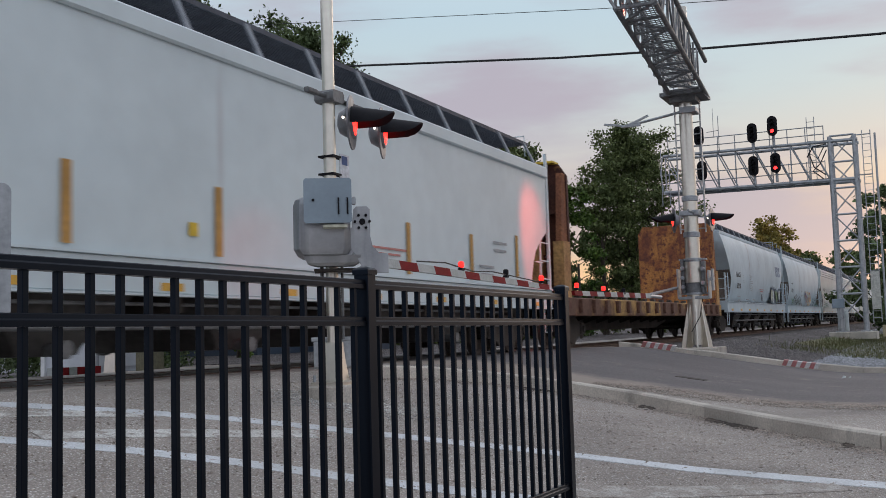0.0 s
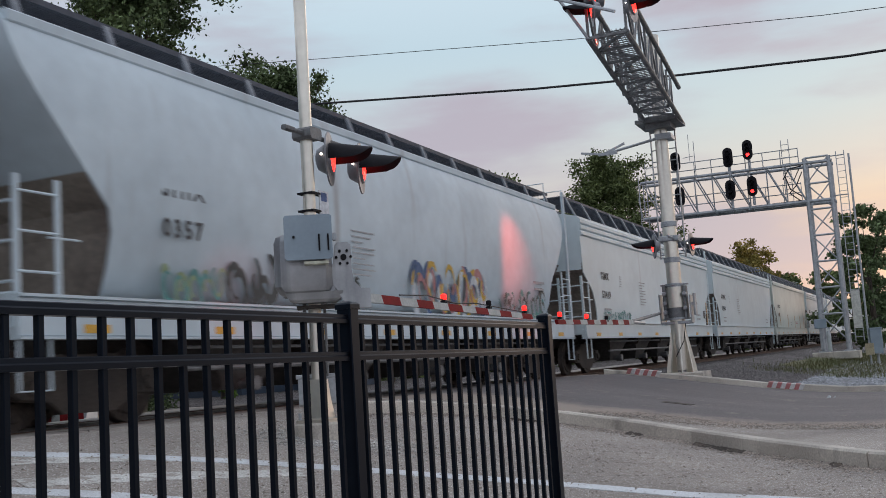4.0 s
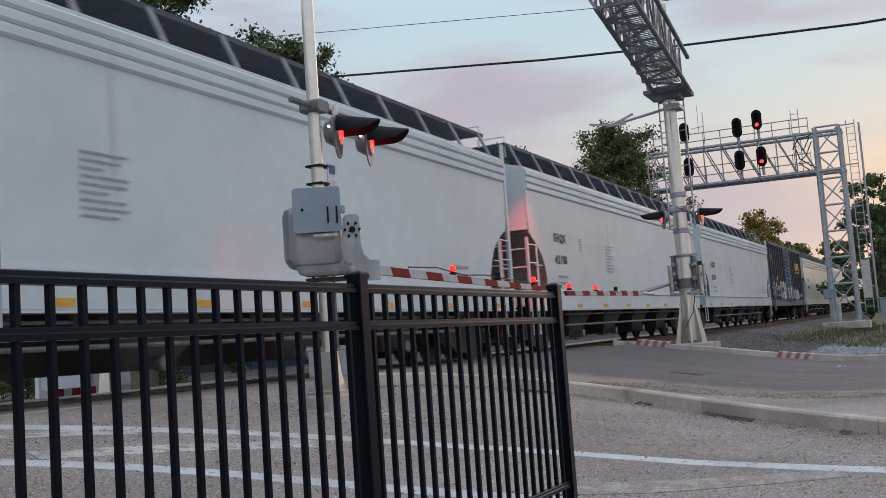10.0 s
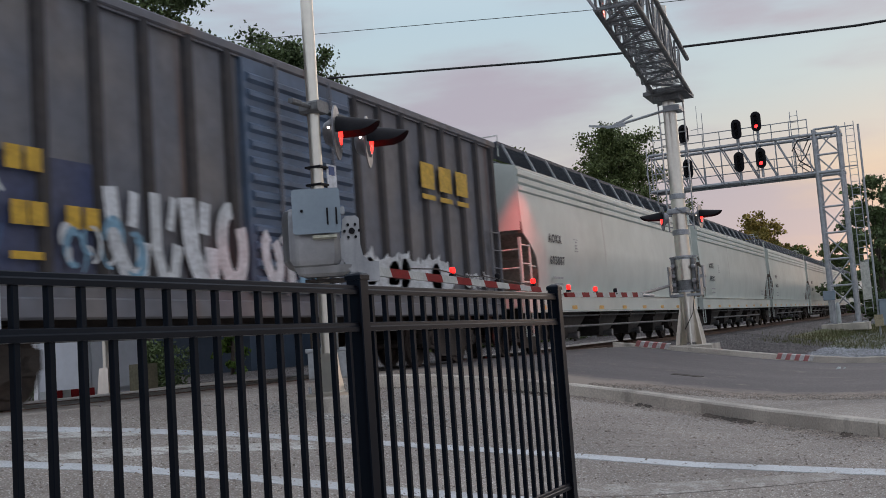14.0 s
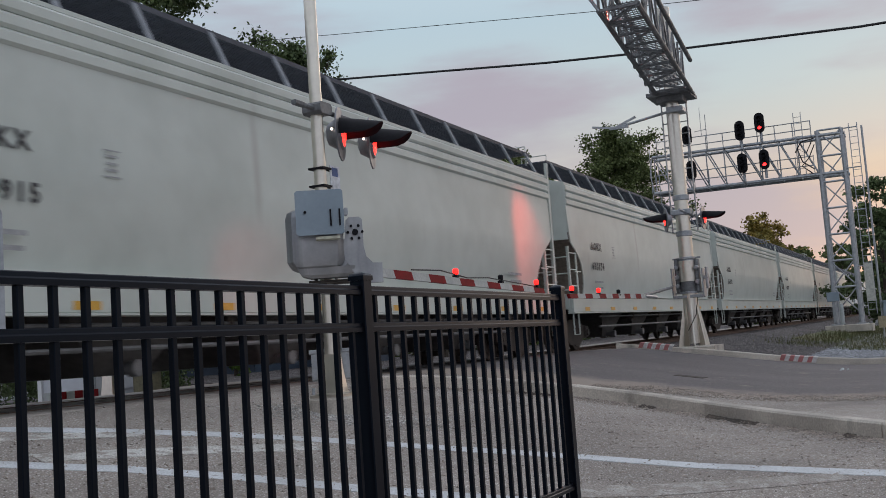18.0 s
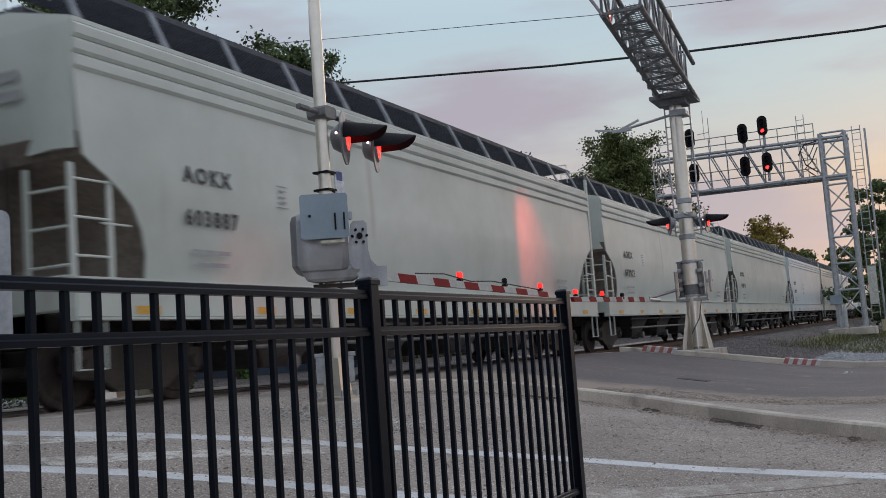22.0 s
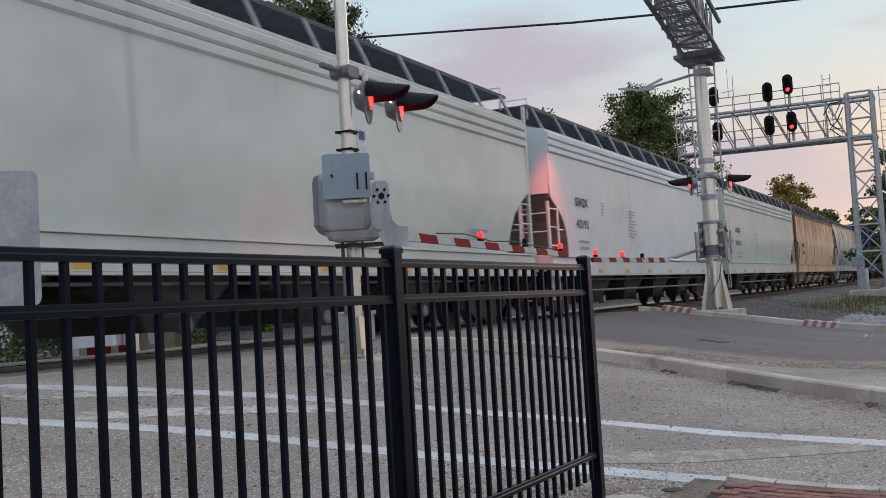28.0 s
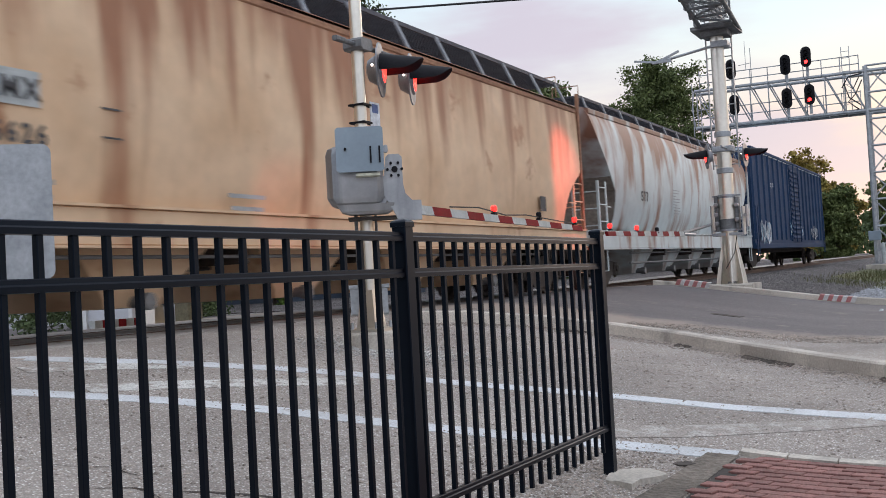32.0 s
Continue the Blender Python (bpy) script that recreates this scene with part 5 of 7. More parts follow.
hopper(18.88, 155.85, W, "flat", label="white covered hopper railcar with stencilled marks", words=mark("SHQX", "42198", 18.88), marks=lines(18.88))
hopper(18.97, 174.73, W, "flat", label="white covered hopper railcar ahead of a dark boxcar", words=mark("SHQX", "42200", 18.97), marks=lines(18.97))
gold = [(y, 3.36, 0.52, 0.46, "gold") for y in (4.02, 4.76, 5.50)] + [(y, 2.98, 0.52, 0.09, "gold") for y in (4.02, 4.76, 5.50)]
gold += [(y, z, 0.2, 0.24, "gold") for y, z in ((-5.24, 2.46), (-4.98, 2.46), (-5.18, 1.92), (-4.95, 1.92), (-4.48, 1.92), (-4.22, 1.92))] + [(-5.1, 1.5, 0.4, 0.08, "gold")]
c = boxcar(15.75, 193.7, M["car_black"], "dark faded boxcar with pale graffiti and a louvred blue-grey door", gold,
           [(-6.4, 1.75, 2.0, 0.9, ["pale", "skyblue", "navy"]), (-4.1, 1.60, 1.2, 0.6, ["pale", "skyblue"]), (0.0, 1.85, 2.2, 0.5, ["pale", "pale"]), (-6.9, 3.57, 0.8, 0.5, ["skyblue"]), (5.9, 1.55, 1.2, 0.4, ["pale"])], door=M["car_door"], post=M["car_post"], door_x=-0.05)
stroke_art(c, -2.75, 1.78, 2.5, 1.05, ["white", "pale"], 1.572, 3, 0.12)
stroke_art(c, 0.0, 1.66, 2.5, 0.7, ["white", "pale", "skyblue"], 1.645, 14, 0.13)
bubble_art(c, 3.1, 1.55, 3.2, 0.62, ["white", "pale", "white"], "pale", 1.572, 6)
for y, w in ((-4.82, 1.5), (-6.2, 1.1)):
    plate(c, y, 1.9, w, 1.25, M["car_navy"], 1.508, "paint_patch", "navy painted lower panel")
joins = [209.45, 228.4, 247.28, 266.45, 285.5, 304.4, 323.2, 342.05, 360.88, 379.65, 398.5]
numbers = ["603887", "603921", "603915", "603874", "603918", "603887", "603902", "603914", "603921", "603906"]
for i, (a, b) in enumerate(zip(joins, joins[1:])):
    l = round(b - a, 2)
    hopper(l, a, W if i == 8 else GREY, "flat" if i == 8 else "bulge", label="white covered hopper railcar among pale grey ones" if i == 8 else "pale grey covered hopper railcar with softly curved sides", words=mark("AOKX", numbers[i], l), marks=lines(l) if i == 8 else lines(l)[:2] + lines(l)[-1:])
hopper(18.65, 398.5, W, "flat", label="white covered hopper railcar with stencilled marks", words=mark("SHQX", "42192", 18.65), marks=lines(18.65))
hopper(18.65, 417.15, GREY, "bulge", label="pale grey covered hopper railcar ahead of a tan one", words=mark("AOKX", "603912", 18.65), marks=lines(18.65))
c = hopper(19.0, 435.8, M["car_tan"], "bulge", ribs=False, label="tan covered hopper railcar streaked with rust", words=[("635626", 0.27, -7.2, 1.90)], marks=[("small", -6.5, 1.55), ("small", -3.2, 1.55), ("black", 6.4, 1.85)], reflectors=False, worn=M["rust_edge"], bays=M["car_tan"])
plate(c, -6.72, 2.42, 0.92, 0.34, M["white_paint"], 1.61, "sign_plate", "white plate behind the mark")
lettering("SAMX", 0.28, M["text"], c, pose(1.625, -7.12, 2.32, 90, 0, 90))
for z in (2.35, 2.05):
    plate(c, -5.35, z, 0.28, 0.02, M["text"], 1.612, "data_line")
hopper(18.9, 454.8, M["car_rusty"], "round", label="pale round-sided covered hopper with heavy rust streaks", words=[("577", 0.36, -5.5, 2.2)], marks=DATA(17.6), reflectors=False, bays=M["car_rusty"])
boxcar(21.3, 473.7, M["car_blue"], "faded blue boxcar with pale graffiti at the end of the train", [], [(0.2, 1.7, 3.6, 0.8, ["pale", "skyblue"]), (6.0, 1.6, 2.2, 0.6, ["pale"]), (-6.0, 3.6, 0.8, 0.25, ["pale"]), (-8.0, 1.6, 2.4, 1.0, ["pale", "skyblue", "white"])], cream=True, top=4.95)

# ---------------------------------------------------------------- crossing signals


def flasher(parent, m, lit=True, r=0.29, hood=0.42):
    """A round lamp with background disc, lens, hood and a small side light; it faces +y of its pose."""
    u = part("lamp_unit", Geo().lathe([(0.05, -0.15), (0.11, -0.13), (0.17, -0.03), (0.175, 0.0), (0.16, 0.03)], "y", 18), M["disc"], parent, "black crossing lamp with a red lens", m)
    part("background_disc", Geo().lathe([(0.155, -0.012), (r, -0.012), (r, 0.004), (0.155, 0.004)], "y", 24), M["disc"], u, "round grey background plate")
    part("lens", Geo().lathe([(0.15, 0.02), (0.135, 0.03), (0.08, 0.045), (0.001, 0.055)], "y", 20), M["red"], u, "glowing red lens" if lit else "red lens")
    n = 15
    v = []
    for k in range(n):
        a = radians(-8 + 196 * k / (n - 1))
        ln = 0.05 + hood * max(0.0, math.sin(a)) ** 0.28
        for rr in (0.165, 0.173):
            v.append((rr * math.cos(a), 0.0, rr * math.sin(a)))
            v.append((rr * math.cos(a) * 0.98, ln, rr * math.sin(a) * 0.94 - 0.06 * ln / hood))
    f = []
    for k in range(n - 1):
        a, b = 4 * k, 4 * (k + 1)
        f += [(a, b, b + 1, a + 1), (a + 2, a + 3, b + 3, b + 2), (a + 1, b + 1, b + 3, a + 3)]
    part("hood", Geo().add(v, f), M["hood"], u, "long black hood", smooth=50)
    part("side_light", Geo().lathe([(0.014, 0), (0.014, 0.012), (0.001, 0.018)], "x", 10), M["side_light"], u, "small white side light", pose(0.185, -0.06, 0.02))
    return u


def gate_arm(mast, y0, y1, x, z0, z1, back=0.9):
    """A striped arm along y with three red lamps."""
    n = 12
    arm = part("gate_arm", Geo().tube((x, y0 - back * (1 if y1 > y0 else -1), z0), (x, y0, z0), 0.035, 8), M["galv"], mast, "red and white striped gate arm")
    for i in range(n):
        a, b = y0 + (y1 - y0) * i / n, y0 + (y1 - y0) * (i + 1) / n
        za, zb = z0 + (z1 - z0) * i / n, z0 + (z1 - z0) * (i + 1) / n
        h = 0.046 - 0.012 * i / n
        sl = 0.05
        part("stripe", Geo().add([(x - 0.025, a + sl, za - h), (x - 0.025, b + sl, zb - h), (x - 0.025, b, zb + h), (x - 0.025, a, za + h), (x + 0.025, a + sl, za - h), (x + 0.025, b + sl, zb - h), (x + 0.025, b, zb + h), (x + 0.025, a, za + h)],
                                 [(0, 3, 2, 1), (4, 5, 6, 7), (0, 1, 5, 4), (1, 2, 6, 5), (2, 3, 7, 6), (3, 0, 4, 7)]), M["red_paint"] if i % 2 else M["white_paint"], arm, smooth=0)
    return arm


def arm_lamp(arm, x, y, z, lit=True):
    b = part("arm_lamp", Geo().box(-0.03, 0.03, -0.035, 0.035, 0, 0.03, 0.005).lathe([(0.02, 0.03), (0.02, 0.05)], "z", 8), M["hood"], arm, m=pose(x, y, z))
    part("lens", Geo().lathe([(0.022, 0.035), (0.036, 0.045), (0.036, 0.095), (0.02, 0.11)], "z", 12), M["red_small"] if lit else M["hood"], b, "glowing red lamp" if lit else "unlit lamp")


MZ = 0.66
mast = thing("crossing_gate_mast", pose(-5.5, 9.0, MZ), "aluminium crossing mast with lowered gate and twin red lamps", "crossing signal", "crossing gates")
part("foundation", Geo().lathe([(0.001, -0.5), (0.25, -0.5), (0.25, -0.02), (0.235, 0.0), (0.001, 0.0)], "z", 24), M["concrete"], mast, "round concrete footing")
part("base", Geo().loft([[(-a, -a, z), (a, -a, z), (a, a, z), (-a, a, z)] for a, z in ((0.17, 0.0), (0.17, 0.03), (0.11, 0.045), (0.085, 0.24), (0.07, 0.42))]), M["alu"], mast, "flared aluminium base")
for sx in (-1, 1):
    for sy in (-1, 1):
        part("anchor_bolt", Geo().tube((sx * 0.14, sy * 0.14, 0.0), (sx * 0.14, sy * 0.14, 0.10), 0.016, 6), M["galv"], mast)
part("pole", Geo().tube((0, 0, 0.4), (0, 0, 5.6), 0.064, 16), M["alu"], mast, "weathered aluminium pole")
jb = part("base_box", Geo().box(-0.20, 0.18, 0.08, 0.26, 0.16, 0.47, 0.02).box(-0.22, 0.20, 0.07, 0.27, 0.43, 0.475, 0.01), M["galv"], mast, "grey terminal box at the foot", pose(0, 0, 0, 0, 0, 31))
for x, y, r in ((-0.10, -0.02, 0.018), (0.10, 0.05, 0.014)):
    part("pipe_conduit", Geo().tube((x, y, 0.45), (x, y, 1.25), r, 8), M["galv_dark"], mast, "", pose(0, 0, 0, 0, 0, 31))
# gate mechanism: its face is turned to the lot
TURN = Matrix.Translation((0.07, 0.04, 0)) @ pose(0, 0, 0, 0, 0, 31)
gm = part("gate_mechanism", Geo().loft([[(x0 + c, y0, z), (x1 - c, y0, z), (x1, y0 + c, z), (x1, y1 - c, z), (x1 - c, y1, z), (x0 + c, y1, z), (x0, y1 - c, z), (x0, y0 + c, z)] for x0, x1, y0, y1, z, c in ((-0.36, 0.02, -0.38, -0.10, 1.24, 0.05), (-0.41, 0.09, -0.44, -0.07, 1.27, 0.06), (-0.44, 0.11, -0.46, -0.06, 1.32, 0.06), (-0.44, 0.11, -0.46, -0.06, 1.74, 0.06), (-0.42, 0.09, -0.44, -0.07, 1.80, 0.05), (-0.36, 0.04, -0.40, -0.09, 1.83, 0.04))]), M["cast"], mast, "rounded grey gate motor housing", TURN)
part("drive_case", Geo().box(0.0, 0.15, -0.38, -0.10, 1.26, 1.52, 0.03), M["cast"], gm, "dark drive case beside the housing")
part("drip_tray", Geo().loft([[(-a, -0.26 - b, z), (a * 0.6, -0.26 - b, z), (a * 0.6, -0.26 + b, z), (-a, -0.26 + b, z)] for a, b, z in ((0.22, 0.09, 1.16), (0.31, 0.13, 1.19), (0.35, 0.15, 1.26))]), M["cast"], gm, "grey underside tray")
part("mount_plate", Geo().box(-0.25, 0.45, -0.30, 0.12, 1.12, 1.14, 0.005), M["under"], gm)
part("support_arm", Geo().prism([(0.12, 1.52), (0.14, 1.70), (0.17, 1.73), (0.27, 1.73), (0.30, 1.70), (0.30, 1.44), (0.32, 1.34), (0.38, 1.275), (0.47, 1.27), (0.47, 1.08), (0.24, 1.08), (0.20, 1.17), (0.03, 1.48)], -0.40, -0.33, "y"), M["cast"], gm, "bent grey arm bracket")
hub = part("hub", Geo().lathe([(0.001, -0.03), (0.03, -0.03), (0.03, 0.0), (0.001, 0.0)], "y", 12), M["hood"], gm, "black shaft end", pose(0.225, -0.40, 1.58))
for k in range(6):
    a = math.pi / 3 * k
    part("bolt", Geo().tube((0.07 * math.cos(a), 0.0, 0.07 * math.sin(a)), (0.07 * math.cos(a), -0.035, 0.07 * math.sin(a)), 0.014, 6), M["hood"], hub)
cab = part("junction_box", Geo().box(-0.30, 0.10, -0.58, -0.46, 1.66, 2.04, 0.02), M["box"], mast, "blue-grey junction box with a hinged lid", Matrix.Translation((0, 0, -0.09)) @ TURN)
part("lid", Geo().loft([[(x, z_, z) for x, z_ in ((-0.33 + c, -0.585), (0.125 - c, -0.585), (0.125 - c, -0.61), (-0.33 + c, -0.61))] for z, c in ((1.64, 0.02), (1.66, 0.0), (2.05, 0.0), (2.07, 0.02))]), M["box"], cab)
for x in (-0.0, 0.085):
    part("lid_hinge", Geo().box(x - 0.008, x + 0.008, -0.625, -0.61, 1.72, 1.88), M["hood"], cab)
part("knob", Geo().tube((-0.24, -0.61, 1.86), (-0.24, -0.63, 1.86), 0.014, 8), M["hood"], cab)
part("side_latch", Geo().box(0.125, 0.165, -0.58, -0.5, 1.82, 1.89, 0.01), M["galv"], cab)
part("yellow_tag", Geo().box(-0.15, 0.08, -0.60, -0.46, 1.60, 1.625), spray("cream", (0.55, 0.48, 0.25)), cab, "pale yellow plate")
# lamps on a crossarm
ca = part("crossarm", Geo().tube((0.02, -0.30, 2.90), (0.02, 1.1, 2.90), 0.026, 10).box(-0.10, 0.12, -0.11, 0.11, 2.84, 2.96, 0.025).box(-0.01, 0.05, -0.44, -0.28, 2.875, 2.925, 0.01), M["galv_dark"], mast, "grey pipe crossarm with clamp")
for y, z in ((0.36, 2.70), (1.02, 2.70)):
    flasher(ca, pose(0.06, y, z, 0, 0, -69), r=0.285, hood=0.40)
for z in (2.10, 2.28):
    part("bracket_clamp", Geo().box(-0.09, 0.09, -0.08, 0.08, z, z + 0.02).tube((0.02, 0.0, z + 0.01), (0.02, 0.18, z + 0.01), 0.012, 6), M["hood"], mast, "small dark clamp")
part("small_plate", Geo().box(0.07, 0.08, 0.07, 0.25, 2.06, 2.33), spray("plate_white", (0.72, 0.75, 0.80)), mast, "small white plate with a blue emblem")
part("plate_emblem", Geo().box(0.081, 0.083, 0.10, 0.21, 2.22, 2.31), spray("emblem_blue", (0.07, 0.12, 0.30)), mast, "blue emblem")
arm = gate_arm(mast, 0.22, 5.2, 0.40, 1.214, 1.12, 0.25)
part("arm_holder", Geo().box(0.365, 0.435, 0.02, 0.26, 1.17, 1.26, 0.01).tube((0.40, 0.04, 1.30), (0.40, 0.22, 1.30), 0.02, 6).box(0.385, 0.415, 0.1, 0.16, 1.25, 1.30), M["galv"], mast, "grey arm clamp")
part("wire", Geo().chain([(0.40, 1.1, 1.27), (0.41, 1.8, 1.29), (0.39, 2.6, 1.23), (0.41, 3.2, 1.25), (0.40, 5.0, 1.18)], 0.008, 5), M["cable"], arm)
for y, lit in ((2.25, True), (3.65, False), (4.98, True)):
    arm_lamp(arm, 0.40, y, 1.20 + (y - 0.95) * -0.019 + 0.045, lit)

# the tall cantilever mast across the road
big = thing("cantilever_signal_mast", pose(-5.5, 26.0, MZ), "tall weathered cantilever mast with truss walkway, red lamps and lowered gate", "crossing signal", "crossing gates")
part("foundation", Geo().box(-0.6, 0.6, -0.55, 0.55, -0.6, 0.04, 0.03), M["concrete"], big)
part("pole", Geo().tube((0, 0, 0.1), (0, 0, 8.6), 0.19, 20, 0.15), M["alu"], big, "thick weathered aluminium pole")
for k in range(8):
    a = math.pi / 4 * k + 0.2
    c, s = math.cos(a), math.sin(a)
    part("base_fin", Geo().add([(c * 0.17, s * 0.17, 1.15), (c * 0.17, s * 0.17, 0.04), (c * 0.37, s * 0.37, 0.04), (c * 0.35, s * 0.35, 0.2), (c * 0.17 - s * 0.03, s * 0.17 + c * 0.03, 1.15), (c * 0.17 - s * 0.03, s * 0.17 + c * 0.03, 0.04), (c * 0.37 - s * 0.03, s * 0.37 + c * 0.03, 0.04), (c * 0.35 - s * 0.03, s * 0.35 + c * 0.03, 0.2)],
                           [(0, 1, 2, 3), (7, 6, 5, 4), (0, 3, 7, 4), (3, 2, 6, 7), (1, 5, 6, 2)]), M["alu"], big, smooth=0)
for z in (2.1, 2.75, 3.65):
    part("pole_band", Geo().lathe([(0.175, z), (0.205, z + 0.01), (0.205, z + 0.13), (0.175, z + 0.14)], "z", 18), M["galv"], big)
# gear and gate
gear = part("gate_mechanism", Geo().lathe([(0.18, 1.36), (0.205, 1.37), (0.205, 2.0), (0.18, 2.01)], "z", 18).box(-0.30, -0.19, -0.12, 0.12, 1.36, 2.22, 0.03).box(0.19, 0.29, -0.12, 0.12, 1.36, 2.16, 0.03), M["galv_dark"], big, "grey gate motor housing clamped round the pole")
part("pole_sleeve", Geo().lathe([(0.18, 1.62), (0.222, 1.63), (0.222, 2.14), (0.18, 2.15)], "z", 18), M["alu"], gear, "bright aluminium sleeve")
part("gear_frame", Geo().box(-0.39, -0.36, -0.16, 0.16, 1.24, 1.98, 0.004).box(0.36, 0.39, -0.16, 0.16, 1.24, 1.92, 0.004).box(-0.36, 0.36, -0.18, -0.13, 1.22, 1.29, 0.005).box(-0.36, 0.36, 0.13, 0.18, 1.22, 1.29, 0.005), M["galv"], gear, "open steel gear frame")
for x, z in ((-0.24, 1.52), (-0.24, 1.74), (-0.24, 1.98), (0.25, 1.6), (0.25, 1.95)):
    part("gear_hub", Geo().lathe([(0.001, -0.21), (0.045, -0.205), (0.06, -0.17), (0.06, -0.10)], "y", 12), M["cast"], gear, m=pose(x, 0, z))
for z in (1.33, 2.18):
    part("pole_clamp", Geo().lathe([(0.18, z), (0.235, z + 0.005), (0.235, z + 0.05), (0.18, z + 0.055)], "z", 18).box(-0.34, 0.34, -0.05, 0.05, z + 0.005, z + 0.045, 0.005), M["galv"], gear)
part("counterweight", Geo().box(0.40, 0.50, -0.14, 0.10, 1.66, 1.74, 0.015).box(0.44, 0.50, -0.12, 0.04, 1.42, 1.95, 0.02), M["cast"], gear)
part("cable", Geo().tube((0.22, -0.14, 1.24), (0.16, -0.24, 0.8), 0.011, 6).tube((0.16, -0.24, 0.8), (-0.05, -0.31, 0.42), 0.011, 6), M["hood"], gear, "thin black cable")
arm2 = gate_arm(big, -6.2, -10.8, 0.45, 1.13, 1.06)
part("arm_pipe", Geo().tube((-0.40, -0.1, 1.52), (0.45, -6.2, 1.15), 0.036, 8), M["galv_dark"], big, "grey pipe of the gate arm")
for y, lit in ((-8.0, False), (-9.2, True), (-10.6, True)):
    arm_lamp(arm2, 0.45, y, 1.11, lit)
# back-to-back lamps low on the mast
ca = part("crossarm", Geo().tube((0.1, -0.75, 3.35), (0.1, 0.75, 3.35), 0.03, 8).box(-0.22, 0.24, -0.2, 0.2, 3.28, 3.42, 0.02), M["galv"], big)
flasher(ca, pose(-0.30, -0.55, 3.15, 0, 0, 113), r=0.30, hood=0.5)
flasher(ca, pose(0.42, 0.5, 3.22, 0, 0, -92), r=0.30, hood=0.5)
# ladder
lad = part("ladder", Geo().box(0.30, 0.33, -0.03, 0.03, 2.9, 7.8).box(-0.33, -0.30, -0.03, 0.03, 2.9, 7.8), M["galv"], big, m=pose(-0.03, 0.34, 0))
for k in range(16):
    part("rung", shared("rung", lambda: Geo().tube((-0.31, 0, 0), (0.31, 0, 0), 0.014, 6), M["galv"]), None, lad, m=pose(0, 0, 3.0 + 0.3 * k))
# whip bracket
part("side_antenna", Geo().tube((0.2, -0.2, 5.93), (-1.25, -0.2, 5.72), 0.035, 8).box(-1.6, -1.1, -0.24, -0.16, 5.66, 5.73).bar((-1.5, -0.2, 5.70), (-2.05, -0.2, 5.80), 0.05).bar((-1.45, -0.2, 5.70), (-0.9, -0.2, 5.90), 0.05).box(-0.1, 0.3, -0.25, 0.22, 5.86, 6.0, 0.02), M["galv"], big, "thin grey arm with angled blades")
# cantilever truss walkway towards the road
truss = part("cantilever_truss", Geo().box(-0.52, 0.52, -0.5, 0.6, 6.27, 6.36).box(-0.32, 0.32, -0.3, 0.3, 6.14, 6.27), M["galv_dark"], big, "galvanised truss walkway over the road")
A, B = (0.05, -0.6), (0.82, -7.7)      # centreline start and end in plan
for k in range(4):
    side, z = (-1 if k % 2 == 0 else 1), 6.35 if k < 2 else 7.25
    part("chord", Geo().tube((A[0] + side * 0.43, A[1] + 1.0, z), (B[0] + side * 0.36, B[1], z), 0.055, 10), M["galv_dark"], truss)
n = 8
for k in range(n + 1):
    s = k / n
    cx, cy = A[0] + (B[0] - A[0]) * s, A[1] + (B[1] - A[1]) * s
    hw = 0.43 - 0.07 * s
    part("cross_brace", Geo().bar((cx - hw, cy, 6.35), (cx + hw, cy, 6.35), 0.05), M["galv_dark"], truss)
    for side in (-1, 1):
        part("upright", Geo().bar((cx + side * hw, cy, 6.35), (cx + side * hw, cy, 7.25), 0.045), M["galv_dark"], truss)
    if k < n:
        s2 = (k + 1) / n
        dx, dy = A[0] + (B[0] - A[0]) * s2, A[1] + (B[1] - A[1]) * s2
        hw2 = 0.43 - 0.07 * s2
        q = 1 if k % 2 else -1
        part("diagonal", Geo().bar((cx - q * hw, cy, 6.35), (dx + q * hw2, dy, 6.35), 0.045).bar((cx - hw, cy, 6.35 if q > 0 else 7.25), (dx - hw2, dy, 7.25 if q > 0 else 6.35), 0.04).bar((cx + hw, cy, 6.35 if q > 0 else 7.25), (dx + hw2, dy, 7.25 if q > 0 else 6.35), 0.04), M["galv_dark"], truss)
        gr = Geo()
        for j in range(7):
            u = j / 7
            y = cy + (dy - cy) * u
            x = cx + (dx - cx) * u
            gr.box(x - hw * 0.62, x + hw * 0.9, y - 0.007, y + 0.007, 6.43, 6.45)
        for j in range(8):
            f = -0.62 + 1.52 * j / 7
            gr.bar((cx + hw * f, cy, 6.43), (dx + hw2 * f, dy, 6.43), 0.013)
        part("walkway_grating", gr, M["galv_dark"], truss, smooth=0)
for x, y, z, q in ((-0.22, -0.05, 6.86, 112), (0.52, -0.05, 6.78, -94), (-0.3, 0.6, 7.25, 112)):
    flasher(truss, pose(B[0] + x, B[1] + y, z, 0, 0, q), r=0.30, hood=0.5)
part("end_rail", Geo().chain([(B[0] - 0.9, B[1] + 0.2, 7.3), (B[0] - 0.9, B[1] - 0.9, 7.0), (B[0] + 0.4, B[1] - 0.9, 6.45)], 0.03).tube((B[0] - 0.36, B[1], 6.35), (B[0] - 0.9, B[1] - 0.2, 7.3), 0.03), M["galv"], truss)


def beam(name, eye, target, size, energy):
    """The red light that a lamp throws on the passing cars."""
    la = bpy.data.lights.new(name, "SPOT")
    la.energy, la.color, la.spot_size, la.spot_blend, la.shadow_soft_size = energy, (1.0, 0.10, 0.07), radians(size), 0.75, 0.06
    new(name, la).matrix_world = look(eye, target)


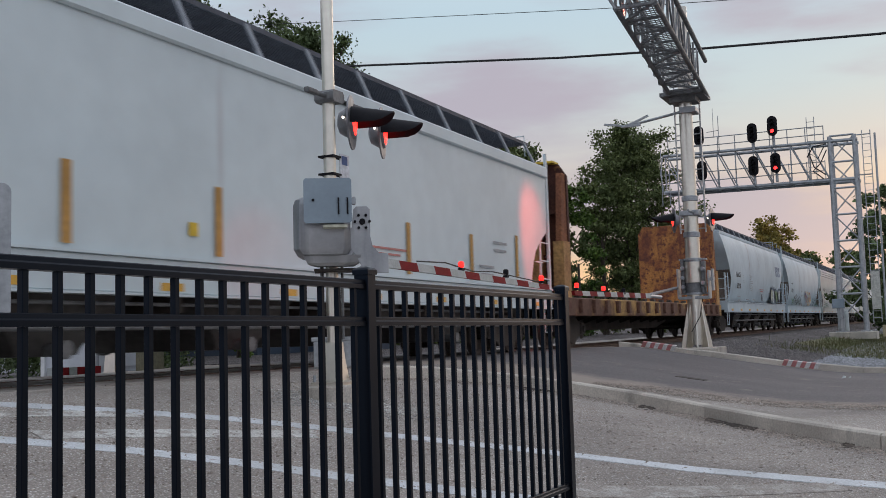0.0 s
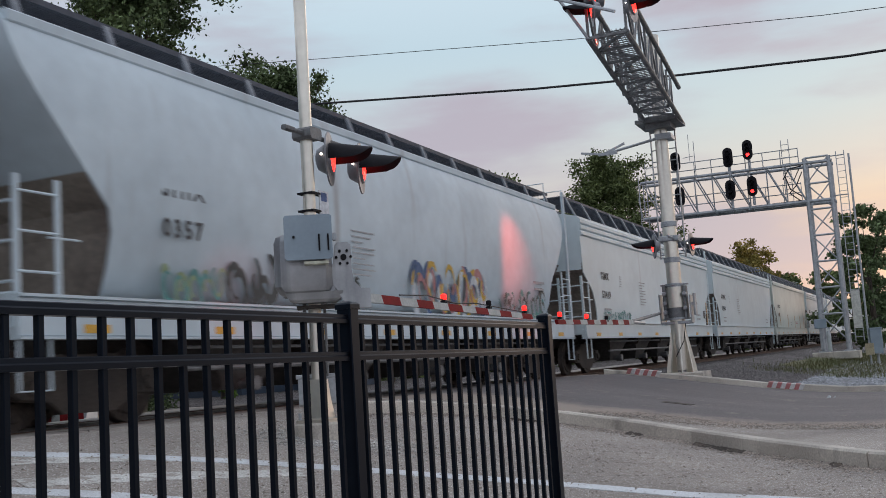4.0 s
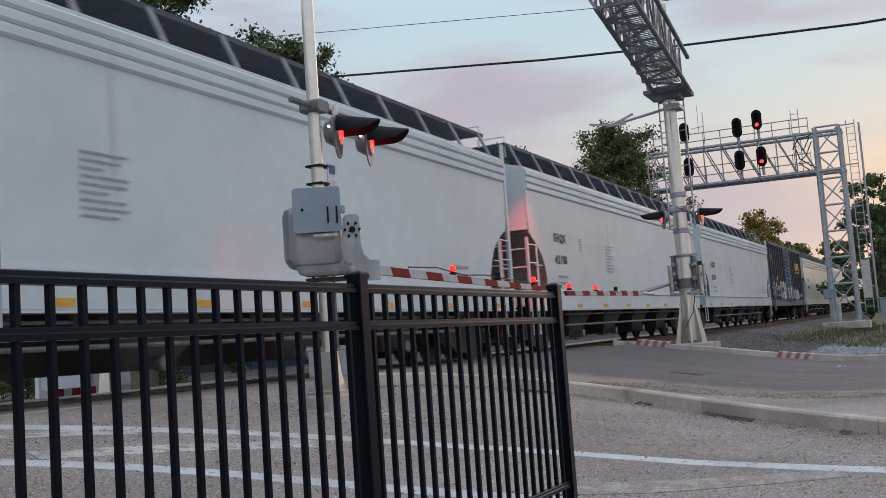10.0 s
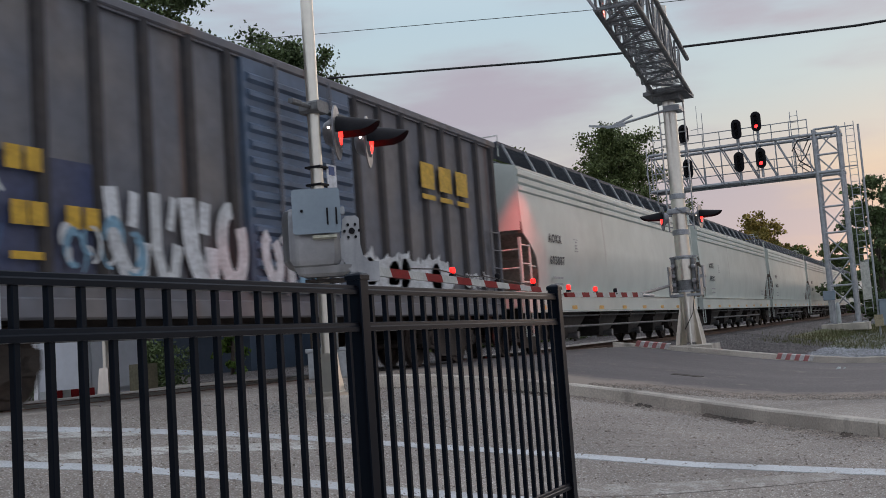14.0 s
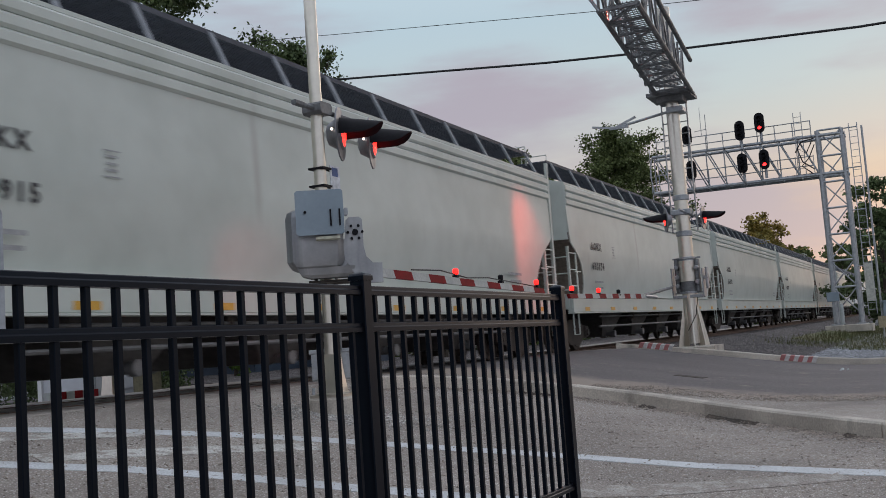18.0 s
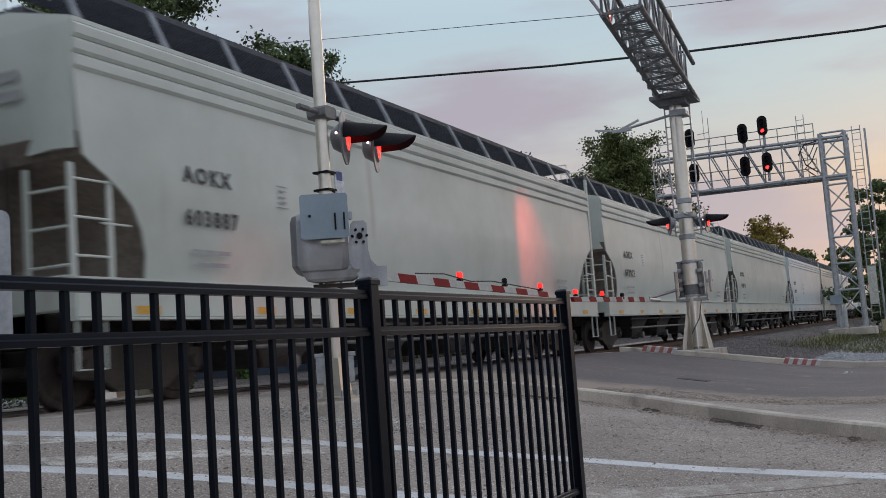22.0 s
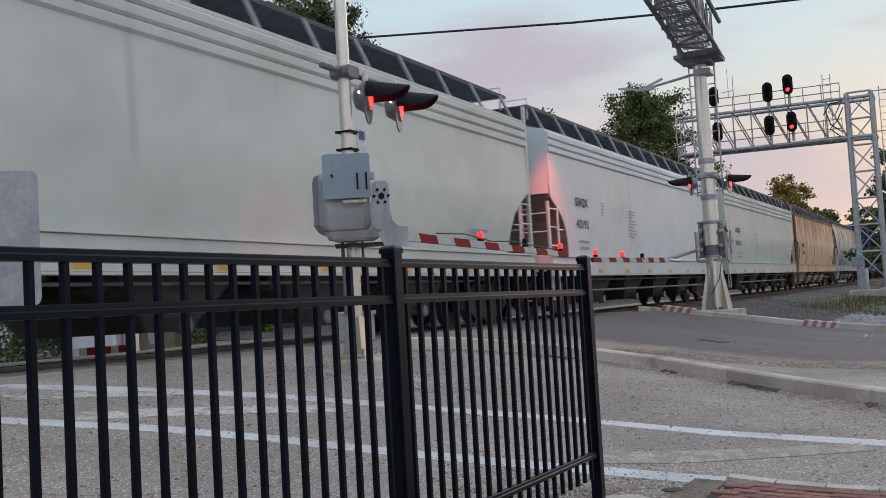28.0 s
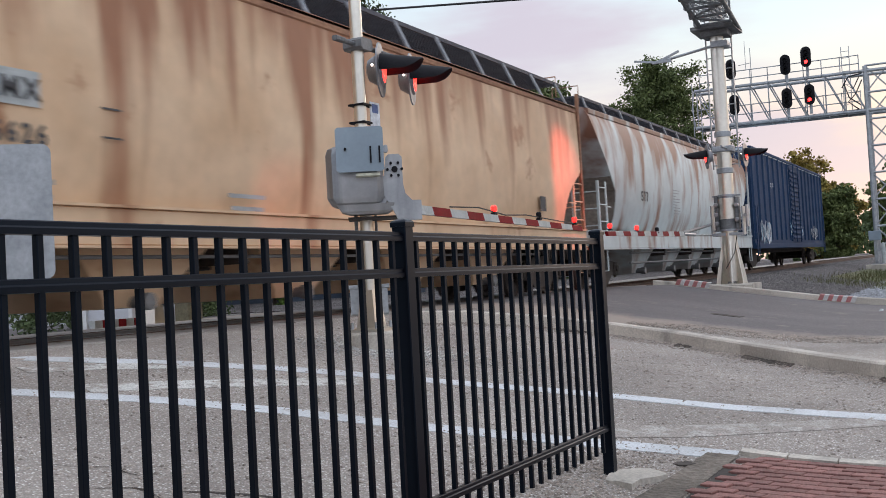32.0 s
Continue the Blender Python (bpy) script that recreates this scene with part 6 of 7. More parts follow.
beam("lamp_beam_far", (-5.0, 19.0, 7.5), (-7.87, 21.5, 2.8), 23, 1750)
beam("lamp_beam_near", (-5.85, 9.3, 3.2), (-7.87, 11.25, 1.95), 40, 34)

# ---------------------------------------------------------------- signal bridge beyond the crossing
GX, GY = -4.45, 54.0
bridge = thing("signal_bridge", pose(0, 0, 0), "galvanised steel cantilever signal bridge over the track with red signals", "railway signal")
part("footing", Geo().box(-4.95, -2.85, 53.0, 55.0, 0.5, 0.86, 0.03), M["concrete"], bridge)
for x in (-4.45, -3.33):
    for y in (53.5, 54.6):
        part("column", Geo().tube((x, y, 0.84), (x, y, 10.35), 0.10, 12), M["galv"], bridge)
        part("base_plate", Geo().box(x - 0.22, x + 0.22, y - 0.22, y + 0.22, 0.86, 0.92), M["galv"], bridge)
for k in range(7):
    z0, z1 = 1.4 + k * 1.28, 1.4 + (k + 1) * 1.28
    part("tower_strut", Geo().tube((-4.45, 53.5, z1), (-3.33, 53.5, z1), 0.05, 8), M["galv"], bridge)
    part("tower_brace", Geo().tube((-4.45, 53.5, z0), (-3.33, 53.5, z1), 0.035, 6), M["galv"], bridge)
    part("tower_brace", Geo().tube((-3.33, 53.5, z0), (-4.45, 53.5, z1), 0.035, 6), M["galv"], bridge)
    part("tower_brace", Geo().tube((-3.33, 53.5, z0), (-3.33, 54.6, z1), 0.035, 6), M["galv"], bridge)
for y in (53.5, 54.6):
    for z in (8.2, 10.1):
        part("chord", Geo().tube((-3.2, y, z), (-12.6, y, z + 0.1), 0.085, 10), M["galv"], bridge)
n = 9
for k in range(n + 1):
    x = -4.5 - 8.0 * k / n
    part("post", Geo().tube((x, 53.5, 8.2), (x, 53.5, 10.15), 0.035, 6), M["galv"], bridge)
    part("floor_beam", Geo().tube((x, 53.5, 8.22), (x, 54.6, 8.22), 0.04, 6), M["galv"], bridge)
    part("roof_beam", Geo().tube((x, 53.5, 10.12), (x, 54.6, 10.12), 0.03, 6), M["galv"], bridge)
    if k < n:
        part("brace", Geo().tube((x, 53.5, 8.2), (x - 8.0 / n, 53.5, 10.1), 0.035, 6), M["galv"], bridge)
        part("brace", Geo().tube((x, 54.6, 8.2), (x - 8.0 / n, 54.6, 10.1), 0.035, 6), M["galv"], bridge)
part("walkway", Geo().box(-12.6, -4.5, 53.6, 54.5, 8.30, 8.34), M["grating"], bridge, "dark steel walkway")
for z in (10.55, 10.95):
    part("handrail", Geo().tube((-4.7, 53.4, z - 0.06), (-12.3, 53.4, z), 0.025, 6), M["galv"], bridge)
for z in (8.75, 9.2):
    part("handrail", Geo().tube((-4.7, 53.4, z - 0.06), (-12.5, 53.4, z), 0.025, 6), M["galv"], bridge)
for k in range(10):
    x = -4.7 - 7.6 * k / 9
    part("handrail_post", Geo().tube((x, 53.4, 10.1), (x, 53.4, 10.92), 0.025, 6), M["galv"], bridge)
    part("handrail_post", Geo().tube((x, 53.4, 8.2), (x, 53.4, 9.2), 0.02, 6), M["galv"], bridge)
part("end_cage", Geo().chain([(-12.6, 53.4, 8.2), (-12.75, 53.4, 9.3), (-12.6, 53.4, 10.2)], 0.03).chain([(-12.3, 53.4, 7.6), (-12.3, 53.4, 11.2)], 0.025).chain([(-12.7, 53.4, 7.6), (-12.7, 53.4, 10.6)], 0.025), M["galv"], bridge)
lad = part("ladder", Geo().box(-2.99, -2.95, 53.45, 53.5, 1.3, 10.5).box(-2.62, -2.58, 53.45, 53.5, 1.3, 10.5), M["galv"], bridge)
for k in range(28):
    part("rung", Geo().tube((-2.97, 53.47, 1.5 + 0.32 * k), (-2.6, 53.47, 1.5 + 0.32 * k), 0.014, 5), M["galv"], lad)
part("ladder_guard", Geo().box(-2.98, -2.60, 53.36, 53.40, 1.9, 3.7, 0.01), spray("ivory", (0.55, 0.55, 0.50)), bridge, "pale plate closing the ladder")
for k, z in enumerate((10.3, 8.35, 6.3, 3.6)):
    part("ladder_bracket", Geo().tube((-3.33, 53.5, z), (-2.6, 53.5, z), 0.03, 6), M["galv"], bridge)
lad2 = part("upper_ladder", Geo().tube((-5.1, 53.4, 8.3), (-5.1, 53.4, 11.4), 0.02, 6).tube((-5.45, 53.4, 8.3), (-5.45, 53.4, 11.4), 0.02, 6), M["galv"], bridge)
for k in range(9):
    part("rung", Geo().tube((-5.45, 53.4, 8.6 + 0.32 * k), (-5.1, 53.4, 8.6 + 0.32 * k), 0.014, 5), M["galv"], lad2)
part("cable_loop", Geo().chain([(-4.7, 53.4, 9.9), (-5.0, 53.3, 9.3), (-5.4, 53.3, 9.6), (-5.2, 53.3, 8.9), (-4.7, 53.4, 8.5)], 0.03).chain([(-4.6, 53.4, 9.7), (-4.9, 53.3, 9.05), (-5.25, 53.3, 8.7), (-4.8, 53.4, 8.3)], 0.03).chain([(-4.6, 53.4, 10.0), (-5.2, 53.3, 9.9), (-5.5, 53.3, 9.4)], 0.03), M["cable"], bridge, "loops of black cable")
part("terminal_box", Geo().box(-4.75, -4.2, 53.1, 53.4, 2.0, 2.45, 0.02), M["box"], bridge, "grey terminal box")
part("cable_duct", Geo().box(-4.55, -4.4, 53.2, 53.35, 1.0, 2.0), M["galv"], bridge)


def signal_head(x, z, lit):
    """A tall rounded black target with hooded lenses."""
    n = 10
    pts = [(0.24 * math.cos(math.pi * k / n), 0.26 + 0.24 * math.sin(math.pi * k / n)) for k in range(n + 1)]
    pts += [(-0.24 * math.cos(math.pi * k / n), -0.26 - 0.24 * math.sin(math.pi * k / n)) for k in range(n + 1)]
    h = part("signal_head", Geo().prism(pts, -0.03, 0.03, "y"), M["hood"], bridge, "black signal target", pose(x, 53.05, z))
    part("housing", Geo().box(-0.13, 0.13, 0.03, 0.35, -0.38, 0.38, 0.03), M["hood"], h)
    part("bracket", Geo().tube((0, 0.3, -0.9), (0, 0.3, 0.2), 0.07, 8), M["galv"], h)
    for k, dz in enumerate((0.22, -0.02, -0.26)):
        part("visor", Geo().lathe([(0.105, -0.03), (0.105, -0.16), (0.098, -0.16), (0.098, -0.03)], "y", 12), M["hood"], h, m=pose(0, 0, dz))
        part("lens", Geo().lathe([(0.095, -0.035), (0.05, -0.045), (0.001, -0.047)], "y", 12), M["red_signal"] if lit and k == 2 else M["hood"], h, "glowing red lens" if lit and k == 2 else "dark lens", m=pose(0, 0, dz))


for x, z, lit in ((-7.02, 11.1, True), (-6.96, 9.25, True), (-8.0, 10.85, False), (-8.02, 9.2, False), (-10.62, 11.0, False), (-10.55, 9.2, False)):
    signal_head(x, z, lit)
part("antenna", Geo().tube((-9.7, 53.4, 10.1), (-9.7, 53.4, 12.0), 0.02, 6).tube((-9.95, 53.4, 10.9), (-9.95, 53.4, 12.4), 0.014, 6).tube((-10.3, 53.4, 11.2), (-9.7, 53.4, 11.25), 0.016, 6), M["galv"], bridge)
tagged(part("marker_post", Geo().lathe([(0.10, 0.9), (0.10, 1.75), (0.07, 1.85), (0.001, 1.88)], "z", 12, (-4.1, 52.6, 0)), M["white_paint"]), "short white marker post on the gravel", "marker post")

gz = ground_z(-1.9, 49)
relay = thing("equipment_box", pose(-1.9, 49, gz), "grey signal equipment box on a post beside the tower", "equipment box")
part("body", Geo().box(-0.24, 0.24, -0.18, 0.18, 0.55, 1.60, 0.03), M["box"], relay)
part("lid", Geo().box(-0.27, 0.27, -0.22, 0.22, 1.60, 1.66, 0.01), M["box"], relay)
part("post", Geo().tube((0, 0, 0), (0, 0, 0.6), 0.06, 10), M["galv"], relay)
meter = thing("equipment_box", pose(-2.2, 48.9, gz), "small tan equipment box on a thin grey pole", "equipment box")
part("pole", Geo().tube((0, 0.1, 0), (0, 0.1, 9.4), 0.045, 8), M["galv"], meter)
part("body", Geo().box(-0.18, 0.18, -0.14, 0.06, 0.5, 1.0, 0.02), spray("tan", (0.42, 0.36, 0.24)), meter, "tan box")

# ---------------------------------------------------------------- trees
rng_np = np.random.default_rng(11)


def leaves(centres, sizes, per, leaf):
    """Many small leaf faces round the clump centres."""
    c = np.repeat(np.asarray(centres, float), per, 0)
    r = np.repeat(np.asarray(sizes, float), per)[:, None]
    d = rng_np.normal(size=c.shape)
    d /= np.linalg.norm(d, axis=1)[:, None] + 1e-9
    p = c + d * r * np.minimum(1.18, np.abs(rng_np.normal(0.55, 0.32, (len(c), 1)))) * (1, 1, 0.75)
    u = rng_np.normal(size=c.shape)
    u /= np.linalg.norm(u, axis=1)[:, None]
    w = np.cross(u, rng_np.normal(size=c.shape))
    w /= np.linalg.norm(w, axis=1)[:, None] + 1e-9
    k = leaf * rng_np.uniform(0.6, 1.3, (len(c), 1))
    v = np.stack([p - u * k, p + w * k * 0.62, p + u * k, p - w * k * 0.62], 1).reshape(-1, 3)
    return v, np.arange(len(v)).reshape(-1, 4)


def tree(x, y, h, r, material, label, seed, clumps=70, per=60, leaf=0.16, trunk=0.3, bare=0.25, lean=0.0, tuft=(0.12, 0.21), name="tree"):
    """Tapered trunk, limbs, and a crown of leaf clumps at the limb ends."""
    rnd = random.Random(seed)
    z0 = ground_z(x, y) - 0.1
    t = thing(name, pose(x, y, z0), label, "tree", "trees behind the track")
    g = Geo()
    top = Vector((lean * h, 0, h * 0.72))
    pts = [Vector((0, 0, 0)), Vector((lean * h * 0.2, 0.1, h * 0.25)), Vector((lean * h * 0.55, -0.1, h * 0.5)), top]
    for i in range(3):
        g.tube(pts[i], pts[i + 1], trunk * (1 - 0.27 * i), 9, trunk * (1 - 0.27 * (i + 1)), False)
    cs, ss = [], []
    boughs = []
    for i in range(max(12, clumps // 6)):
        zf = bare + (1 - bare) * ((i + rnd.random()) / max(12, clumps // 6)) ** 0.9
        env = r * (0.35 + 0.65 * math.sin(math.pi * min(1.0, (zf - bare) / (1 - bare) * 0.85 + 0.12))) * (0.78 + 0.2 * rnd.random())
        a, q = 2.4 * i + rnd.uniform(-0.5, 0.5), rnd.random() ** 0.35
        boughs.append(Vector((math.cos(a) * env * q + lean * h * zf, math.sin(a) * env * q, zf * h - 0.05 * h)))
    for i in range(clumps):
        b = boughs[i % len(boughs)]
        k = r * 0.16
        if i % 2:
            b = b.lerp(Vector((lean * b.z, 0, b.z)), rnd.random() ** 1.3)
            k *= 1.3
        zf, q = b.z / h, 0.7
        c = b + Vector((rnd.gauss(0, k), rnd.gauss(0, k), rnd.gauss(0, k * 0.7)))
        cs.append(c)
        ss.append(r * rnd.uniform(*tuft))
        if i % 7 == 0:
            s = pts[1].lerp(top, min(1, max(0, zf - 0.3)))
            g.tube(s, s.lerp(c, 0.55) + Vector((0, 0, 0.1 * h * q * 0.3)), trunk * 0.24, 5, trunk * 0.10, False)
            g.tube(s.lerp(c, 0.55) + Vector((0, 0, 0.1 * h * q * 0.3)), c, trunk * 0.13, 4, trunk * 0.04, False)
    part("trunk", g, M["bark"], t)
    v, f = leaves(cs, ss, per, leaf)
    me = bpy.data.meshes.new("crown")
    me.vertices.add(len(v))
    me.vertices.foreach_set("co", v.ravel())
    me.loops.add(f.size)
    me.loops.foreach_set("vertex_index", f.ravel())
    me.polygons.add(len(f))
    me.polygons.foreach_set("loop_start", np.arange(len(f)) * 4)
    me.update(calc_edges=True)
    me.materials.append(material)
    tagged(part("crown", me, None, t), kind="stuff")
    return t


tree(-28.7, 32.6, 20, 5.4, M["leaf_dark"], "tall broad dark green tree behind the grey house", 1, 420, 230, 0.10, 0.5, 0.22, tuft=(0.11, 0.19))
tree(-29.2, 33.6, 9.0, 2.4, M["leaf_dark"], "spreading dark green tree below the tall one", 21, 130, 130, 0.12, 0.3, 0.45)
tree(-31.0, 48.6, 18.2, 4.1, M["leaf_dark"], "tall dark green tree behind the small blue house", 2, 320, 200, 0.11, 0.35, 0.25, tuft=(0.15, 0.24))
tree(-36.4, 50.6, 19.6, 4.9, M["leaf_dark"], "dark green tree filling the gap behind two taller ones", 31, 240, 170, 0.13, 0.35, 0.10, tuft=(0.15, 0.24))
tree(-34.0, 30.5, 14.3, 4.4, M["leaf_dark"], "dark tree behind the chimney of the house", 3, 140, 180, 0.105, 0.4, 0.2)
tree(-24.9, 44.6, 9.8, 1.9, M["leaf_dark"], "narrow dark green tree seen over the train", 4, 80, 120, 0.12, 0.25, 0.55)
tree(-25.6, 49.0, 8.6, 1.9, M["leaf"], "green tree beside the small blue house", 5, 70, 120, 0.13, 0.22, 0.4)
tree(-30.0, 61.0, 10.6, 3.4, M["leaf"], "green tree behind the small blue house", 6, 180, 120, 0.15, 0.3, 0.06, tuft=(0.16, 0.26))
tree(-25.4, 34.2, 5.0, 1.2, M["leaf_sun"], "small bright green tree with yellowing leaves", 7, 50, 110, 0.09, 0.1, 0.1)
tree(-25.1, 92.6, 19.3, 5.0, M["leaf"], "tall round green tree beyond the crossing", 8, 420, 150, 0.135, 0.35, 0.10, tuft=(0.15, 0.25))
tree(-28.8, 67.0, 12.6, 4.4, M["leaf_dark"], "rounded green tree behind the passing train", 9, 220, 130, 0.16, 0.3, 0.06, tuft=(0.16, 0.26))
tree(-28.4, 71.5, 14.9, 3.9, M["leaf"], "domed green tree behind the passing train", 10, 260, 130, 0.16, 0.3, 0.06, tuft=(0.16, 0.26))
tree(-29.8, 80.8, 14.2, 4.4, M["leaf"], "green tree in the row behind the track", 12, 200, 120, 0.18, 0.3, 0.06, tuft=(0.16, 0.26))
tree(-26.0, 76.0, 12.6, 3.4, M["leaf_sun"], "bright green tree beside the track", 22, 100, 130, 0.15, 0.25, 0.06)
tree(-26.4, 88.0, 13.5, 2.6, M["leaf"], "green tree beside the tallest one", 23, 90, 120, 0.2, 0.3, 0.06)
tree(-20, 118, 10, 3.5, M["leaf_dark"], "dark tree beyond the tall green tree", 13, 50, 60, 0.3, 0.3, 0.08)
tree(-19.5, 138, 14.0, 4.0, M["leaf_autumn"], "tree with sparse turning leaves in the evening light", 14, 100, 95, 0.22, 0.25, 0.08, tuft=(0.18, 0.28))
tree(-15.5, 142, 9.6, 3.0, M["leaf_autumn"], "smaller tree with turning leaves", 15, 80, 90, 0.22, 0.2, 0.12, tuft=(0.18, 0.28))
tree(-3.2, 82, 11.0, 3.8, M["leaf_dark"], "dark green tree beside the signal bridge", 16, 110, 130, 0.15, 0.3, 0.06)
tree(1.5, 88, 13.0, 4.6, M["leaf_dark"], "large dark tree at the edge of the gravel", 17, 110, 120, 0.17, 0.3, 0.06)
tree(-5.5, 105, 8.5, 3.0, M["leaf_dark"], "low dark tree beside the track", 18, 50, 70, 0.25, 0.25, 0.06)
tree(-11.5, 150, 10.5, 3.4, M["leaf"], "green tree where the track leaves the view", 24, 90, 110, 0.22, 0.25, 0.03)
tree(-14.8, 128, 8.0, 3.0, M["leaf"], "low green tree beside the far track", 25, 150, 110, 0.2, 0.25, 0.02, tuft=(0.18, 0.28))
tree(-17.5, 132, 11.0, 3.2, M["leaf_autumn"], "tree with yellowing leaves beside the far track", 26, 150, 110, 0.2, 0.25, 0.04, tuft=(0.18, 0.28))
tree(-7.0, 175, 9.0, 3.6, M["leaf_dark"], "dark tree beyond the end of the train", 27, 70, 90, 0.28, 0.25, 0.02)
tree(-13, 165, 9.0, 4.2, M["leaf_dark"], "distant tree at the end of the track", 19, 45, 50, 0.4, 0.3, 0.05)
# the woods that close the distance
cs, ss = [], []
rnd = random.Random(5)
for k in range(520):
    a = rnd.uniform(-70, 60)
    d = rnd.uniform(230, 300)
    x, y = d * math.sin(radians(a)), d * math.cos(radians(a))
    if abs(x - TRACK_X) < 6:
        continue
    for j in range(2):
        cs.append((x + rnd.uniform(-3, 3), y + rnd.uniform(-3, 3), ground_z(x, y) + rnd.uniform(0.5, 8.5) * (0.7 + 0.3 * math.sin(a))))
        ss.append(rnd.uniform(1.8, 3.4))
v, f = leaves(cs, ss, 46, 0.8)
me = bpy.data.meshes.new("far_woods")
me.from_pydata(v.tolist(), [], f.tolist())
me.materials.append(M["leaf_dark"])
tagged(new("far_woods", me), "dark line of distant woods along the horizon", "woods", kind="stuff")

# ---------------------------------------------------------------- houses beyond the track
M["siding"] = surf("pale_blue_grey_siding", (0.55, 0.58, 0.63), (0.50, 0.53, 0.58), 1.0, 0.7, fine=8, grain=0.05)
M["siding_blue"] = surf("dark_blue_siding", (0.045, 0.065, 0.10), (0.035, 0.055, 0.085), 1.0, 0.7, fine=8, grain=0.08)
M["trim"] = surf("white_painted_trim", (0.70, 0.72, 0.74), (0.62, 0.64, 0.66), 2.0, 0.5, fine=20, grain=0.05)
M["shingle"] = surf("brown_roof_shingle", (0.10, 0.065, 0.055), (0.075, 0.05, 0.045), 2.0, 0.9, fine=14, grain=0.3)
M["shingle_grey"] = surf("grey_roof_shingle", (0.12, 0.13, 0.15), (0.09, 0.10, 0.115), 2.0, 0.9, fine=14, grain=0.3)
M["chimney"] = surf("red_chimney_brick", (0.26, 0.075, 0.05), (0.18, 0.055, 0.04), 4.0, 0.85, fine=25, grain=0.3)
M["glass"] = surf("window_glass", (0.34, 0.36, 0.38), (0.24, 0.26, 0.28), 0.8, 0.08, fine=3, grain=0.1)


def window(parent, y, z, w, h, x):
    """A sash window on a wall that faces +x."""
    fr = part("window", Geo().box(x, x + 0.06, y - w / 2 - 0.1, y - w / 2, z - 0.05, z + h + 0.1).box(x, x + 0.06, y + w / 2, y + w / 2 + 0.1, z - 0.05, z + h + 0.1).box(x, x + 0.08, y - w / 2 - 0.14, y + w / 2 + 0.14, z + h, z + h + 0.14), M["trim"], parent, "white-framed sash window")
    part("sill", Geo().box(x, x + 0.12, y - w / 2 - 0.14, y + w / 2 + 0.14, z - 0.1, z), M["trim"], fr)
    part("pane", Geo().box(x + 0.005, x + 0.015, y - w / 2, y + w / 2, z, z + h / 2), M["glass"], fr, "grey glass pane with a pale curtain behind")
    part("pane", Geo().box(x + 0.005, x + 0.015, y - w / 2, y + w / 2, z + h / 2, z + h), M["glass"], fr, "grey glass pane with a pale curtain behind")
    part("sash_bar", Geo().box(x + 0.01, x + 0.04, y - w / 2, y + w / 2, z + h / 2 - 0.03, z + h / 2 + 0.03).box(x + 0.01, x + 0.03, y - 0.015, y + 0.015, z, z + h), M["trim"], fr)


def siding_wall(parent, x, y0, y1, z0, z1, material, top=None):
    """Overlapping boards on a wall facing +x; top(y) limits the gable."""
    k = z0
    while k < z1:
        a, b = y0, y1
        if top:
            while a < y1 and top(a) < k + 0.06:
                a += 0.05
            while b > y0 and top(b) < k + 0.06:
                b -= 0.05
        if b - a > 0.1:
            part("board", Geo().add([(x, a, k), (x + 0.018, a, k), (x + 0.008, a, k + 0.155), (x, a, k + 0.155), (x, b, k), (x + 0.018, b, k), (x + 0.008, b, k + 0.155), (x, b, k + 0.155)], [(0, 1, 2, 3), (7, 6, 5, 4), (1, 5, 6, 2), (2, 6, 7, 3), (0, 4, 5, 1)]), material, parent, smooth=0)
        k += 0.15


house = thing("house", pose(0, -0.5, 0), "pale blue-grey sided house with white trim and brown roof", "house", "houses beyond the track")
gb = ground_z(-24, 22)
part("wing_wall", Geo().box(-30, -24.0, 22.4, 27.0, gb - 0.3, 6.0), M["siding"], house)
part("gable_wall", Geo().prism([(16.2, gb - 0.3), (23.2, gb - 0.3), (23.2, 6.42), (19.7, 8.30), (16.2, 6.42)], -30, -23.75), M["siding"], house)
siding_wall(house, -23.995, 23.22, 27.0, 2.2, 5.9, M["siding"])
siding_wall(house, -23.745, 18.5, 23.2, 2.2, 8.2, M["siding"], lambda y: 6.42 + (23.2 - y) * 0.537)
part("wing_roof", Geo().add([(-23.35, 22.5, 6.1), (-23.35, 27.35, 6.1), (-30.6, 27.35, 6.1), (-30.6, 22.5, 6.1), (-26.6, 22.5, 7.85), (-26.6, 24.7, 7.85), (-23.35, 22.5, 6.0), (-23.35, 27.35, 6.0), (-30.6, 27.35, 6.0), (-30.6, 22.5, 6.0)], [(0, 1, 5, 4), (1, 2, 5), (2, 3, 4, 5), (0, 6, 7, 1), (1, 7, 8, 2), (6, 9, 8, 7), (0, 4, 3)]), M["shingle"], house, "brown hipped roof", smooth=0)
part("gable_roof", Geo().prism([(15.85, 6.34), (15.85, 6.48), (19.7, 8.55), (23.55, 6.48), (23.55, 6.34), (19.7, 8.40)], -30.3, -23.35), M["shingle"], house)
part("rake_board", Geo().prism([(23.57, 6.22), (23.57, 6.50), (19.7, 8.58), (15.83, 6.50), (15.83, 6.22), (19.7, 8.30)], -23.36, -23.28), M["trim"], house, "white rake board")
part("soffit", Geo().prism([(23.5, 6.24), (23.5, 6.30), (19.7, 8.36), (19.7, 8.30)], -23.75, -23.37), M["trim"], house, "white soffit")
part("eave_trim", Geo().box(-23.45, -23.33, 22.7, 27.4, 5.93, 6.12).box(-23.97, -23.45, 22.7, 27.3, 5.86, 5.92), M["trim"], house, "white eave and gutter")
part("corner_board", Geo().box(-23.97, -23.93, 26.85, 27.02, 1.5, 5.85), M["trim"], house)
part("downpipe", Geo().chain([(-23.45, 27.2, 5.9), (-23.85, 27.1, 5.4), (-23.85, 27.1, 1.0)], 0.05), M["trim"], house)
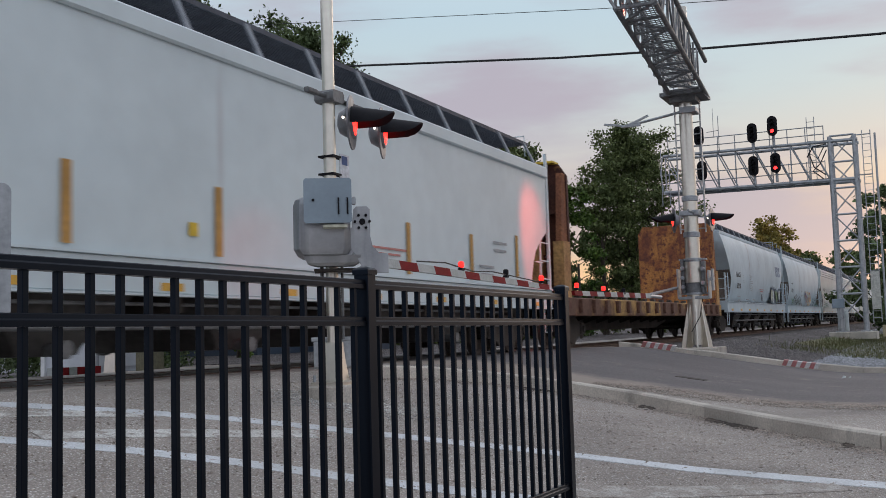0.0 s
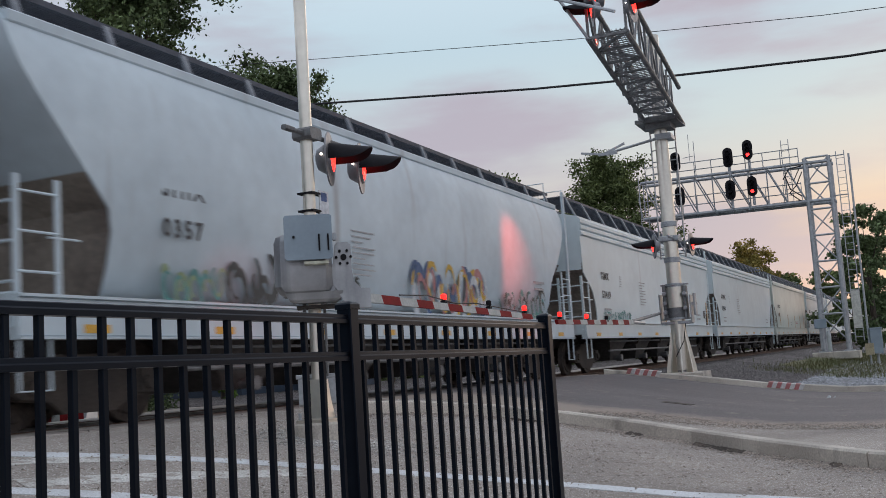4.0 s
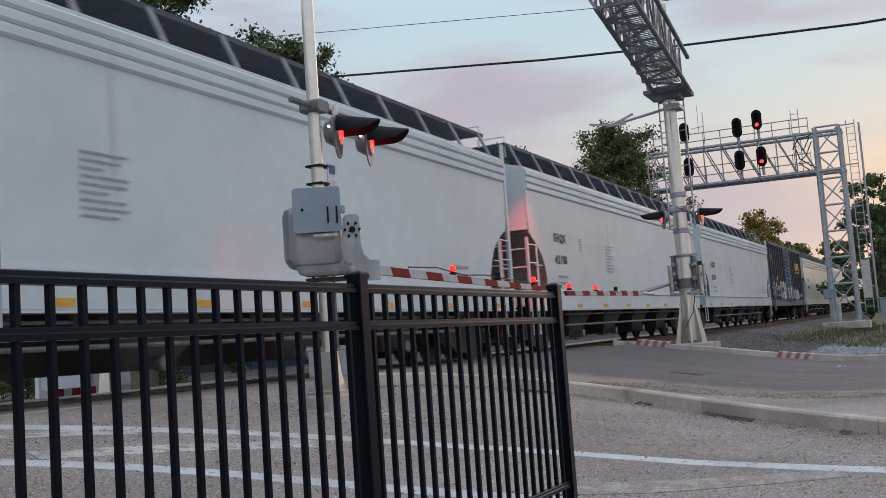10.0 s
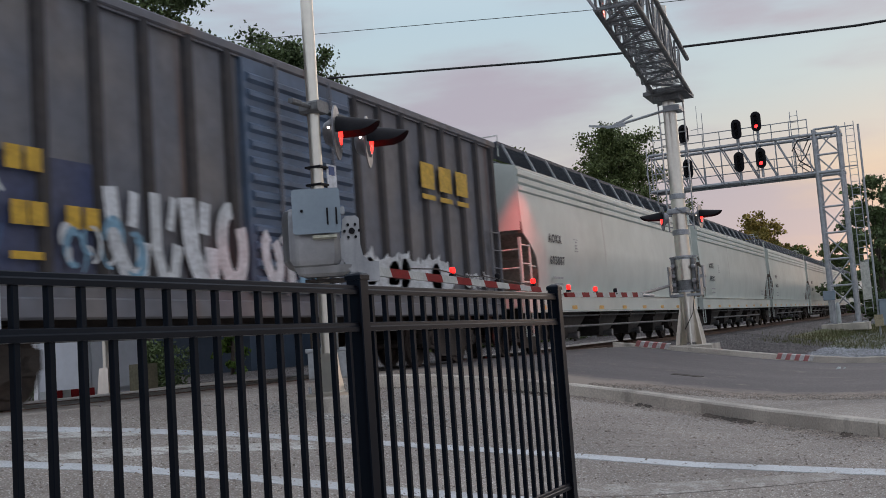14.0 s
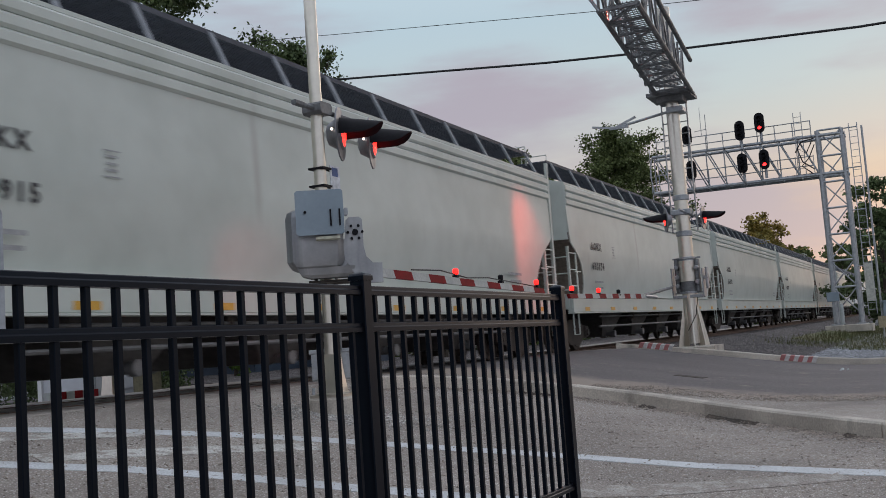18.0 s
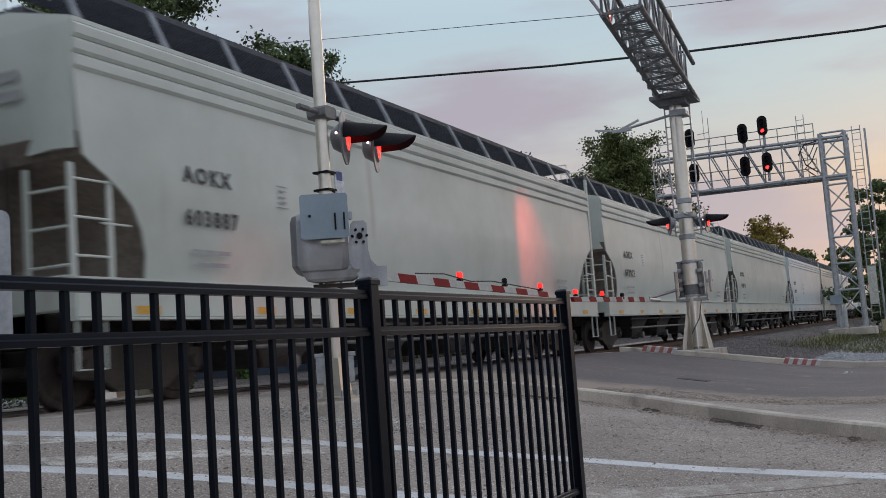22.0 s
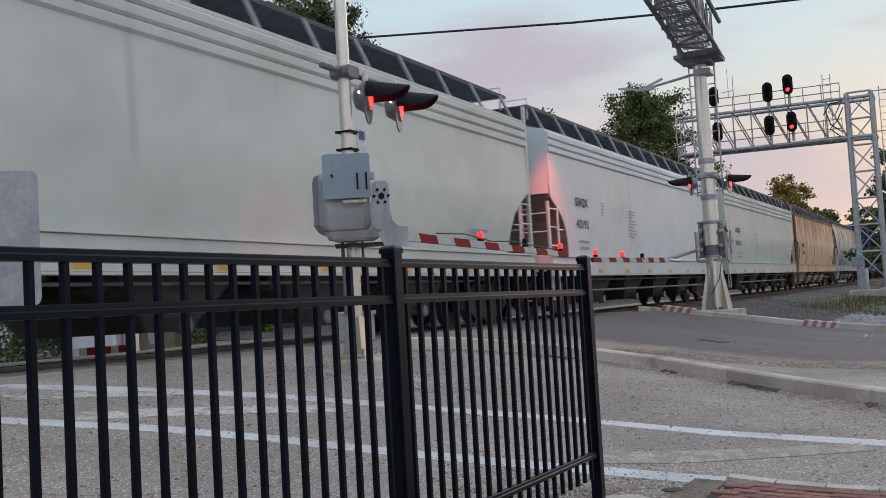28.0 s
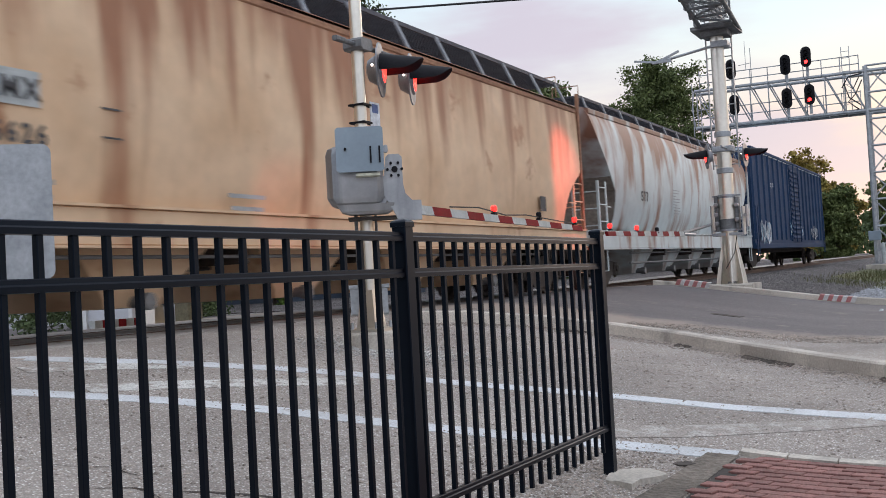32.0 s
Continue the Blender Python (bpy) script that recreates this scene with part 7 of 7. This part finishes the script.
ch = part("chimney", Geo().box(-26.3, -25.6, 24.55, 25.22, 6.6, 8.7, 0.02), M["chimney"], house, "red brick chimney")
part("chimney_cap", Geo().box(-26.36, -25.54, 24.49, 25.28, 8.58, 8.74), M["chimney"], ch)
part("chimney_pot", Geo().tube((-26.0, 24.82, 8.75), (-26.0, 24.82, 9.0), 0.13, 10).tube((-26.0, 24.82, 9.0), (-26.0, 24.82, 9.05), 0.18, 10), M["galv"], ch, "grey metal flue cap")
window(house, 24.77, 4.42, 0.46, 1.2, -23.97)
window(house, 25.88, 4.42, 0.46, 1.2, -23.97)
window(house, 22.06, 4.60, 0.66, 1.38, -23.72)
window(house, 24.77, 1.7, 0.46, 1.2, -23.97)

small = thing("house", pose(0, 0, 0), "small dark blue house with white trim and grey roof", "house", "houses beyond the track")
gb = ground_z(-30, 42)
part("front_wall", Geo().prism([(39.1, gb - 0.3), (44.3, gb - 0.3), (44.3, 5.55), (41.7, 6.85), (39.1, 5.55)], -34, -28), M["siding_blue"], small)
part("side_wing", Geo().box(-32, -25.4, 44.4, 47.0, gb - 0.3, 5.75), M["siding_blue"], small)
siding_wall(small, -27.995, 39.1, 44.3, 2.4, 6.8, M["siding_blue"], lambda y: 5.55 + (2.6 - abs(y - 41.7)) * 0.5)
siding_wall(small, -25.395, 44.4, 47.0, 2.4, 5.6, M["siding_blue"])
part("front_roof", Geo().prism([(38.6, 5.32), (38.6, 5.48), (41.7, 7.05), (44.8, 5.48), (44.8, 5.32), (41.7, 6.87)], -34.3, -27.6), M["shingle_grey"], small)
part("rake_board", Geo().prism([(38.58, 5.26), (38.58, 5.50), (41.7, 7.08), (44.82, 5.50), (44.82, 5.26), (41.7, 6.82)], -27.62, -27.55), M["trim"], small, "white rake board")
part("eave_return", Geo().box(-28.1, -27.5, 38.5, 39.5, 5.36, 5.52), M["trim"], small, "white eave return")
part("wing_roof", Geo().prism([(-25.0, 5.72), (-25.0, 5.84), (-28.6, 7.0), (-32.4, 5.84), (-32.4, 5.72), (-28.6, 6.85)], 44.3, 47.4, "y"), M["shingle_grey"], small)
part("eave_trim", Geo().box(-25.02, -24.92, 44.3, 47.4, 5.64, 5.84), M["trim"], small, "white eave board")
part("corner_board", Geo().box(-25.37, -25.33, 46.85, 47.02, 2.4, 5.6), M["trim"], small)
window(small, 39.75, 4.35, 0.62, 0.85, -27.96)
window(small, 45.7, 4.0, 0.7, 1.1, -25.36)

# ---------------------------------------------------------------- beyond the track: gate mast, cabinet, poles, wires
far = thing("crossing_gate_mast", pose(-13.2, 14.2, 0.62), "pale level-crossing mast with silver-backed lamps beyond the track", "crossing signal", "crossing gates")
part("pole", Geo().tube((0, 0, 0), (0, 0, 3.9), 0.075, 12), M["alu"], far)
part("base", Geo().loft([[(-a, -a, z), (a, -a, z), (a, a, z), (-a, a, z)] for a, z in ((0.22, 0.0), (0.13, 0.05), (0.1, 0.5))]), M["alu"], far)
ca = part("crossarm", Geo().tube((0, -0.1, 2.95), (0, 1.3, 2.95), 0.03, 8).tube((0, -0.8, 2.3), (0, 0.4, 2.3), 0.03, 8).tube((0, 0.65, 2.7), (0, 0.65, 3.15), 0.05, 8), M["galv"], far)
for y, z in ((0.42, 2.75), (1.05, 2.78)):
    u = part("lamp_back", Geo().lathe([(0.001, 0.20), (0.10, 0.18), (0.17, 0.10), (0.19, 0.0), (0.19, -0.04)], "x", 18), M["galv"], ca, "domed silver lamp back", pose(0.05, y, z))
    part("background_disc", Geo().lathe([(0.16, -0.03), (0.24, -0.03), (0.24, -0.015), (0.16, -0.015)], "x", 24), M["hood"], u, "black background disc")
for y in (-0.65, 0.25):
    u = part("lamp_unit", Geo().lathe([(0.001, -0.2), (0.14, -0.16), (0.18, -0.02), (0.18, 0.02)], "x", 16), M["disc"], ca, "grey crossing lamp", pose(0.05, y, 2.15))
    part("hood", Geo().box(-0.35, 0.0, -0.17, 0.17, 0.1, 0.18, 0.03), M["hood"], u, "black hood")
part("gate_mechanism", Geo().box(-0.3, 0.3, -0.3, 0.3, 1.0, 1.6, 0.05), M["box"], far, "grey gate motor housing")

cab = thing("equipment_cabinet", pose(-15.0, 15.7, 0.55), "pale blue-grey steel signal cabinet with white corner posts", "cabinet")
part("body", Geo().box(-0.6, 0.6, -0.8, 0.8, 0.1, 1.9, 0.02), M["siding"], cab)
for x in (-0.6, 0.6):
    for y in (-0.8, 0.8):
        part("corner_post", Geo().box(x - 0.05, x + 0.05, y - 0.05, y + 0.05, 0, 1.92), M["trim"], cab)
part("roof", Geo().box(-0.72, 0.72, -0.92, 0.92, 1.9, 2.0, 0.03), M["trim"], cab)
d = part("door", Geo().box(0.6, 0.63, -0.65, 0.65, 0.2, 1.8), M["siding"], cab)
part("door_window", Geo().box(0.63, 0.645, -0.2, 0.3, 1.3, 1.7), M["glass"], d)
tagged(part("battery_box", Geo().box(-13.1, -12.75, 14.6, 15.0, 0.6, 1.15, 0.03), spray("olive", (0.22, 0.21, 0.14))), "small olive equipment box beside the cabinet", "equipment box")
mark2 = thing("kerb_marking", pose(-12.4, 12.4, 0.70), "red and white hazard stripes on the far kerb", "kerb marking", "hazard stripes", "structure")
for i in range(6):
    part("stripe", Geo().box(0.0, 0.12, -0.5 + i * 0.17, -0.34 + i * 0.17, 0, 0.12), M["red_paint"] if i % 2 else M["white_paint"], mark2)


def wire(name, pts, r, label):
    return tagged(part(name, Geo().chain(pts, r, 6), M["cable"]), label, "cable", "overhead wires")


def sag(a, b, drop, n=24):
    a, b = Vector(a), Vector(b)
    return [a.lerp(b, k / n) - Vector((0, 0, drop * 4 * (k / n) * (1 - k / n))) for k in range(n + 1)]


wire("cable", [(-60, 30, 17.0), (-45, 30, 14.6), (-34.2, 30, 12.95), (-26, 30, 11.6), (-17.9, 30, 10.41), (-10.06, 30, 9.57), (-5.8, 30, 9.22), (-1.1, 30, 8.92), (6, 30, 8.8), (16, 30, 9.0), (30, 30, 9.8)], 0.035, "thick black overhead cable across the road")
wire("wire", [(-50, 30, 16.2), (-34, 30, 13.95), (-17.5, 30, 11.93), (-8.74, 30, 10.89), (-1.6, 30, 10.18), (8, 30, 9.6), (25, 30, 9.2)], 0.010, "thin overhead wire across the road")
wire("guy_wire", sag((-21.5, 12.0, 9.6), (-21.5, 34.0, 5.3), 0.25), 0.018, "thin guy wire slanting down past the house")
pole = thing("utility_pole", pose(-21.5, 34.05, 0.6), "short weathered stub pole that holds the guy wire", "utility pole")
part("shaft", Geo().tube((0, 0, 0), (0, 0, 4.9), 0.09, 8, 0.08), M["bark"], pole)
wire("wire", sag((-40, 20, 17.5), (-26, 44, 9.0), 0.4), 0.012, "thin slanting wire among the trees")
pole = thing("utility_pole", pose(-21, 44.5, 0.6), "weathered grey utility pole with a small transformer", "utility pole")
part("shaft", Geo().tube((0, 0, 0), (0, 0, 8.2), 0.13, 10, 0.10), M["bark"], pole)
part("transformer", Geo().tube((0.28, 0.1, 6.0), (0.28, 0.1, 6.7), 0.2, 12), M["galv"], pole, "grey transformer can")
pole = thing("utility_pole", pose(-21.5, 66, 0.6), "slim weathered post beyond the flat car", "utility pole")
part("shaft", Geo().tube((0, 0, 0), (0, 0, 5.2), 0.10, 8, 0.08), M["bark"], pole)

# back of a road sign by the fence
sign = thing("road_sign", pose(-4.55, 4.14, 0.0, 0, 0, 42), "grey aluminium back of a road sign with rounded corners", "road sign")
pts = []
for cx, cz, a0 in ((-0.05, 1.95, 0), (-0.71, 1.95, 90), (-0.71, 1.30, 180), (-0.05, 1.30, 270)):
    for k in range(5):
        a = radians(a0 + 22.5 * k)
        pts.append((cx + 0.05 * math.cos(a), cz + 0.05 * math.sin(a)))
part("panel", Geo().prism(pts, -0.002, 0.002, "y"), M["galv"], sign)
part("post", Geo().box(-0.41, -0.35, 0.004, 0.044, 0.2, 2.0), M["galv"], sign)

# ---------------------------------------------------------------- ground details
# hedge beyond the track
cs, ss = [], []
rnd = random.Random(21)
for k in range(150):
    y = rnd.uniform(15.8, 25.5)
    x = -18.5 - (y - 16) * 0.25 + rnd.uniform(-0.7, 0.7)
    cs.append((x, y, ground_z(x, y) + rnd.uniform(0.15, 1.15)))
    ss.append(rnd.uniform(0.3, 0.5))
for k in range(26):
    cs.append((-11.9 + rnd.uniform(-0.4, 0.4), 7.6 + rnd.uniform(-0.6, 0.6), 0.6 + rnd.uniform(0.0, 0.5)))
    ss.append(rnd.uniform(0.15, 0.3))
v, f = leaves(cs, ss, 90, 0.055)
me = bpy.data.meshes.new("hedge")
me.from_pydata(v.tolist(), [], f.tolist())
me.materials.append(M["leaf_dark"])
tagged(new("hedge", me), "low dark green hedge beyond the track", "hedge", kind="stuff")


def scatter(name, spots, size, material, label, category, seed, flat=0.6):
    """Many small angular stones as one object."""
    r = np.random.default_rng(seed)
    n = len(spots)
    base = np.array([(1, 0, 0), (-1, 0, 0), (0, 1, 0), (0, -1, 0), (0, 0, 1), (0, 0, -1)], float)
    fc = np.array([(0, 2, 4), (2, 1, 4), (1, 3, 4), (3, 0, 4), (2, 0, 5), (1, 2, 5), (3, 1, 5), (0, 3, 5)])
    s = size * r.uniform(0.5, 1.4, (n, 1, 1)) * r.uniform(0.7, 1.3, (n, 6, 1))
    a = r.uniform(0, 2 * np.pi, n)
    c, sn = np.cos(a), np.sin(a)
    rot = np.stack([np.stack([c, -sn, 0 * c], -1), np.stack([sn, c, 0 * c], -1), np.stack([0 * c, 0 * c, flat + 0 * c], -1)], 1)
    v = np.einsum("nij,nkj->nki", rot, base[None] * s) + np.asarray(spots)[:, None, :]
    f = (fc[None] + 6 * np.arange(n)[:, None, None]).reshape(-1, 3)
    me = bpy.data.meshes.new(name)
    me.from_pydata(v.reshape(-1, 3).tolist(), [], f.tolist())
    me.materials.append(material)
    return tagged(new(name, me), label, category, kind="stuff")


def stones(name, rgb, spread_=0.35):
    """Loose stones whose tone differs from piece to piece."""
    m = surf(name, rgb, [c * 0.7 for c in rgb], 3.0, 0.9, fine=30, grain=0.2)
    n, l = m.node_tree.nodes, m.node_tree.links
    b = n["Principled BSDF"]
    src = b.inputs["Base Color"].links[0].from_socket
    geo = n.new("ShaderNodeNewGeometry")
    mr = n.new("ShaderNodeMapRange")
    mr.inputs["To Min"].default_value, mr.inputs["To Max"].default_value = 1 - spread_, 1 + spread_
    l.new(geo.outputs["Random Per Island"], mr.inputs["Value"])
    sc = n.new("ShaderNodeVectorMath")
    sc.operation = "SCALE"
    l.new(src, sc.inputs[0])
    l.new(mr.outputs[0], sc.inputs["Scale"])
    l.new(sc.outputs[0], b.inputs["Base Color"])
    return m


M["rock_dark"] = stones("dark_ballast_stone", (0.15, 0.135, 0.13))
M["rock_grey"] = stones("blue_grey_gravel_stone", (0.34, 0.35, 0.37))
M["grit"] = stones("loose_grit", (0.36, 0.305, 0.26), 0.4)
rnd = random.Random(3)
spots = []
for k in range(16000):
    y = 26.6 + 55 * rnd.random() ** 1.6
    x = TRACK_X + 0.9 + 2.6 * rnd.random()
    spots.append((x, y, rail_z(y) - 0.16 - max(0, abs(x - TRACK_X) - 1.6) * 0.25 + 0.02))
for k in range(9000):
    y, x = 25.5 + 13 * rnd.random(), -6.3 + 3.2 * rnd.random()
    spots.append((x, y, ground_z(x, y) + 0.045))
scatter("ballast_stones", spots, 0.045, M["rock_dark"], "loose dark ballast stones beside the rail", "ballast", 4)
spots = []
for k in range(16000):
    y = 25.6 + 30 * rnd.random() ** 1.5
    x = -3.3 + 6 * rnd.random()
    spots.append((x, y, ground_z(x, y) + 0.035))
scatter("gravel_stones", spots, 0.04, M["rock_grey"], "loose blue-grey gravel beside the kerb", "gravel", 5)
spots = []
for k in range(5000):
    t = rnd.random()
    i = min(len(NEAR_KERB) - 2, int(t * 8))
    (xa, ya), (xb, yb) = NEAR_KERB[i], NEAR_KERB[i + 1]
    s = rnd.random()
    x, y = xa + (xb - xa) * s + rnd.gauss(0, 0.1), ya + (yb - ya) * s - 0.12 - abs(rnd.gauss(0, 0.22))
    spots.append((x, y, ground_z(x, y) + 0.002))
for k in range(7000):
    x, y = -6.5 + 6.5 * rnd.random(), 3.6 + 8 * rnd.random()
    spots.append((x, y, ground_z(x, y) + 0.001))
for k in range(6000):
    x, y = -4.6 + 9 * rnd.random() ** 1.2, 14.4 + abs(rnd.gauss(0, 0.9))
    spots.append((x, y, ground_z(x, y) + 0.012))
for k in range(2500):
    x, y = foot.x + rnd.gauss(0, 0.45), foot.y - 0.1 + rnd.gauss(0, 0.5)
    spots.append((x, y, ground_z(x, y) + 0.002))
scatter("loose_grit", spots, 0.011, M["grit"], "loose grit and small stones on the pavement", "grit", 6)

spots = []
for k in range(1600):
    x, y = -5.3 + rnd.gauss(0, 0.42), 8.9 + rnd.gauss(0, 0.3)
    spots.append((x, y, ground_z(x, y) + 0.003))
scatter("pale_gravel", spots, 0.014, stones("pale_gravel_stone", (0.52, 0.50, 0.47), 0.3), "pale gravel strewn round the foot of the mast", "gravel", 12)

spots = []
for k in range(2600):
    i = rnd.choice((2, 3, 3, 4, 5, 5, 6, 6, 7, 7, 8, 8))
    (xa, ya), (xb, yb) = NEAR_KERB[i], NEAR_KERB[i + 1]
    s = rnd.random()
    x, y = xa + (xb - xa) * s, ya + (yb - ya) * s - 0.14 - abs(rnd.gauss(0, 0.13))
    if math.sin(x * 5.1) + math.sin(x * 2.3 + 1) + 0.5 * math.sin(x * 13) > 0.55:
        spots.append((x, y, ground_z(x, y) + 0.006))
scatter("leaf_litter", spots, 0.026, M["soil_dark"], "dark dead leaves and dirt gathered along the kerb", "litter", 9, 0.35)

# grass between gravel and track
v, f = [], []
for k in range(9000):
    y = 33 + 40 * rnd.random()
    x = -4.2 + rnd.gauss(0, 0.5) + (y - 33) * 0.03 + (3.0 * rnd.random() if k % 3 else 0)
    z = ground_z(x, y) + 0.03
    a, h, w = rnd.uniform(0, 6.3), rnd.uniform(0.06, 0.2), 0.012
    i = len(v)
    v += [(x - w * math.cos(a), y - w * math.sin(a), z), (x + w * math.cos(a), y + w * math.sin(a), z), (x + rnd.gauss(0, 0.05), y + rnd.gauss(0, 0.05), z + h)]
    f.append((i, i + 1, i + 2))
me = bpy.data.meshes.new("grass")
me.from_pydata(v, [], f)
me.materials.append(M["grass"])
tagged(new("grass", me), "thin dry yellow-green grass on the verge", "grass", kind="stuff")
lay("grass_strip", rng(-5.2, -0.5, 12), rng(34, 75, 40), 0.045, M["grass"], "worn strip of grass on the gravel verge", "grass")

# cracks in the pavement
M["crack"] = surf("dark_crack", (0.05, 0.043, 0.038), (0.09, 0.075, 0.065), 6.0, 0.95)


def crack(x, y, ang, length, seed, w=0.012):
    rnd = random.Random(seed)
    pts, home = [], ang
    n = int(length / 0.07)
    for i in range(n):
        pts.append((x, y, w * rnd.uniform(0.3, 1.0) * (1 - abs(2 * i / n - 1) ** 3)))
        turn = rnd.gauss(0, 0.5)
        ang = home + 0.6 * (ang - home) + turn
        x, y = x + 0.07 * math.cos(ang), y + 0.07 * math.sin(ang)
    g = Geo()
    for (xa, ya, wa), (xb, yb, wb) in zip(pts, pts[1:]):
        g.add([(xa, ya - wa, ground_z(xa, ya) + 0.004), (xb, yb - wb, ground_z(xb, yb) + 0.004), (xb, yb + wb, ground_z(xb, yb) + 0.004), (xa, ya + wa, ground_z(xa, ya) + 0.004)], [(0, 1, 2, 3)])
    tagged(part("crack", g, M["crack"], smooth=0), "thin dark crack in the old pavement", "crack", "pavement cracks", "structure")


for i, (x, y, a, ln, w) in enumerate(((-3.45, 3.75, 48, 0.8, 0.022), (-3.75, 3.55, 40, 0.5, 0.012), (-5.9, 9.5, -6, 2.4, 0.016), (-5.6, 8.9, 4, 1.6, 0.010), (-3.9, 10.8, -12, 1.8, 0.012), (-2.4, 9.6, -20, 1.2, 0.008), (-3.0, 8.9, -5, 1.6, 0.007), (-4.3, 3.7, 30, 0.9, 0.007), (-2.9, 9.9, -8, 1.2, 0.006))):
    crack(x, y, radians(a), ln, 40 + i, w)

# cover in the road, litter, dry weeds
tagged(part("utility_cover", Geo().add([(x, y, ground_z(x, y) + up) for up in (0.0, 0.026) for x, y in ((-4.14, 17.68), (-3.64, 17.62), (-3.62, 17.90), (-4.12, 17.96))], [(4, 5, 6, 7), (0, 1, 5, 4), (1, 2, 6, 5), (2, 3, 7, 6), (3, 0, 4, 7)]), M["crack"]), "dark iron cover set in the road", "utility cover", kind="structure")
for x, y, s in ((-1.9, 22.2, 0.09), (-1.78, 22.4, 0.05)):
    tagged(part("litter", Geo().add([(0, 0, 0), (s, 0.02, 0.01), (s, s, 0.04), (0, s * 0.8, 0.0), (s * 0.5, s * 0.5, s * 0.6)], [(0, 1, 4), (1, 2, 4), (2, 3, 4), (3, 0, 4), (3, 2, 1, 0)]), M["white_paint"], m=pose(x, y, ground_z(x, y) + 0.02), smooth=0), "crumpled pale scrap of litter on the road", "litter")

# pale patch of old concrete beside the post
tagged(part("drain_patch", Geo().lathe([(0.07, 0.0), (0.07, 0.008), (0.001, 0.01)], "z", 7, (-1.69, 6.31, ground_z(-1.69, 6.31))), M["crack"]), "dark round patch in the pavement", "patch", kind="structure")

# brick path: each paver
path = thing("brick_path", pose(0, 0, 0), "red clay paver path laid in running bond", "path", kind="structure")
bed = Geo()
for i in range(24):
    xa, xb = -1.7 + 0.2 * i, -1.7 + 0.2 * (i + 1)
    for j in range(9):
        ya, yb = 4.5 + 0.2 * j, 4.5 + 0.2 * (j + 1)
        if yb < 6.62 - 0.28 * (xa + 1.4) and xa > -1.52 - (6.6 - ya) * 0.1:
            bed.add([(x, y, ground_z(x, y) + 0.008) for x, y in ((xa, ya), (xb, ya), (xb, yb), (xa, yb))], [(0, 1, 2, 3)])
part("bedding", bed, M["crack"], path, smooth=0)
for i in range(9):
    xa, xb = -1.42 + 0.3 * i, -1.42 + 0.3 * (i + 0.96)
    g = Geo().add([(x, y, ground_z(x, y) + z) for z in (-0.05, 0.03) for x, y in ((xa, 6.62 - 0.28 * (xa + 1.4)), (xb, 6.62 - 0.28 * (xb + 1.4)), (xb, 6.71 - 0.28 * (xb + 1.4)), (xa, 6.71 - 0.28 * (xa + 1.4)))], [(4, 5, 6, 7), (0, 1, 5, 4), (1, 2, 6, 5), (2, 3, 7, 6), (3, 0, 4, 7)])
    part("edge_course", g, M["concrete"], path, "thin concrete edging", smooth=0)
edge = Geo()
for j in range(8):
    ya, yb = 6.6 - 0.2 * j, 6.6 - 0.2 * (j + 1)
    edge.add([(x, y, ground_z(x, y) + 0.012) for x, y in ((-1.62 - (6.6 - ya) * 0.1, ya), (-1.42 - (6.6 - ya) * 0.1, ya), (-1.42 - (6.6 - yb) * 0.1, yb), (-1.62 - (6.6 - yb) * 0.1, yb))], [(0, 1, 2, 3)])
part("border_strip", edge, M["soil"], path, "worn grey border strip", smooth=0)
paver = Geo().loft([[(-a, -b, z), (a, -b, z), (a, b, z), (-a, b, z)] for a, b, z in ((0.079, 0.039, -0.04), (0.079, 0.039, 0.014), (0.076, 0.036, 0.018))]).mesh("brick", M["brick"], 0)
rnd = random.Random(8)
tilt = math.degrees(math.atan(-0.28))
for r in range(20):
    for c in range(14):
        u = 0.02 + 0.163 * c + (0.08 if r % 2 else 0)
        x = -1.4 + u * math.cos(radians(tilt)) + 0.083 * r * math.sin(radians(tilt))
        y = 6.57 + u * math.sin(radians(tilt)) - 0.083 * r * math.cos(radians(tilt))
        if x > 0.7 or x < -1.36 - (6.6 - y) * 0.1:
            continue
        o = part("brick", paver, None, path)
        o.matrix_basis = pose(x, y, ground_z(x, y) + 0.004 + rnd.uniform(0, 0.004), rnd.gauss(0, 0.4), rnd.gauss(0, 0.4), tilt + rnd.gauss(0, 0.5))


def motions():
    for car, centre in CARS:
        rows = []
        for k in range(17):
            t = 2.0 * k
            y = centre - SPEED * t
            tilt = math.degrees(math.atan((rail_z(y + 6) - rail_z(y - 6)) / 12))
            rows.append((t, pose(TRACK_X, y, (rail_z(y + 6) + rail_z(y - 6)) / 2, tilt, 0, 0)))
        walk(car, rows)
        # the wheels roll while the car passes the crossing
        first, last = frame((centre - 36) / SPEED), frame((centre + 4) / SPEED)
        first, last = max(1, first), min(frame(32.0), last)
        if last <= first:
            continue
        for w in car.children_recursive:
            if not w.name.startswith("wheelset"):
                continue
            at = w.matrix_basis.translation.copy()
            turn = math.degrees(SPEED / FPS / 0.43)
            keys = sorted({1, frame(32.0), *range(first, last + 1)})
            walk(w, [((n - 1) / FPS, pose(at.x, at.y, at.z, turn * (min(max(n, first), last) - first), 0, 0)) for n in keys])


motions()
